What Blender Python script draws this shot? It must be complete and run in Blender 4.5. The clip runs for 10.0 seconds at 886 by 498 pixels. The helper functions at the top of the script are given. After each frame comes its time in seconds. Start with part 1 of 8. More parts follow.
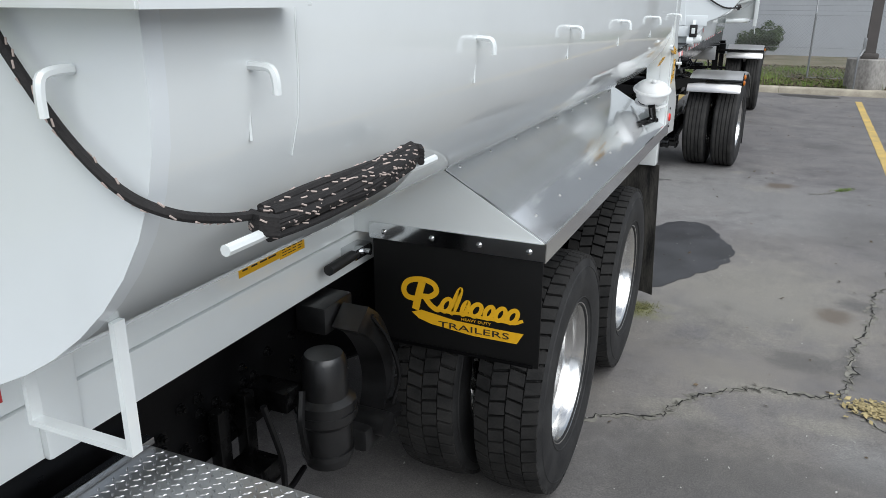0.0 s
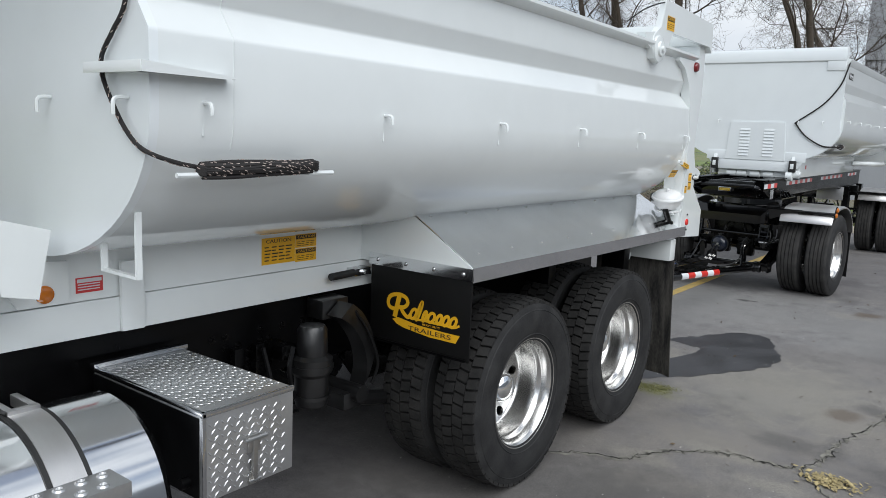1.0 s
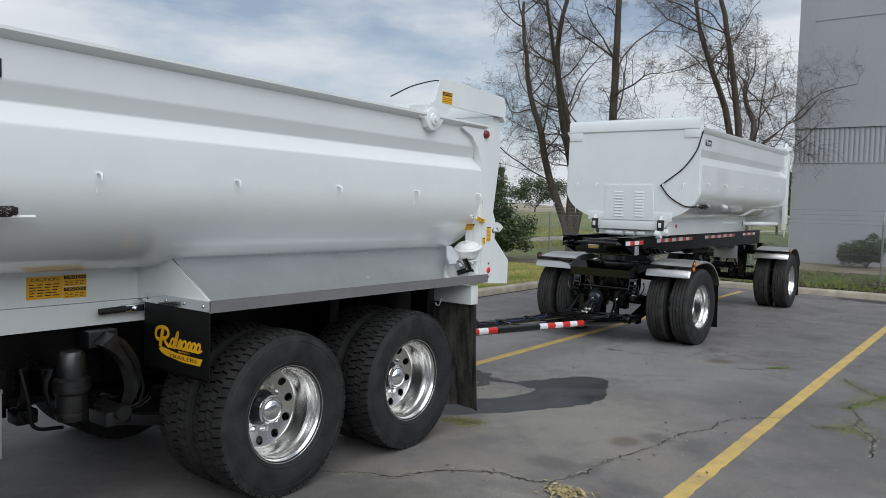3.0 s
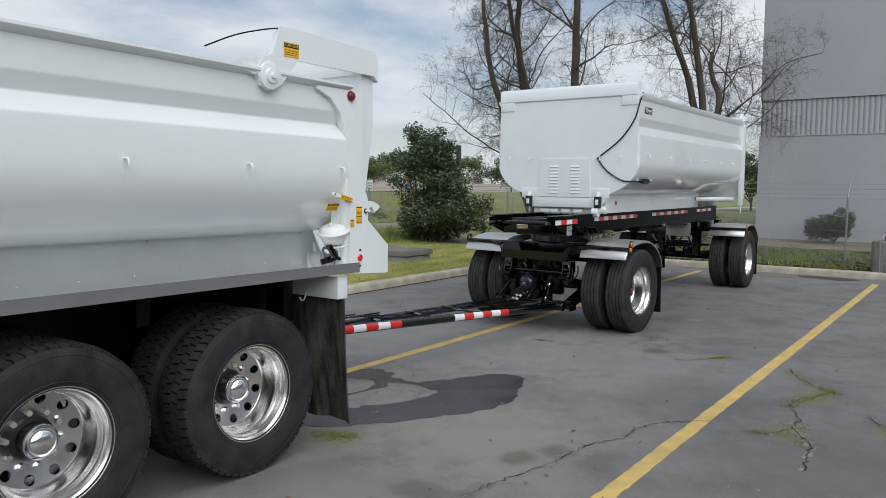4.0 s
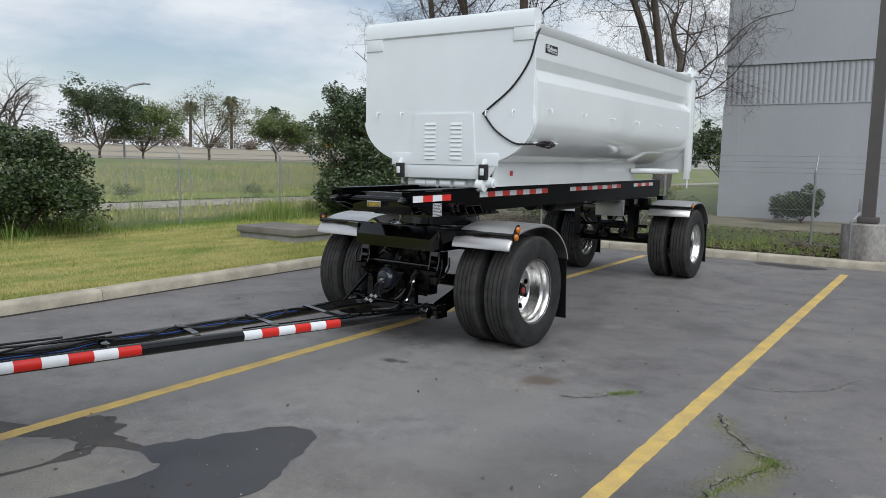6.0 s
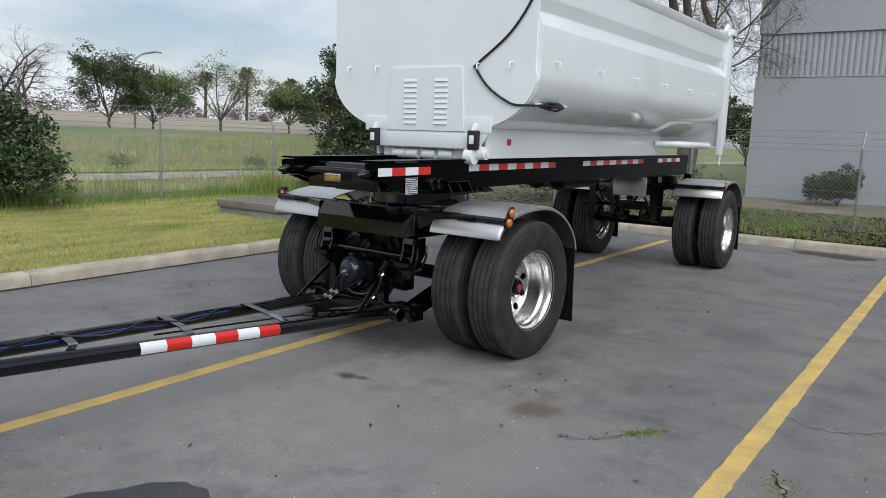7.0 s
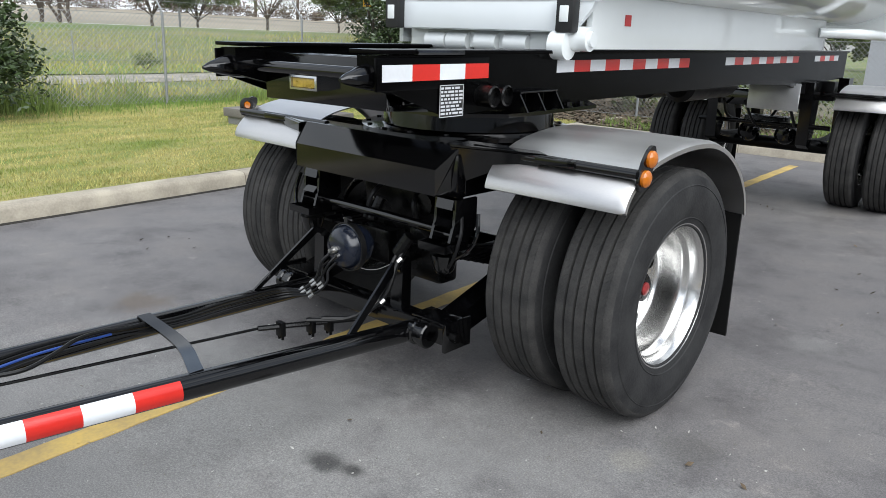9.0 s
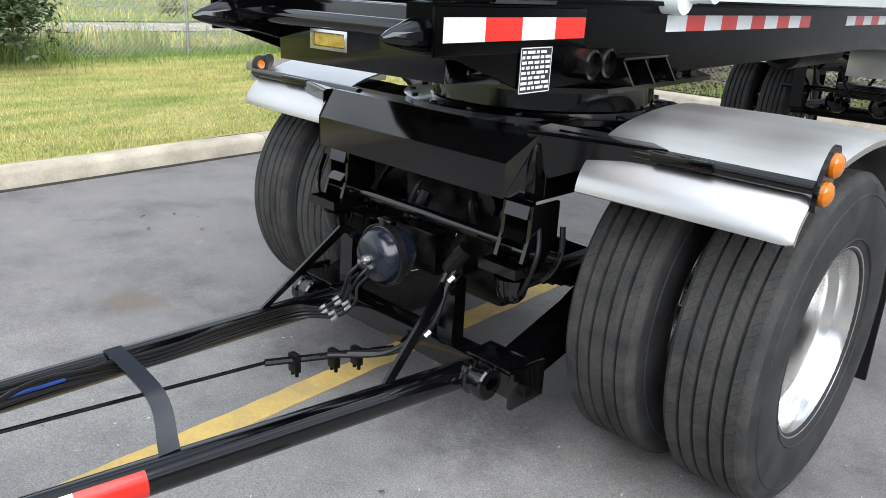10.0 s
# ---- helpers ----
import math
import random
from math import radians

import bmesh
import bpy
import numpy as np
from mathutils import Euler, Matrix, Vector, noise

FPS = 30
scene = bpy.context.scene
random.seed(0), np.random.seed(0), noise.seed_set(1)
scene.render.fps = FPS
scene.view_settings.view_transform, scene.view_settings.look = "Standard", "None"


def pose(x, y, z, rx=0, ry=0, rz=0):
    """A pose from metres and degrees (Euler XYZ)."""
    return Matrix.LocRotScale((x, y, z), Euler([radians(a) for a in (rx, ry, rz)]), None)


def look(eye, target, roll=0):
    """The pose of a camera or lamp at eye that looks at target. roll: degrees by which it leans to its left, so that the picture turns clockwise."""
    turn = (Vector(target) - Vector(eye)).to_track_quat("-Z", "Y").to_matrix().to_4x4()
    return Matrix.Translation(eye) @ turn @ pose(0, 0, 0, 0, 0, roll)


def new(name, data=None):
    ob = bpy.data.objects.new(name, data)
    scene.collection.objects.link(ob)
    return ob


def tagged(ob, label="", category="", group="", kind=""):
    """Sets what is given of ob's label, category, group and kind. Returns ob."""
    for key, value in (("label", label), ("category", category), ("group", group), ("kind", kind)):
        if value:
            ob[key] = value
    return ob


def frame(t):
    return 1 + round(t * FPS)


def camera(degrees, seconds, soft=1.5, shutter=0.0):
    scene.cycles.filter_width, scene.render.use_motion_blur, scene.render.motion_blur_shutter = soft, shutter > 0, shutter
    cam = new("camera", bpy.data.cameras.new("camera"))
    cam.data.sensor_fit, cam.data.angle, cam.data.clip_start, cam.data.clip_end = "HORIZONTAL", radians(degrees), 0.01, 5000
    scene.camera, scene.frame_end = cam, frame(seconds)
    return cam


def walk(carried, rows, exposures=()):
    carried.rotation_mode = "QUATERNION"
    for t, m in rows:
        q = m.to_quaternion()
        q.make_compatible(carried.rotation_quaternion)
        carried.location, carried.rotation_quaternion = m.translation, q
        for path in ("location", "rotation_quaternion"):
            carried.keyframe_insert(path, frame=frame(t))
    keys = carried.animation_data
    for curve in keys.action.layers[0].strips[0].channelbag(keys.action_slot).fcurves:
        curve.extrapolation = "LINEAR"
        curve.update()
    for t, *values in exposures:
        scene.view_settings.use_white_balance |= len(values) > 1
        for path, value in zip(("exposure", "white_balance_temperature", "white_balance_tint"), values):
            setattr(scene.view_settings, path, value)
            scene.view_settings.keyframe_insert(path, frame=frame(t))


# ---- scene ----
cam = camera(61.2, 10.0, soft=0.55)
METRES, EYE, TILT, LEAN, TURN = 12.6, 2.01, -0.183, 0.08, 23.7
ROWS = [
    (0.0, 0.0, 0.0, 0.0, 0.13, -18.32, -0.4),
    (0.5, 0.0379, -0.0424, -0.015, 8.95, -13.56, -3.15),
    (1.0, 0.0797, -0.0846, -0.0121, 13.79, -8.49, -2.51),
    (1.5, 0.1158, -0.1193, -0.0133, 15.01, -4.13, -0.68),
    (2.0, 0.1388, -0.1449, -0.0115, 13.59, -3.03, -0.97),
    (2.5, 0.1709, -0.1403, -0.014, 13.4, -2.68, -1.84),
    (4.0, 0.2514, -0.0213, -0.0182, 11.59, -4.35, -0.76),
    (4.5, 0.2719, 0.0323, -0.019, 10.81, -4.86, -0.52),
    (5.0, 0.2911, 0.0853, -0.0198, 10.22, -5.24, -0.63),
    (5.5, 0.3098, 0.1391, -0.0206, 9.73, -5.77, -1.09),
    (7.0, 0.3283, 0.3105, -0.0279, 11.29, -8.25, -2.14),
    (7.5, 0.3219, 0.3664, -0.0299, 12.71, -9.6, -2.15),
    (8.0, 0.3155, 0.4198, -0.0327, 13.9, -11.33, -2.13),
    (8.5, 0.3022, 0.4698, -0.0355, 14.8, -13.45, -2.09),
    (9.0, 0.2843, 0.5129, -0.0371, 15.53, -15.64, -2.19),
    (9.5, 0.2685, 0.5496, -0.0398, 16.32, -17.69, -2.34),
    (10.0, 0.2566, 0.5729, -0.0398, 17.93, -19.06, -3.14),
]
walk(cam, [(t, pose(0, 0, EYE, TILT, LEAN, TURN) @ pose(METRES * x, METRES * y, METRES * z, 90 + pitch, roll, yaw)) for t, x, y, z, yaw, pitch, roll in ROWS],
     exposures=[(0.0, 0.27), (0.5, 0.26), (1.0, 0.12), (1.5, -0.07), (2.5, -0.14), (4.5, -0.03), (5.5, 0.02), (7.0, 0.10), (7.5, 0.12), (8.5, 0.42), (9.5, 0.90), (10.0, 1.12)])


# ---- light ----
world = bpy.data.worlds.new("sky")
scene.world = world
world.use_nodes = True
wn, wl = world.node_tree.nodes, world.node_tree.links
wn.clear()
w_out = wn.new("ShaderNodeOutputWorld")
w_bg = wn.new("ShaderNodeBackground")
w_sky = wn.new("ShaderNodeTexSky")
w_sky.sky_type = "NISHITA"
w_sky.sun_disc = False
w_sky.sun_elevation = radians(48)
w_sky.sun_rotation = radians(140)
w_sky.air_density, w_sky.dust_density = 1.0, 1.5
w_geo = wn.new("ShaderNodeTexCoord")
w_map = wn.new("ShaderNodeMapping")
w_map.inputs["Scale"].default_value = (1.0, 1.0, 3.2)
w_noise = wn.new("ShaderNodeTexNoise")
w_noise.inputs["Scale"].default_value = 2.2
w_noise.inputs["Detail"].default_value = 7.0
w_noise.inputs["Roughness"].default_value = 0.55
w_ramp = wn.new("ShaderNodeValToRGB")
w_ramp.color_ramp.elements[0].position = 0.39
w_ramp.color_ramp.elements[0].color = (0.22, 0.22, 0.22, 1)
w_ramp.color_ramp.elements[1].position = 0.56
w_ramp.color_ramp.elements[1].color = (1, 1, 1, 1)
w_noise2 = wn.new("ShaderNodeTexNoise")
w_noise2.inputs["Scale"].default_value = 3.5
w_noise2.inputs["Detail"].default_value = 5.0
w_cloud = wn.new("ShaderNodeValToRGB")
w_cloud.color_ramp.elements[0].position = 0.3
w_cloud.color_ramp.elements[0].color = (6.4, 7.0, 7.8, 1)
w_cloud.color_ramp.elements[1].position = 0.7
w_cloud.color_ramp.elements[1].color = (8.6, 9.0, 9.4, 1)
w_mix = wn.new("ShaderNodeMix")
w_mix.data_type = "RGBA"
wl.new(w_geo.outputs["Generated"], w_map.inputs["Vector"])
wl.new(w_map.outputs["Vector"], w_noise.inputs["Vector"])
wl.new(w_map.outputs["Vector"], w_noise2.inputs["Vector"])
wl.new(w_noise.outputs["Fac"], w_ramp.inputs["Fac"])
wl.new(w_noise2.outputs["Fac"], w_cloud.inputs["Fac"])
wl.new(w_ramp.outputs["Color"], w_mix.inputs["Factor"])
wl.new(w_sky.outputs["Color"], w_mix.inputs["A"])
wl.new(w_cloud.outputs["Color"], w_mix.inputs["B"])
wl.new(w_mix.outputs["Result"], w_bg.inputs["Color"])
w_bg.inputs["Strength"].default_value = 0.1
wl.new(w_bg.outputs["Background"], w_out.inputs["Surface"])

sun = new("sun", bpy.data.lights.new("sun", "SUN"))
sun.data.energy = 2.6
sun.data.angle = radians(70)
sun.data.color = (0.96, 0.985, 1.0)
sun.matrix_world = look((13.5, -9, 16.5), (0, 0, 0))

# ---- materials ----
def material(name, color, rough=0.5, metal=0.0, vary=0.12, scale=6.0, grain=60.0, bump=0.0, coat=0.0, color2=None,
             stretch=(1, 1, 1), detail=6.0, rough_vary=0.1, random_vary=0.0, island=False, spec=0.5, aniso=0.0):
    """A surface with two scales of variation: broad staining and fine grain."""
    m = bpy.data.materials.new(name)
    m.use_nodes = True
    n, l = m.node_tree.nodes, m.node_tree.links
    b = n["Principled BSDF"]
    b.inputs["Metallic"].default_value = metal
    b.inputs["Coat Weight"].default_value = coat
    b.inputs["Coat Roughness"].default_value = 0.035
    b.inputs["Specular IOR Level"].default_value = spec
    co = n.new("ShaderNodeTexCoord")
    mp = n.new("ShaderNodeMapping")
    mp.inputs["Scale"].default_value = stretch
    l.new(co.outputs["Object"], mp.inputs["Vector"])
    big = n.new("ShaderNodeTexNoise")
    big.inputs["Scale"].default_value = scale
    big.inputs["Detail"].default_value = detail
    fine = n.new("ShaderNodeTexNoise")
    fine.inputs["Scale"].default_value = grain
    fine.inputs["Detail"].default_value = 4.0
    for t in (big, fine):
        l.new(mp.outputs["Vector"], t.inputs["Vector"])
    add = n.new("ShaderNodeMath")
    add.operation = "MULTIPLY_ADD"
    l.new(fine.outputs["Fac"], add.inputs[0])
    add.inputs[1].default_value = 0.4
    l.new(big.outputs["Fac"], add.inputs[2])
    ramp = n.new("ShaderNodeValToRGB")
    c = Vector(color)
    d = Vector(color2) if color2 else c * (1 - 2 * vary)
    ramp.color_ramp.elements[0].position, ramp.color_ramp.elements[1].position = 0.5, 0.9
    ramp.color_ramp.elements[0].color = (*d, 1)
    ramp.color_ramp.elements[1].color = (*c, 1)
    l.new(add.outputs[0], ramp.inputs["Fac"])
    last = ramp.outputs["Color"]
    if random_vary:
        hs = n.new("ShaderNodeHueSaturation")
        mr = n.new("ShaderNodeMapRange")
        mr.inputs["To Min"].default_value, mr.inputs["To Max"].default_value = 1 - random_vary, 1 + random_vary
        if island:
            l.new(n.new("ShaderNodeNewGeometry").outputs["Random Per Island"], mr.inputs["Value"])
        else:
            l.new(n.new("ShaderNodeObjectInfo").outputs["Random"], mr.inputs["Value"])
        l.new(mr.outputs["Result"], hs.inputs["Value"])
        l.new(last, hs.inputs["Color"])
        last = hs.outputs["Color"]
    l.new(last, b.inputs["Base Color"])
    rr = n.new("ShaderNodeMapRange")
    rr.inputs["To Min"].default_value, rr.inputs["To Max"].default_value = max(0.02, rough - rough_vary), min(1, rough + rough_vary)
    l.new(big.outputs["Fac"], rr.inputs["Value"])
    l.new(rr.outputs["Result"], b.inputs["Roughness"])
    if bump:
        bp = n.new("ShaderNodeBump")
        bp.inputs["Strength"].default_value = bump
        bp.inputs["Distance"].default_value = 0.01
        l.new(add.outputs[0], bp.inputs["Height"])
        l.new(bp.outputs["Normal"], b.inputs["Normal"])
    return m


WHITE = material("white_paint", (0.765, 0.80, 0.797), 0.32, vary=0.025, scale=1.5, grain=8, coat=1.0, rough_vary=0.06)
WHITE_WALL = material("white_front_wall", (0.77, 0.81, 0.825), 0.34, vary=0.03, scale=1.2, grain=5, coat=0.35)
BLACK = material("black_gloss_paint", (0.0016, 0.0016, 0.0019), 0.10, vary=0.2, scale=5, coat=0.0, rough_vary=0.04, spec=0.6)
CHASSIS = material("black_chassis_paint", (0.0028, 0.0028, 0.0032), 0.34, vary=0.25, scale=9, grain=80, bump=0.08, rough_vary=0.15, spec=0.16)
NAVY = material("dark_navy_gloss_paint", (0.010, 0.014, 0.026), 0.22, vary=0.3, scale=9, grain=70, rough_vary=0.08, spec=0.6)
# copy of the gloss black with reflections cut, standing for rails that mirror dark surroundings
FRAME_BLACK = material("low_reflection_black_frame_paint", (0.0016, 0.0016, 0.0018), 0.2, vary=0.25, scale=6, grain=60, rough_vary=0.08, spec=0.06)
SATIN = material("satin_black_metal", (0.010, 0.010, 0.0105), 0.34, vary=0.3, scale=12, grain=90, bump=0.08, rough_vary=0.1, spec=0.7)
GRIME = material("greasy_black_metal", (0.0035, 0.0035, 0.0037), 0.26, vary=0.4, scale=14, grain=110, bump=0.12, rough_vary=0.14, spec=0.25)
RUBBER = material("tyre_rubber", (0.034, 0.034, 0.034), 0.68, vary=0.3, scale=7, grain=90, bump=0.25, color2=(0.014, 0.014, 0.015), spec=0.25)
RUBBER_TREAD = material("tyre_tread_rubber", (0.050, 0.048, 0.046), 0.85, vary=0.3, scale=12, grain=140, bump=0.4, color2=(0.022, 0.022, 0.022), spec=0.3)
BLOCK_TREAD = material("dark_block_tread_rubber", (0.030, 0.029, 0.028), 0.8, vary=0.3, scale=12, grain=140, bump=0.4, color2=(0.012, 0.012, 0.012), spec=0.25)
FLAP = material("mud_flap_rubber", (0.006, 0.006, 0.006), 0.5, scale=5, grain=50, bump=0.1, color2=(0.006, 0.006, 0.006), spec=0.2)
DIRTY_FLAP = material("dusty_mud_flap_rubber", (0.082, 0.077, 0.068), 0.9, scale=11, grain=90, bump=0.7, color2=(0.008, 0.008, 0.008), stretch=(1.8, 1.8, 0.35), detail=11)
CHROME = material("polished_aluminium", (0.90, 0.905, 0.91), 0.12, metal=1.0, vary=0.02, scale=9, grain=60, rough_vary=0.05)
WHEEL_ALLOY = material("polished_wheel_alloy", (0.74, 0.735, 0.72), 0.24, metal=1.0, vary=0.05, scale=7, grain=90, rough_vary=0.07)
MIRROR_SHEET = material("mirror_finish_aluminium_sheet", (0.80, 0.81, 0.82), 0.10, metal=1.0, vary=0.04, scale=3.5, grain=9, bump=0.05, rough_vary=0.06)
ALLOY = material("brushed_aluminium_sheet", (0.60, 0.61, 0.62), 0.17, metal=1.0, vary=0.05, scale=3, grain=30, rough_vary=0.08)
STEEL = material("satin_stainless_steel", (0.66, 0.65, 0.64), 0.38, metal=1.0, vary=0.06, scale=4, grain=200, stretch=(0.3, 3, 1), rough_vary=0.08)
PLATE = material("diamond_plate_aluminium", (0.62, 0.625, 0.63), 0.33, metal=0.9, vary=0.06, scale=8, grain=70, rough_vary=0.1)
AMBER = material("amber_lens", (0.55, 0.15, 0.005), 0.18, vary=0.1, coat=0.7)
RED = material("red_lens", (0.20, 0.008, 0.010), 0.2, vary=0.15, coat=0.7)
RED_BRIGHT = material("bright_red_reflector", (0.70, 0.02, 0.015), 0.25, vary=0.08, coat=0.5)
TAPE_RED = material("red_reflective_tape", (0.62, 0.018, 0.010), 0.35, vary=0.06, coat=0.3)
TAPE_WHITE = material("white_reflective_tape", (0.75, 0.77, 0.79), 0.35, vary=0.05, coat=0.3)
YELLOW = material("yellow_vinyl_label", (0.80, 0.43, 0.015), 0.4, vary=0.05)
OLD_LENS = material("dull_yellow_lens", (0.48, 0.33, 0.05), 0.3, vary=0.2, scale=30)
INK = material("black_ink", (0.015, 0.014, 0.013), 0.55, vary=0.1)
DECAL_RED = material("red_vinyl_label", (0.55, 0.04, 0.04), 0.4, vary=0.05)
SILVER = material("silver_print", (0.62, 0.63, 0.65), 0.35, vary=0.05)
ROPE = material("black_braided_rope", (0.018, 0.016, 0.016), 0.8, vary=0.2, scale=60, grain=200, bump=0.3)
ROPE_FLECK = material("pale_rope_fleck", (0.50, 0.41, 0.37), 0.8, vary=0.1)
HOSE = material("black_hose_rubber", (0.007, 0.007, 0.0075), 0.38, vary=0.2, spec=0.25)
BLUE_HOSE = material("blue_air_line", (0.02, 0.06, 0.25), 0.4, vary=0.1)
BRASS = material("plated_fitting", (0.55, 0.54, 0.52), 0.30, metal=1.0, vary=0.1)
PLASTIC_WHITE = material("white_plastic", (0.74, 0.75, 0.75), 0.4, vary=0.03)
BUMPER = material("black_rubber_grip", (0.012, 0.012, 0.012), 0.6, vary=0.1)


# ---- mesh tools ----
def box(bm, x0, x1, y0, y1, z0, z1, bevel=0.0):
    m = Matrix.LocRotScale(((x0 + x1) / 2, (y0 + y1) / 2, (z0 + z1) / 2), None, (abs(x1 - x0), abs(y1 - y0), abs(z1 - z0)))
    r = bmesh.ops.create_cube(bm, size=1, matrix=m)
    if bevel:
        es = list({e for v in r["verts"] for e in v.link_edges})
        bmesh.ops.bevel(bm, geom=es, offset=bevel, segments=2, profile=0.6, affect="EDGES", clamp_overlap=True)
    return bm


def loft(bm, rings, close=True, cap=True):
    """Quads between rings of points; each ring closed or open."""
    vs = [[bm.verts.new(p) for p in ring] for ring in rings]
    k = len(vs[0])
    for a, b in zip(vs, vs[1:]):
        for i in range(k if close else k - 1):
            j = (i + 1) % k
            try:
                bm.faces.new((a[i], a[j], b[j], b[i]))
            except ValueError:
                pass
    if cap and close:
        bm.faces.new(vs[0][::-1])
        bm.faces.new(vs[-1])
    return bm


def frame_of(d):
    d = d.normalized()
    u = d.cross(Vector((0, 0, 1)))
    if u.length < 1e-3:
        u = d.cross(Vector((1, 0, 0)))
    u.normalize()
    return u, d.cross(u)


def cyl(bm, p0, p1, r, n=14, r2=None):
    p0, p1 = Vector(p0), Vector(p1)
    u, v = frame_of(p1 - p0)
    ring = lambda c, q: [c + (u * math.cos(2 * math.pi * i / n) + v * math.sin(2 * math.pi * i / n)) * q for i in range(n)]
    return loft(bm, [ring(p0, r), ring(p1, r if r2 is None else r2)])


def smooth_path(points, steps=6):
    """Catmull-Rom through the points."""
    ps = [Vector(p) for p in points]
    ps = [2 * ps[0] - ps[1], *ps, 2 * ps[-1] - ps[-2]]
    out = []
    for a, b, c, d in zip(ps, ps[1:], ps[2:], ps[3:]):
        for s in range(steps):
            t = s / steps
            out.append(0.5 * (2 * b + (c - a) * t + (2 * a - 5 * b + 4 * c - d) * t * t + (3 * b - a - 3 * c + d) * t ** 3))
    out.append(ps[-2])
    return out


def tube(bm, points, r, n=8, steps=6, smooth=True):
    ps = smooth_path(points, steps) if smooth else [Vector(p) for p in points]
    u = None
    rings = []
    for i, p in enumerate(ps):
        d = (ps[min(i + 1, len(ps) - 1)] - ps[max(i - 1, 0)]).normalized()
        if u is None:
            u, _ = frame_of(d)
        u = (u - d * u.dot(d)).normalized()
        v = d.cross(u)
        q = r(i / (len(ps) - 1)) if callable(r) else r
        rings.append([p + (u * math.cos(2 * math.pi * k / n) + v * math.sin(2 * math.pi * k / n)) * q for k in range(n)])
    return loft(bm, rings)


def prism(bm, profile, axis, a, b):
    """A closed outline pushed along one axis from a to b. profile: pairs in the other two axes, in x, y, z order."""
    def at(p, s):
        q = list(p)
        q.insert("xyz".index(axis), s)
        return q
    return loft(bm, [[at(p, a) for p in profile], [at(p, b) for p in profile]])


def lathe(bm, profile, centre, axis="x", n=32, closed=False):
    """profile: (radius, along) pairs turned about an axis through centre."""
    c = Vector(centre)
    e = {"x": (1, 0, 0), "y": (0, 1, 0), "z": (0, 0, 1)}[axis]
    d = Vector(e)
    u, v = frame_of(d)
    rings = []
    for r, h in profile:
        rings.append([c + d * h + (u * math.cos(2 * math.pi * k / n) + v * math.sin(2 * math.pi * k / n)) * r for k in range(n)])
    if closed:
        rings.append(rings[0])
    return loft(bm, rings, cap=not closed)


def sheet(bm, points, thick):
    """A flat plate through the points, pushed along its normal by thick."""
    ps = [Vector(p) for p in points]
    nn = Vector((0, 0, 0))
    for a, b in zip(ps, ps[1:] + ps[:1]):
        nn += a.cross(b)
    nn.normalize()
    return loft(bm, [ps, [p + nn * thick for p in ps]])


def fresh():
    return bmesh.new()


WORLD_OF = {}


def thing(name, at, label, category, group="", kind="", rz=0.0):
    ob = new(name)
    ob.empty_display_size = 0.2
    ob.matrix_basis = pose(at[0], at[1], at[2], 0, 0, rz)
    WORLD_OF[ob.name] = ob.matrix_basis.copy()
    return tagged(ob, label, category, group, kind)


def finish(bm, mat, smooth=None):
    bmesh.ops.recalc_face_normals(bm, faces=bm.faces)
    if smooth:
        lim = radians(smooth)
        for f in bm.faces:
            f.smooth = True
        for e in bm.edges:
            if len(e.link_faces) == 2 and e.calc_face_angle(0) > lim:
                e.smooth = False
    me = bpy.data.meshes.new("mesh")
    bm.to_mesh(me)
    bm.free()
    for m in (mat if isinstance(mat, (list, tuple)) else [mat]):
        me.materials.append(m)
    return me


def simple_mesh(build, mat, smooth=40):
    bm = fresh()
    build(bm)
    return finish(bm, mat, smooth)


def part(name, bm, mat, parent, label="", smooth=35, at=None, own=False):
    """One mesh under a thing or a part. The mesh is given in world places, or in those of the pose at."""
    w = WORLD_OF[parent.name]
    if at is not None:
        bm.transform(at)
    bm.transform(w.inverted())
    me = finish(bm, mat, smooth)
    ob = new(name, me)
    ob.parent = parent
    WORLD_OF[ob.name] = w
    if label:
        ob["label"] = label
    return ob


def placed(name, me, parent, m, label=""):
    """Shared mesh data as a part, at the world pose m."""
    ob = new(name, me)
    ob.parent = parent
    ob.matrix_basis = WORLD_OF[parent.name].inverted() @ m
    WORLD_OF[ob.name] = m
    if label:
        ob["label"] = label
    return ob


def solo(name, bm, mat, label="", category="", group="", kind="", smooth=35):
    """A thing that is one mesh, with its origin at its base."""
    if kind == "structure":
        o = Vector((0, 0, 0))
    else:
        lo = Vector([min(v.co[i] for v in bm.verts) for i in range(3)])
        hi = Vector([max(v.co[i] for v in bm.verts) for i in range(3)])
        o = Vector(((lo.x + hi.x) / 2, (lo.y + hi.y) / 2, lo.z))
    bm.transform(Matrix.Translation(-o))
    ob = new(name, finish(bm, mat, smooth))
    ob.location = o
    WORLD_OF[ob.name] = Matrix.Translation(o)
    return tagged(ob, label, category, group, kind)


def words(text, size, mat, parent, m, name="lettering", width=None, label=""):
    """Lettering in the built-in font as a mesh, centred on the pose m (x along the line, y up)."""
    cu = bpy.data.curves.new("text", "FONT")
    cu.body, cu.size, cu.align_x, cu.align_y, cu.extrude, cu.resolution_u = text, size, "CENTER", "CENTER", 0.0004, 3
    tmp = bpy.data.objects.new("text", cu)
    me = bpy.data.meshes.new_from_object(tmp)
    bpy.data.objects.remove(tmp)
    if width:
        xs = [v.co.x for v in me.vertices]
        f = width / (max(xs) - min(xs))
        me.transform(Matrix.Diagonal((f, 1, 1, 1)))
    me.materials.clear()
    me.materials.append(mat)
    return placed(name, me, parent, m, label)

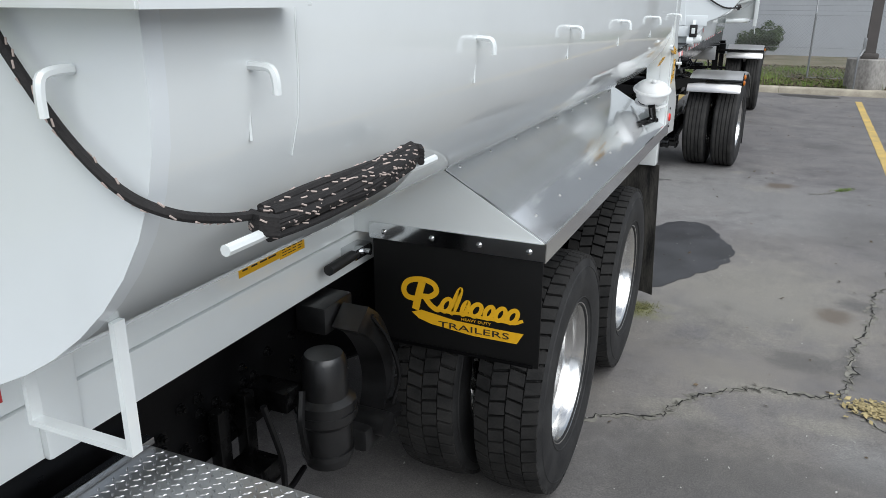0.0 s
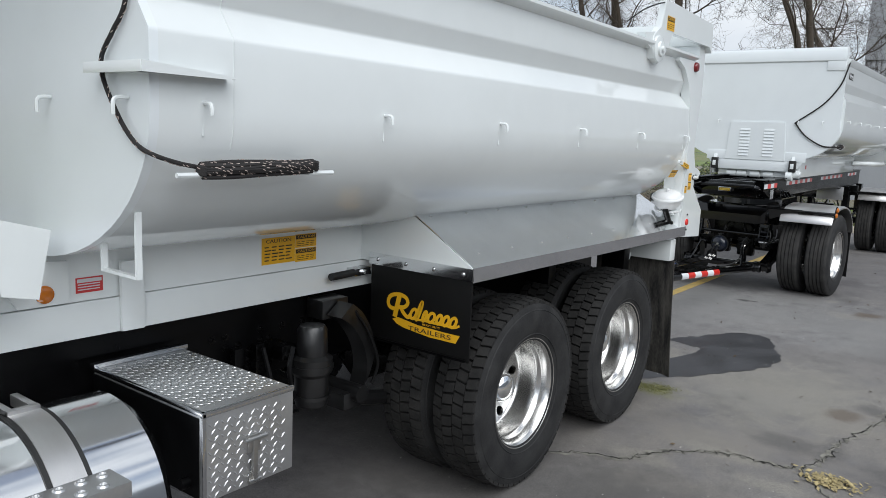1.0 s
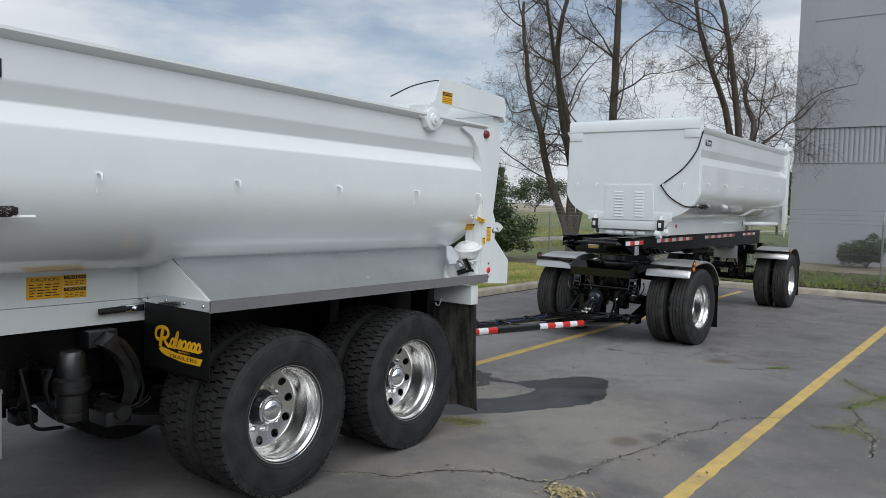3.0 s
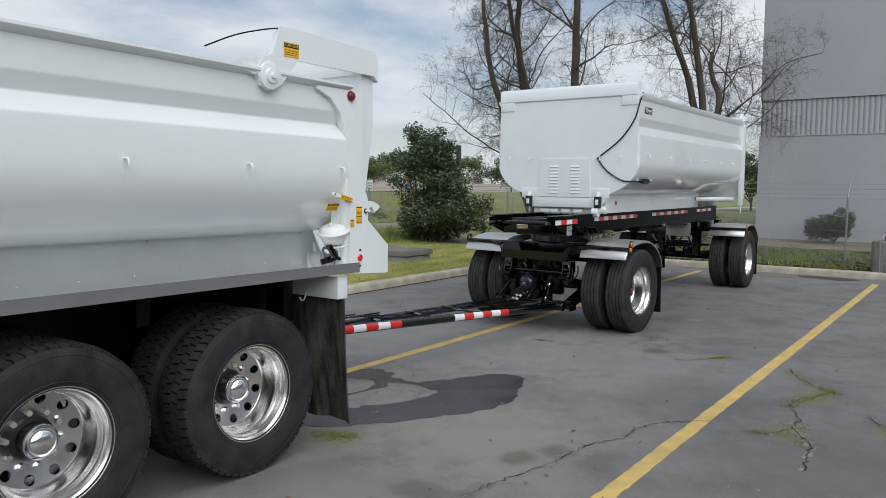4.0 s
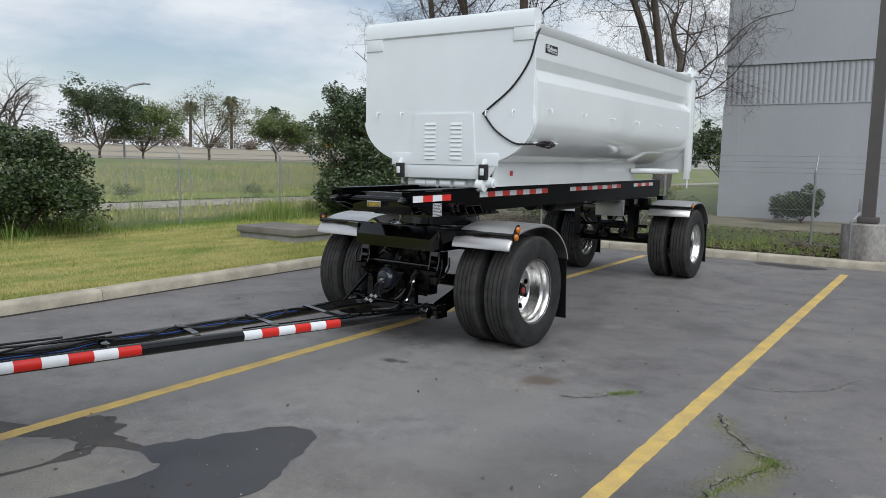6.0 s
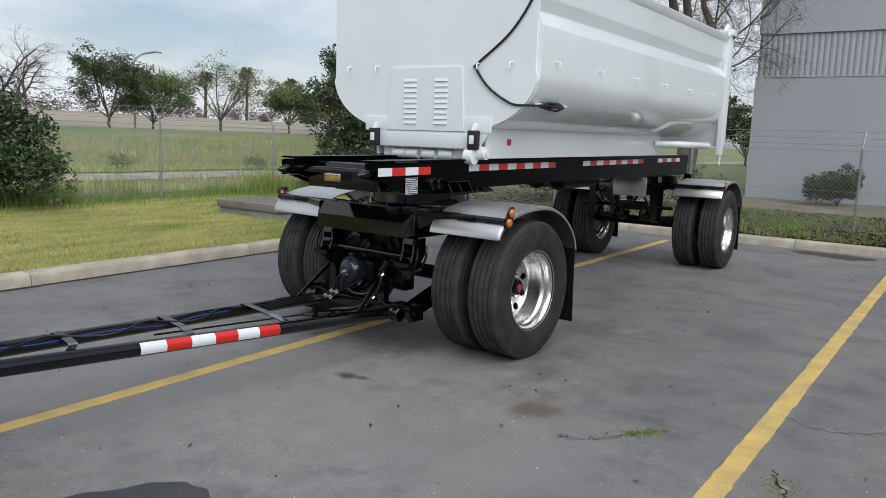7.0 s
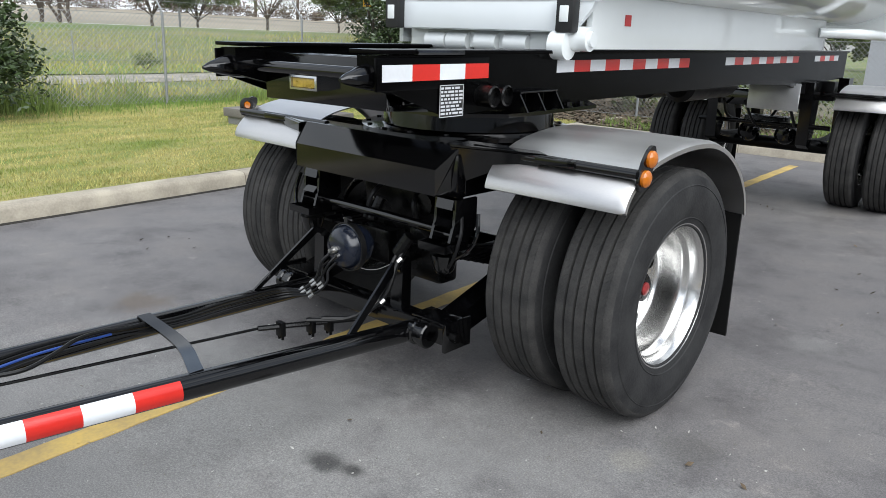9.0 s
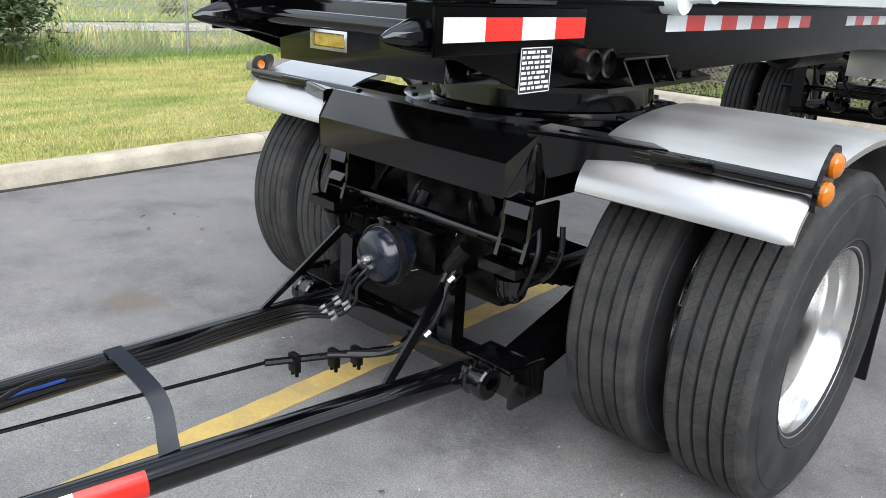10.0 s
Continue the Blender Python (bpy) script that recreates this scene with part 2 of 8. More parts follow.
# ---- ground ----
def asphalt_material():
    m = bpy.data.materials.new("worn_asphalt")
    m.use_nodes = True
    n, l = m.node_tree.nodes, m.node_tree.links
    b = n["Principled BSDF"]
    co = n.new("ShaderNodeTexCoord")

    def noise_tex(scale, detail=6, rough=0.55, distort=0.0):
        t = n.new("ShaderNodeTexNoise")
        t.inputs["Scale"].default_value, t.inputs["Detail"].default_value = scale, detail
        t.inputs["Roughness"].default_value, t.inputs["Distortion"].default_value = rough, distort
        l.new(co.outputs["Object"], t.inputs["Vector"])
        return t.outputs["Fac"]

    def ramp(fac, stops):
        r = n.new("ShaderNodeValToRGB")
        els = r.color_ramp.elements
        while len(els) < len(stops):
            els.new(0.5)
        for e, (p, c) in zip(els, stops):
            e.position, e.color = p, (*c, 1)
        l.new(fac, r.inputs["Fac"])
        return r.outputs["Color"]

    def mix(kind, fac, a, c):
        x = n.new("ShaderNodeMix")
        x.data_type, x.blend_type = "RGBA", kind
        if isinstance(fac, float):
            x.inputs["Factor"].default_value = fac
        else:
            l.new(fac, x.inputs["Factor"])
        l.new(a, x.inputs["A"])
        l.new(c, x.inputs["B"])
        return x.outputs["Result"]

    broad = ramp(noise_tex(0.45, 4, 0.55, 0.1), [(0.30, (0.125, 0.119, 0.121)), (0.55, (0.148, 0.141, 0.140)), (0.75, (0.170, 0.160, 0.152))])
    stain = ramp(noise_tex(1.7, 8, 0.68, 0.15), [(0.30, (0.64, 0.63, 0.64)), (0.50, (1, 1, 1)), (0.72, (1.22, 1.19, 1.14))])
    blotch = ramp(noise_tex(4.5, 9, 0.72, 0.1), [(0.30, (0.74, 0.74, 0.74)), (0.45, (1, 1, 1)), (0.60, (1.0, 1.0, 1.0)), (0.70, (1.40, 1.37, 1.32))])
    grain = ramp(noise_tex(150, 4, 0.75), [(0.25, (0.50, 0.50, 0.50)), (0.5, (1, 1, 1)), (0.76, (1.75, 1.72, 1.68))])
    fleck = ramp(noise_tex(34, 9, 0.82), [(0.30, (0.68, 0.68, 0.68)), (0.44, (1, 1, 1)), (0.60, (1, 1, 1)), (0.72, (1.85, 1.82, 1.76))])
    c = mix("MULTIPLY", 1.0, mix("MULTIPLY", 1.0, mix("MULTIPLY", 1.0, mix("MULTIPLY", 1.0, broad, stain), blotch), grain), fleck)
    # silty brown film near the truck's wheels
    sep = n.new("ShaderNodeVectorMath")
    sep.operation = "DISTANCE"
    l.new(co.outputs["Object"], sep.inputs[0])
    sep.inputs[1].default_value = (0.5, 4.6, 0)
    mr = n.new("ShaderNodeMapRange")
    mr.inputs["From Min"].default_value, mr.inputs["From Max"].default_value = 3.4, 0.8
    l.new(sep.outputs["Value"], mr.inputs["Value"])
    mul = n.new("ShaderNodeMath")
    mul.operation = "MULTIPLY"
    l.new(mr.outputs["Result"], mul.inputs[0])
    l.new(ramp(noise_tex(1.1, 9, 0.7, 0.2), [(0.36, (0, 0, 0)), (0.62, (1, 1, 1))]), mul.inputs[1])
    silt = n.new("ShaderNodeRGB")
    silt.outputs[0].default_value = (0.205, 0.188, 0.162, 1)
    mul2 = n.new("ShaderNodeMath")
    mul2.operation = "MULTIPLY"
    l.new(mul.outputs[0], mul2.inputs[0])
    mul2.inputs[1].default_value = 0.75
    c = mix("MIX", mul2.outputs[0], c, mix("MULTIPLY", 1.0, silt.outputs[0], grain))
    # soft stains, dusty patches and two tonal corrections for shade, each with its own place, size and colour
    ragged = noise_tex(5.5, 9, 0.7, 0.2)
    oily = [(-1.185, 9.035, 0.11, 0.075, 0.9), (-1.07, 9.055, 0.075, 0.05, 0.9), (-1, 2.27, 0.16, 0.11, 0.8), (-0.8, 2.33, 0.08, 0.07, 0.8)]
    # last dark_grey entry paints extra shade on the ground under the truck
    dark_grey = [(0.34, 4.58, 0.3, 0.18, 0.75), (0.72, 5.68, 0.18, 0.16, 0.75), (1, 4.47, 0.2, 0.14, 0.7), (1.04, 5.66, 0.16, 0.24, 0.6), (-0.16, 10.05, 0.17, 0.17, 0.55), (0.68, 12.05, 0.42, 0.34, 0.55), (0.62, 4.62, 0.1, 0.34, 0.7), (0.2, 3, 1.1, 0.75, 0.6), (1.2, 7.6, 0.9, 0.9, 0.5), (2.3, 6.6, 1, 1.6, 0.5), (-1.1, 1.2, 1, 1.6, 0.6), (-1, 2.9, 1.6, 0.9, 0.5)]
    rusty = [(0.55, 5.42, 0.16, 0.20, 0.75), (0.18, 9.3, 0.2, 0.17, 0.75), (0.15, 9.25, 0.16, 0.2, 0.6), (-1.75, 6.6, 0.24, 0.14, 0.7), (-3.2, 9.45, 0.2, 0.2, 0.7)]
    mossy = [(-0.76, 5, 0.28, 0.2, 0.8), (1.95, 8.35, 0.24, 0.42, 0.6), (1.95, 7.1, 0.22, 0.28, 0.65), (2.58, 7.55, 0.16, 0.26, 0.5), (1.62, 9.1, 0.12, 0.2, 0.5)]
    # last pale_grey entry is lightening painted in to lift the dolly's shade
    pale_grey = [(0.02, 9.73, 0.16, 0.16, 0.45), (-0.1, 11.55, 0.2, 0.16, 0.45), (-0.7, 9.65, 0.8, 0.6, 0.5), (-1.9, 8.1, 1.9, 1.9, 0.6), (-0.2, 8.6, 2.2, 1.3, 0.5), (0.6, 3.62, 0.26, 0.24, 0.6), (0.3, 7.6, 1, 0.5, 0.4), (-1.75, 9.2, 1, 0.7, 0.6)]
    sandy = [(0.02, 9.05, 0.34, 0.2, 0.35), (-0.33, 9.83, 0.1, 0.1, 0.45), (0.1, 4.12, 0.45, 0.1, 0.6), (0.42, 3.85, 0.3, 0.12, 0.55), (-0.3, 3.72, 0.3, 0.12, 0.55), (0.05, 5.6, 0.9, 1.2, 0.55), (-1.35, 5.95, 0.7, 0.5, 0.6)]
    spots = [(*p, tint) for tint, group in (((0.215, 0.212, 0.205), pale_grey), ((0.235, 0.222, 0.19), sandy), ((0.088, 0.084, 0.08), dark_grey), ((0.15, 0.152, 0.068), mossy), ((0.1, 0.077, 0.058), rusty), ((0.045, 0.044, 0.043), oily)) for p in group]
    for cx, cy, rx, ry, amount, tint in spots:
        mp = n.new("ShaderNodeMapping")
        mp.inputs["Scale"].default_value = (1 / rx, 1 / ry, 0)
        mp.inputs["Location"].default_value = (-cx / rx, -cy / ry, 0)
        l.new(co.outputs["Object"], mp.inputs["Vector"])
        ln = n.new("ShaderNodeVectorMath")
        ln.operation = "LENGTH"
        l.new(mp.outputs["Vector"], ln.inputs[0])
        ad = n.new("ShaderNodeMath")
        ad.operation = "MULTIPLY_ADD"
        l.new(ragged, ad.inputs[0])
        ad.inputs[1].default_value = 1.9
        l.new(ln.outputs["Value"], ad.inputs[2])
        mm = n.new("ShaderNodeMapRange")
        mm.interpolation_type = "SMOOTHSTEP"
        mm.inputs["From Min"].default_value, mm.inputs["From Max"].default_value = 2.05, 1.25
        mm.inputs["To Max"].default_value = amount
        l.new(ad.outputs[0], mm.inputs["Value"])
        tone = n.new("ShaderNodeRGB")
        tone.outputs[0].default_value = (*tint, 1)
        c = mix("MIX", mm.outputs["Result"], c, mix("MULTIPLY", 1.0, mix("MULTIPLY", 1.0, tone.outputs[0], grain), fleck))
    l.new(c, b.inputs["Base Color"])
    rr = n.new("ShaderNodeMapRange")
    rr.inputs["To Min"].default_value, rr.inputs["To Max"].default_value = 0.50, 0.88
    l.new(noise_tex(0.8, 4), rr.inputs["Value"])
    l.new(rr.outputs["Result"], b.inputs["Roughness"])
    bp = n.new("ShaderNodeBump")
    bp.inputs["Strength"].default_value, bp.inputs["Distance"].default_value = 0.35, 0.004
    l.new(noise_tex(190, 3, 0.7), bp.inputs["Height"])
    l.new(bp.outputs["Normal"], b.inputs["Normal"])
    return m


ASPHALT = asphalt_material()
WET = material("wet_asphalt", (0.044, 0.044, 0.048), 0.42, vary=0.25, scale=3, grain=120, bump=0.12, rough_vary=0.2)
OIL = material("oil_stain", (0.040, 0.038, 0.037), 0.5, vary=0.3, scale=8, grain=120, bump=0.1)

CRACK = material("crack_dirt", (0.020, 0.019, 0.017), 0.9, vary=0.2, scale=20)
CHALK = material("pale_silt", (0.25, 0.24, 0.205), 0.9, vary=0.25, scale=14, grain=120)
LINE = material("yellow_road_paint", (0.62, 0.43, 0.12), 0.75, scale=5, grain=60, color2=(0.40, 0.29, 0.12), bump=0.25, detail=9)
CONCRETE = material("kerb_concrete", (0.44, 0.395, 0.315), 0.85, vary=0.2, scale=3.5, grain=60, bump=0.3, color2=(0.27, 0.24, 0.19), detail=9)
CONCRETE_GREY = material("grey_concrete", (0.30, 0.295, 0.285), 0.85, scale=2.5, grain=60, bump=0.25, color2=(0.17, 0.165, 0.16))
PAD = material("weathered_pad_concrete", (0.20, 0.185, 0.165), 0.9, scale=2.0, grain=60, bump=0.3, color2=(0.11, 0.10, 0.09))
WALL_GREY = material("painted_tilt_up_concrete", (0.355, 0.37, 0.395), 0.75, vary=0.05, scale=0.5, grain=14, bump=0.05, color2=(0.315, 0.33, 0.352), stretch=(1, 1, 0.35), detail=9)
LAWN = material("mown_turf", (0.130, 0.185, 0.034), 0.95, scale=2.2, grain=26, bump=0.6, stretch=(1.6, 0.5, 1), detail=7, color2=(0.33, 0.285, 0.105))
FIELD = material("rough_field_turf", (0.090, 0.150, 0.030), 0.95, scale=0.3, grain=5, bump=0.6, color2=(0.20, 0.185, 0.085), stretch=(1, 0.35, 1))
BLADE = material("grass_blades", (0.180, 0.230, 0.040), 0.7, vary=0.3, scale=1.6, grain=7, stretch=(1.6, 0.5, 1), color2=(0.46, 0.39, 0.145), random_vary=0.35, island=True)
TALL = material("tall_weed_grass", (0.115, 0.205, 0.030), 0.7, vary=0.2, scale=0.9, grain=9, color2=(0.19, 0.235, 0.06), random_vary=0.35, island=True)
GRAVEL = material("gravel_path", (0.40, 0.37, 0.31), 0.95, scale=2, grain=40, bump=0.4, color2=(0.19, 0.17, 0.14))
MULCH = material("leafy_mulch", (0.21, 0.175, 0.125), 0.95, scale=1.1, grain=45, bump=0.6, color2=(0.085, 0.085, 0.040), detail=9)
LITTER = material("dry_leaf_litter", (0.13, 0.095, 0.06), 0.9, vary=0.3, scale=30, random_vary=0.5, island=True)


def lot(y):
    """Height of the parking lot, which drains towards the truck."""
    return -0.082 + 0.0066 * max(-60.0, min(19.0, y))


def on_lot(ob):
    """Lay a flat mesh, built about z = 0, on the slope of the lot."""
    for v in ob.data.vertices:
        v.co.z += lot(v.co.y)
    return ob


def hill(x, y):
    """Height of the open ground beyond the kerbs."""
    step = lambda a, b, v: max(0.0, min(1.0, (v - a) / (b - a)))
    if x > -5.6 and y < 18.8:
        return -0.06 + lot(y)
    h = 0.13 + 0.07 * step(-6, -11, x)
    h += lot(max(y, -30)) * (1.0 if x > -8 else step(-14, -8, x)) * (1 - 0.6 * step(18.9, 21, y))
    h -= 0.12 * step(-12.5, -17, x)
    t = step(-25, -46, x)
    h += 1.45 * t * t * (3 - 2 * t)
    return h


bm = fresh()
xs = sorted({-900, -400, -200, -120, -90, -70, -60, *[-60 + 2 * i for i in range(24)], -13, -12, -11, -10, -9, -8, -7, -6, -5.61, -5.59, -4, 0, 4, 8, 12, 20, 40, 100, 400, 900})
ys = sorted({-900, -300, -100, -40, -20, *range(-10, 18, 3), 18.79, 18.81, 20, 22, 24, 26, 28, 30, 34, 40, 50, 65, 90, 140, 300, 900})
grid = [[bm.verts.new((x, y, hill(x, y))) for y in ys] for x in xs]
for i in range(len(xs) - 1):
    for j in range(len(ys) - 1):
        bm.faces.new((grid[i][j], grid[i + 1][j], grid[i + 1][j + 1], grid[i][j + 1]))
solo("ground", bm, FIELD, "uneven field of green and straw-coloured grass", "ground", kind="structure", smooth=60)

bm = fresh()
box(bm, -5.60, 60, -60, 18.70, -0.04, 0.0)
on_lot(solo("road", bm, ASPHALT, "worn grey asphalt parking lot with stains", "asphalt", kind="structure", smooth=None))

bm = fresh()
lawn_rows = []
for i in range(14):
    x = -5.74 - 5.6 * i / 13
    lawn_rows.append([(x, -30 + 49 * j / 60, hill(x, -30 + 49 * j / 60) + 0.012 + 0.012 * noise.noise((x * 1.3, j * 0.8, 0))) for j in range(61)])
loft(bm, lawn_rows, close=False)
solo("lawn", bm, LAWN, "mown green and yellowed lawn strip beside the kerb", "lawn", kind="structure", smooth=80)
bm = fresh()
loft(bm, [[(x, y, hill(x, y) + 0.012) for x in [-10.5 + 41 * j / 44 for j in range(45)]] for y in (18.95, 19.6, 20.4, 21.4, 23, 25, 27.5, 30)], close=False)
solo("planting_strip", bm, MULCH, "brown mulch strip strewn with dry leaves and weeds", "mulch", kind="structure", smooth=80)
bm = fresh()
loft(bm, [[(x + 0.3 * math.sin(y * 0.21), y, hill(x, y) + 0.02) for y in [-40 + 4 * j for j in range(36)]] for x in (-20.9, -19.5, -17.9)], close=False)
solo("footpath", bm, GRAVEL, "pale gravel path across the field", "path", kind="structure", smooth=80)


VERGE = material("lush_green_verge", (0.115, 0.185, 0.028), 0.95, scale=0.5, grain=6, bump=0.6, color2=(0.17, 0.21, 0.05))
bm = fresh()
loft(bm, [[(x + 0.4 * math.sin(y * 0.21) + 0.3 * math.sin(y * 0.7), y, hill(x, y) + 0.03) for y in [-40 + 4 * j for j in range(36)]] for x in (-21.4, -24.0, -26.2)], close=False)
solo("verge", bm, VERGE, "lush green grass band beyond the path", "grass", kind="structure", smooth=80)


def blades(name, label, count, place, hmin, hmax, wid, mat, lean=0.5, category="grass"):
    """Many separate grass blades as one mesh."""
    vs, fs = [], []
    for _ in range(count):
        p = place()
        if p is None:
            continue
        x, y, z, k = p
        h = random.uniform(hmin, hmax) * k
        a = random.uniform(0, 2 * math.pi)
        w = wid * random.uniform(0.6, 1.2)
        dx, dy = math.cos(a) * w, math.sin(a) * w
        la = random.uniform(0, 2 * math.pi)
        lx, ly = math.cos(la) * h * lean * random.random(), math.sin(la) * h * lean * random.random()
        i = len(vs)
        vs += [(x - dx, y - dy, z), (x + dx, y + dy, z), (x + dx * 0.6 + lx * 0.4, y + dy * 0.6 + ly * 0.4, z + h * 0.6), (x - dx * 0.6 + lx * 0.4, y - dy * 0.6 + ly * 0.4, z + h * 0.6), (x + lx, y + ly, z + h)]
        fs += [(i, i + 1, i + 2, i + 3), (i + 3, i + 2, i + 4)]
    me = bpy.data.meshes.new(name)
    me.from_pydata(vs, [], fs)
    me.materials.append(mat)
    return tagged(new(name, me), label, category, kind="stuff")


random.seed(31)


def lawn_spot():
    x, y = -5.76 - random.random() ** 1.2 * 5.4, random.uniform(4, 19)
    return x, y, hill(x, y) + 0.01, 1.0 + 0.6 * noise.noise((x * 0.8, y * 0.8, 3))


blades("grass", "short mown grass blades, green with straw patches", 150000, lawn_spot, 0.015, 0.045, 0.0036, BLADE, 1.1)


def fence_spot():
    x, y = random.gauss(-11.6, 0.5), random.uniform(4, 21)
    k = 0.16 + 2.1 * max(0, noise.noise((x * 0.5, y * 0.75, 1)) - 0.02)
    return x, y, hill(x, y), k


blades("tall_grass", "tall green weeds growing along the fence", 20000, fence_spot, 0.15, 0.75, 0.008, TALL, 0.5)


def field_spot():
    x, y = -13 - 26 * random.random() ** 1.3, random.uniform(5, 60)
    if -21.2 < x - 0.3 * math.sin(y * 0.21) < -17.6:
        return None
    return x, y, hill(x, y), 0.4 + 1.3 * max(0, noise.noise((x * 0.25, y * 0.25, 5)) + 0.3)


blades("field_grass", "rough green field grass with straw tufts", 32000, field_spot, 0.10, 0.36, 0.02, BLADE, 0.7)


def strip_spot():
    x, y = random.uniform(-5.4, 9), random.uniform(18.85, 24)
    return x, y, hill(x, y) + 0.01, 0.4 + 1.2 * max(0, noise.noise((x * 0.9, y * 0.9, 9)) + 0.3)


blades("weeds", "green weeds beyond the far kerb", 16000, strip_spot, 0.04, 0.20, 0.008, TALL, 0.8)


def leaf_scatter(name, label, count, place, size, mat, category="leaves"):
    vs, fs = [], []
    for _ in range(count):
        x, y, z = place()
        a, t = random.uniform(0, 6.28), random.uniform(-0.5, 0.5)
        s = size * random.uniform(0.5, 1.3)
        u = Vector((math.cos(a), math.sin(a), t)) * s
        v = Vector((-math.sin(a), math.cos(a), random.uniform(-0.5, 0.5))) * s * 0.5
        c = Vector((x, y, z + 0.4 * s))
        i = len(vs)
        vs += [tuple(c - u), tuple(c + v), tuple(c + u), tuple(c - v)]
        fs.append((i, i + 1, i + 2, i + 3))
    me = bpy.data.meshes.new(name)
    me.from_pydata(vs, [], fs)
    me.materials.append(mat)
    return tagged(new(name, me), label, category, kind="stuff")


leaf_scatter("leaf_litter", "dry brown leaves on the weedy strip", 36000, lambda: (random.uniform(-9.5, 9), 18.95 + random.random() ** 1.3 * 6, 0.17), 0.05, LITTER)

# kerbs, a cast piece at a time
for name, horizontal in (("kerb", False), ("kerb", True)):
    kerb = tagged(new(name), "cast concrete kerb edging the asphalt" if not horizontal else "stained concrete kerb along the far fence", "kerb", kind="structure")
    WORLD_OF[kerb.name] = Matrix.Identity(4)
    L = 2.87
    prof = [(0.0, -0.03), (0.012, 0.10), (0.03, 0.128), (0.055, 0.138), (0.19, 0.142), (0.20, 0.10), (0.20, -0.03)]

    def piece(bm):
        loft(bm, [[(-o, y, z) for o, z in prof] for y in (0.004, L - 0.004)])
    KERB = simple_mesh(piece, CONCRETE)
    if not horizontal:
        for i in range(-6, 4):
            placed("kerb_stone", KERB, kerb, pose(-5.545, 9.05 + L * i, lot(9.05 + L * i), math.degrees(0.0066), 0, 0))
    else:
        for i in range(14):
            placed("kerb_stone", KERB, kerb, pose(-5.74 + L * i, 18.62, lot(18.62), 0, 0, -90))

# dark silt packed into the joint between kerb and asphalt
SILT = material("dark_gutter_silt", (0.030, 0.027, 0.022), 0.9, vary=0.3, scale=9, grain=80, bump=0.3)
bm = fresh()
loft(bm, [[(-5.550, y, 0.010), (-5.512 + 0.016 * noise.noise((y * 2.3, 0, 5)), y, 0.003), (-5.512, y, -0.004), (-5.55, y, -0.004)] for y in [-8 + 0.12 * i for i in range(222)]])
on_lot(solo("gutter_silt", bm, SILT, "dark silt in the joint along the kerb", "silt", kind="structure", smooth=60))

# painted lines
def painted_line(name, x0, y0, x1, y1, w, seed):
    random.seed(seed)
    bm = fresh()
    a, b = Vector((x0, y0, 0)), Vector((x1, y1, 0))
    d = (b - a).normalized()
    nrm = Vector((-d.y, d.x, 0))
    k = int((b - a).length / 0.07)
    rows = []
    for i in range(k + 1):
        c = a.lerp(b, i / k)
        l0, r0 = w / 2 + random.gauss(0, 0.003), w / 2 + random.gauss(0, 0.003)
        rows.append([c + nrm * l0 + Vector((0, 0, 0.004)), c - nrm * r0 + Vector((0, 0, 0.004)), c - nrm * r0 + Vector((0, 0, -0.002)), c + nrm * l0 + Vector((0, 0, -0.002))])
    loft(bm, rows)
    return on_lot(solo(name, bm, LINE, "worn yellow parking bay line on asphalt", "marking", kind="structure", smooth=None))


painted_line("painted_line", 0.972, -12, 1.536, 17.7, 0.118, 1)
painted_line("painted_line", -2.03, 4.3, -1.915, 18.0, 0.118, 2)
painted_line("painted_line", 4.6, -12, 4.9, 18.0, 0.115, 3)


def stain(name, outline, mat, label, z=0.003, category="stain", wob=0.04, seed=0):
    """A flat mark with a ragged edge."""
    random.seed(seed)
    pts = smooth_path([(x, y, 0) for x, y in outline + outline[:1]], 8)[:-1]
    c = sum(pts, Vector()) / len(pts)
    bm = fresh()
    edge = [p + (p - c).normalized() * wob * noise.noise((p.x * 9, p.y * 9, seed)) for p in pts]
    vs = [bm.verts.new((p.x, p.y, z)) for p in edge]
    f = bm.faces.new(vs)
    bmesh.ops.triangulate(bm, faces=[f])
    return on_lot(solo(name, bm, mat, label, category, kind="structure", smooth=None))


stain("wet_patch", [(-0.95, 5.10), (-0.759, 5.36), (-0.585, 5.57), (-0.386, 5.87), (-0.202, 6.22), (-0.175, 6.50), (-0.223, 6.77), (-0.33, 7.04), (-0.391, 7.23), (-0.50, 7.33), (-0.62, 7.36), (-0.771, 7.28), (-0.893, 7.06),
                    (-1.01, 6.85), (-1.133, 6.66), (-1.16, 6.52), (-1.02, 6.47), (-0.87, 6.45), (-0.825, 6.33), (-0.87, 6.10), (-0.954, 5.87), (-1.101, 5.70), (-1.28, 5.50), (-1.45, 5.25), (-1.2, 5.02)],
      WET, "dark wet patch on the asphalt", wob=0.05, seed=4)
DAMP = material("damp_asphalt", (0.070, 0.062, 0.056), 0.6, vary=0.3, scale=5, grain=120, bump=0.1)
stain("damp_patch", [(-2.3, 6.28), (-2.02, 6.40), (-1.93, 6.70), (-1.75, 6.74), (-1.53, 6.62), (-1.22, 6.57), (-1.15, 6.50), (-1.32, 6.44), (-1.46, 6.30), (-1.62, 6.40), (-1.80, 6.28), (-2.1, 6.15)], DAMP, "damp brownish mark on the asphalt", z=0.0018, wob=0.12, seed=14)
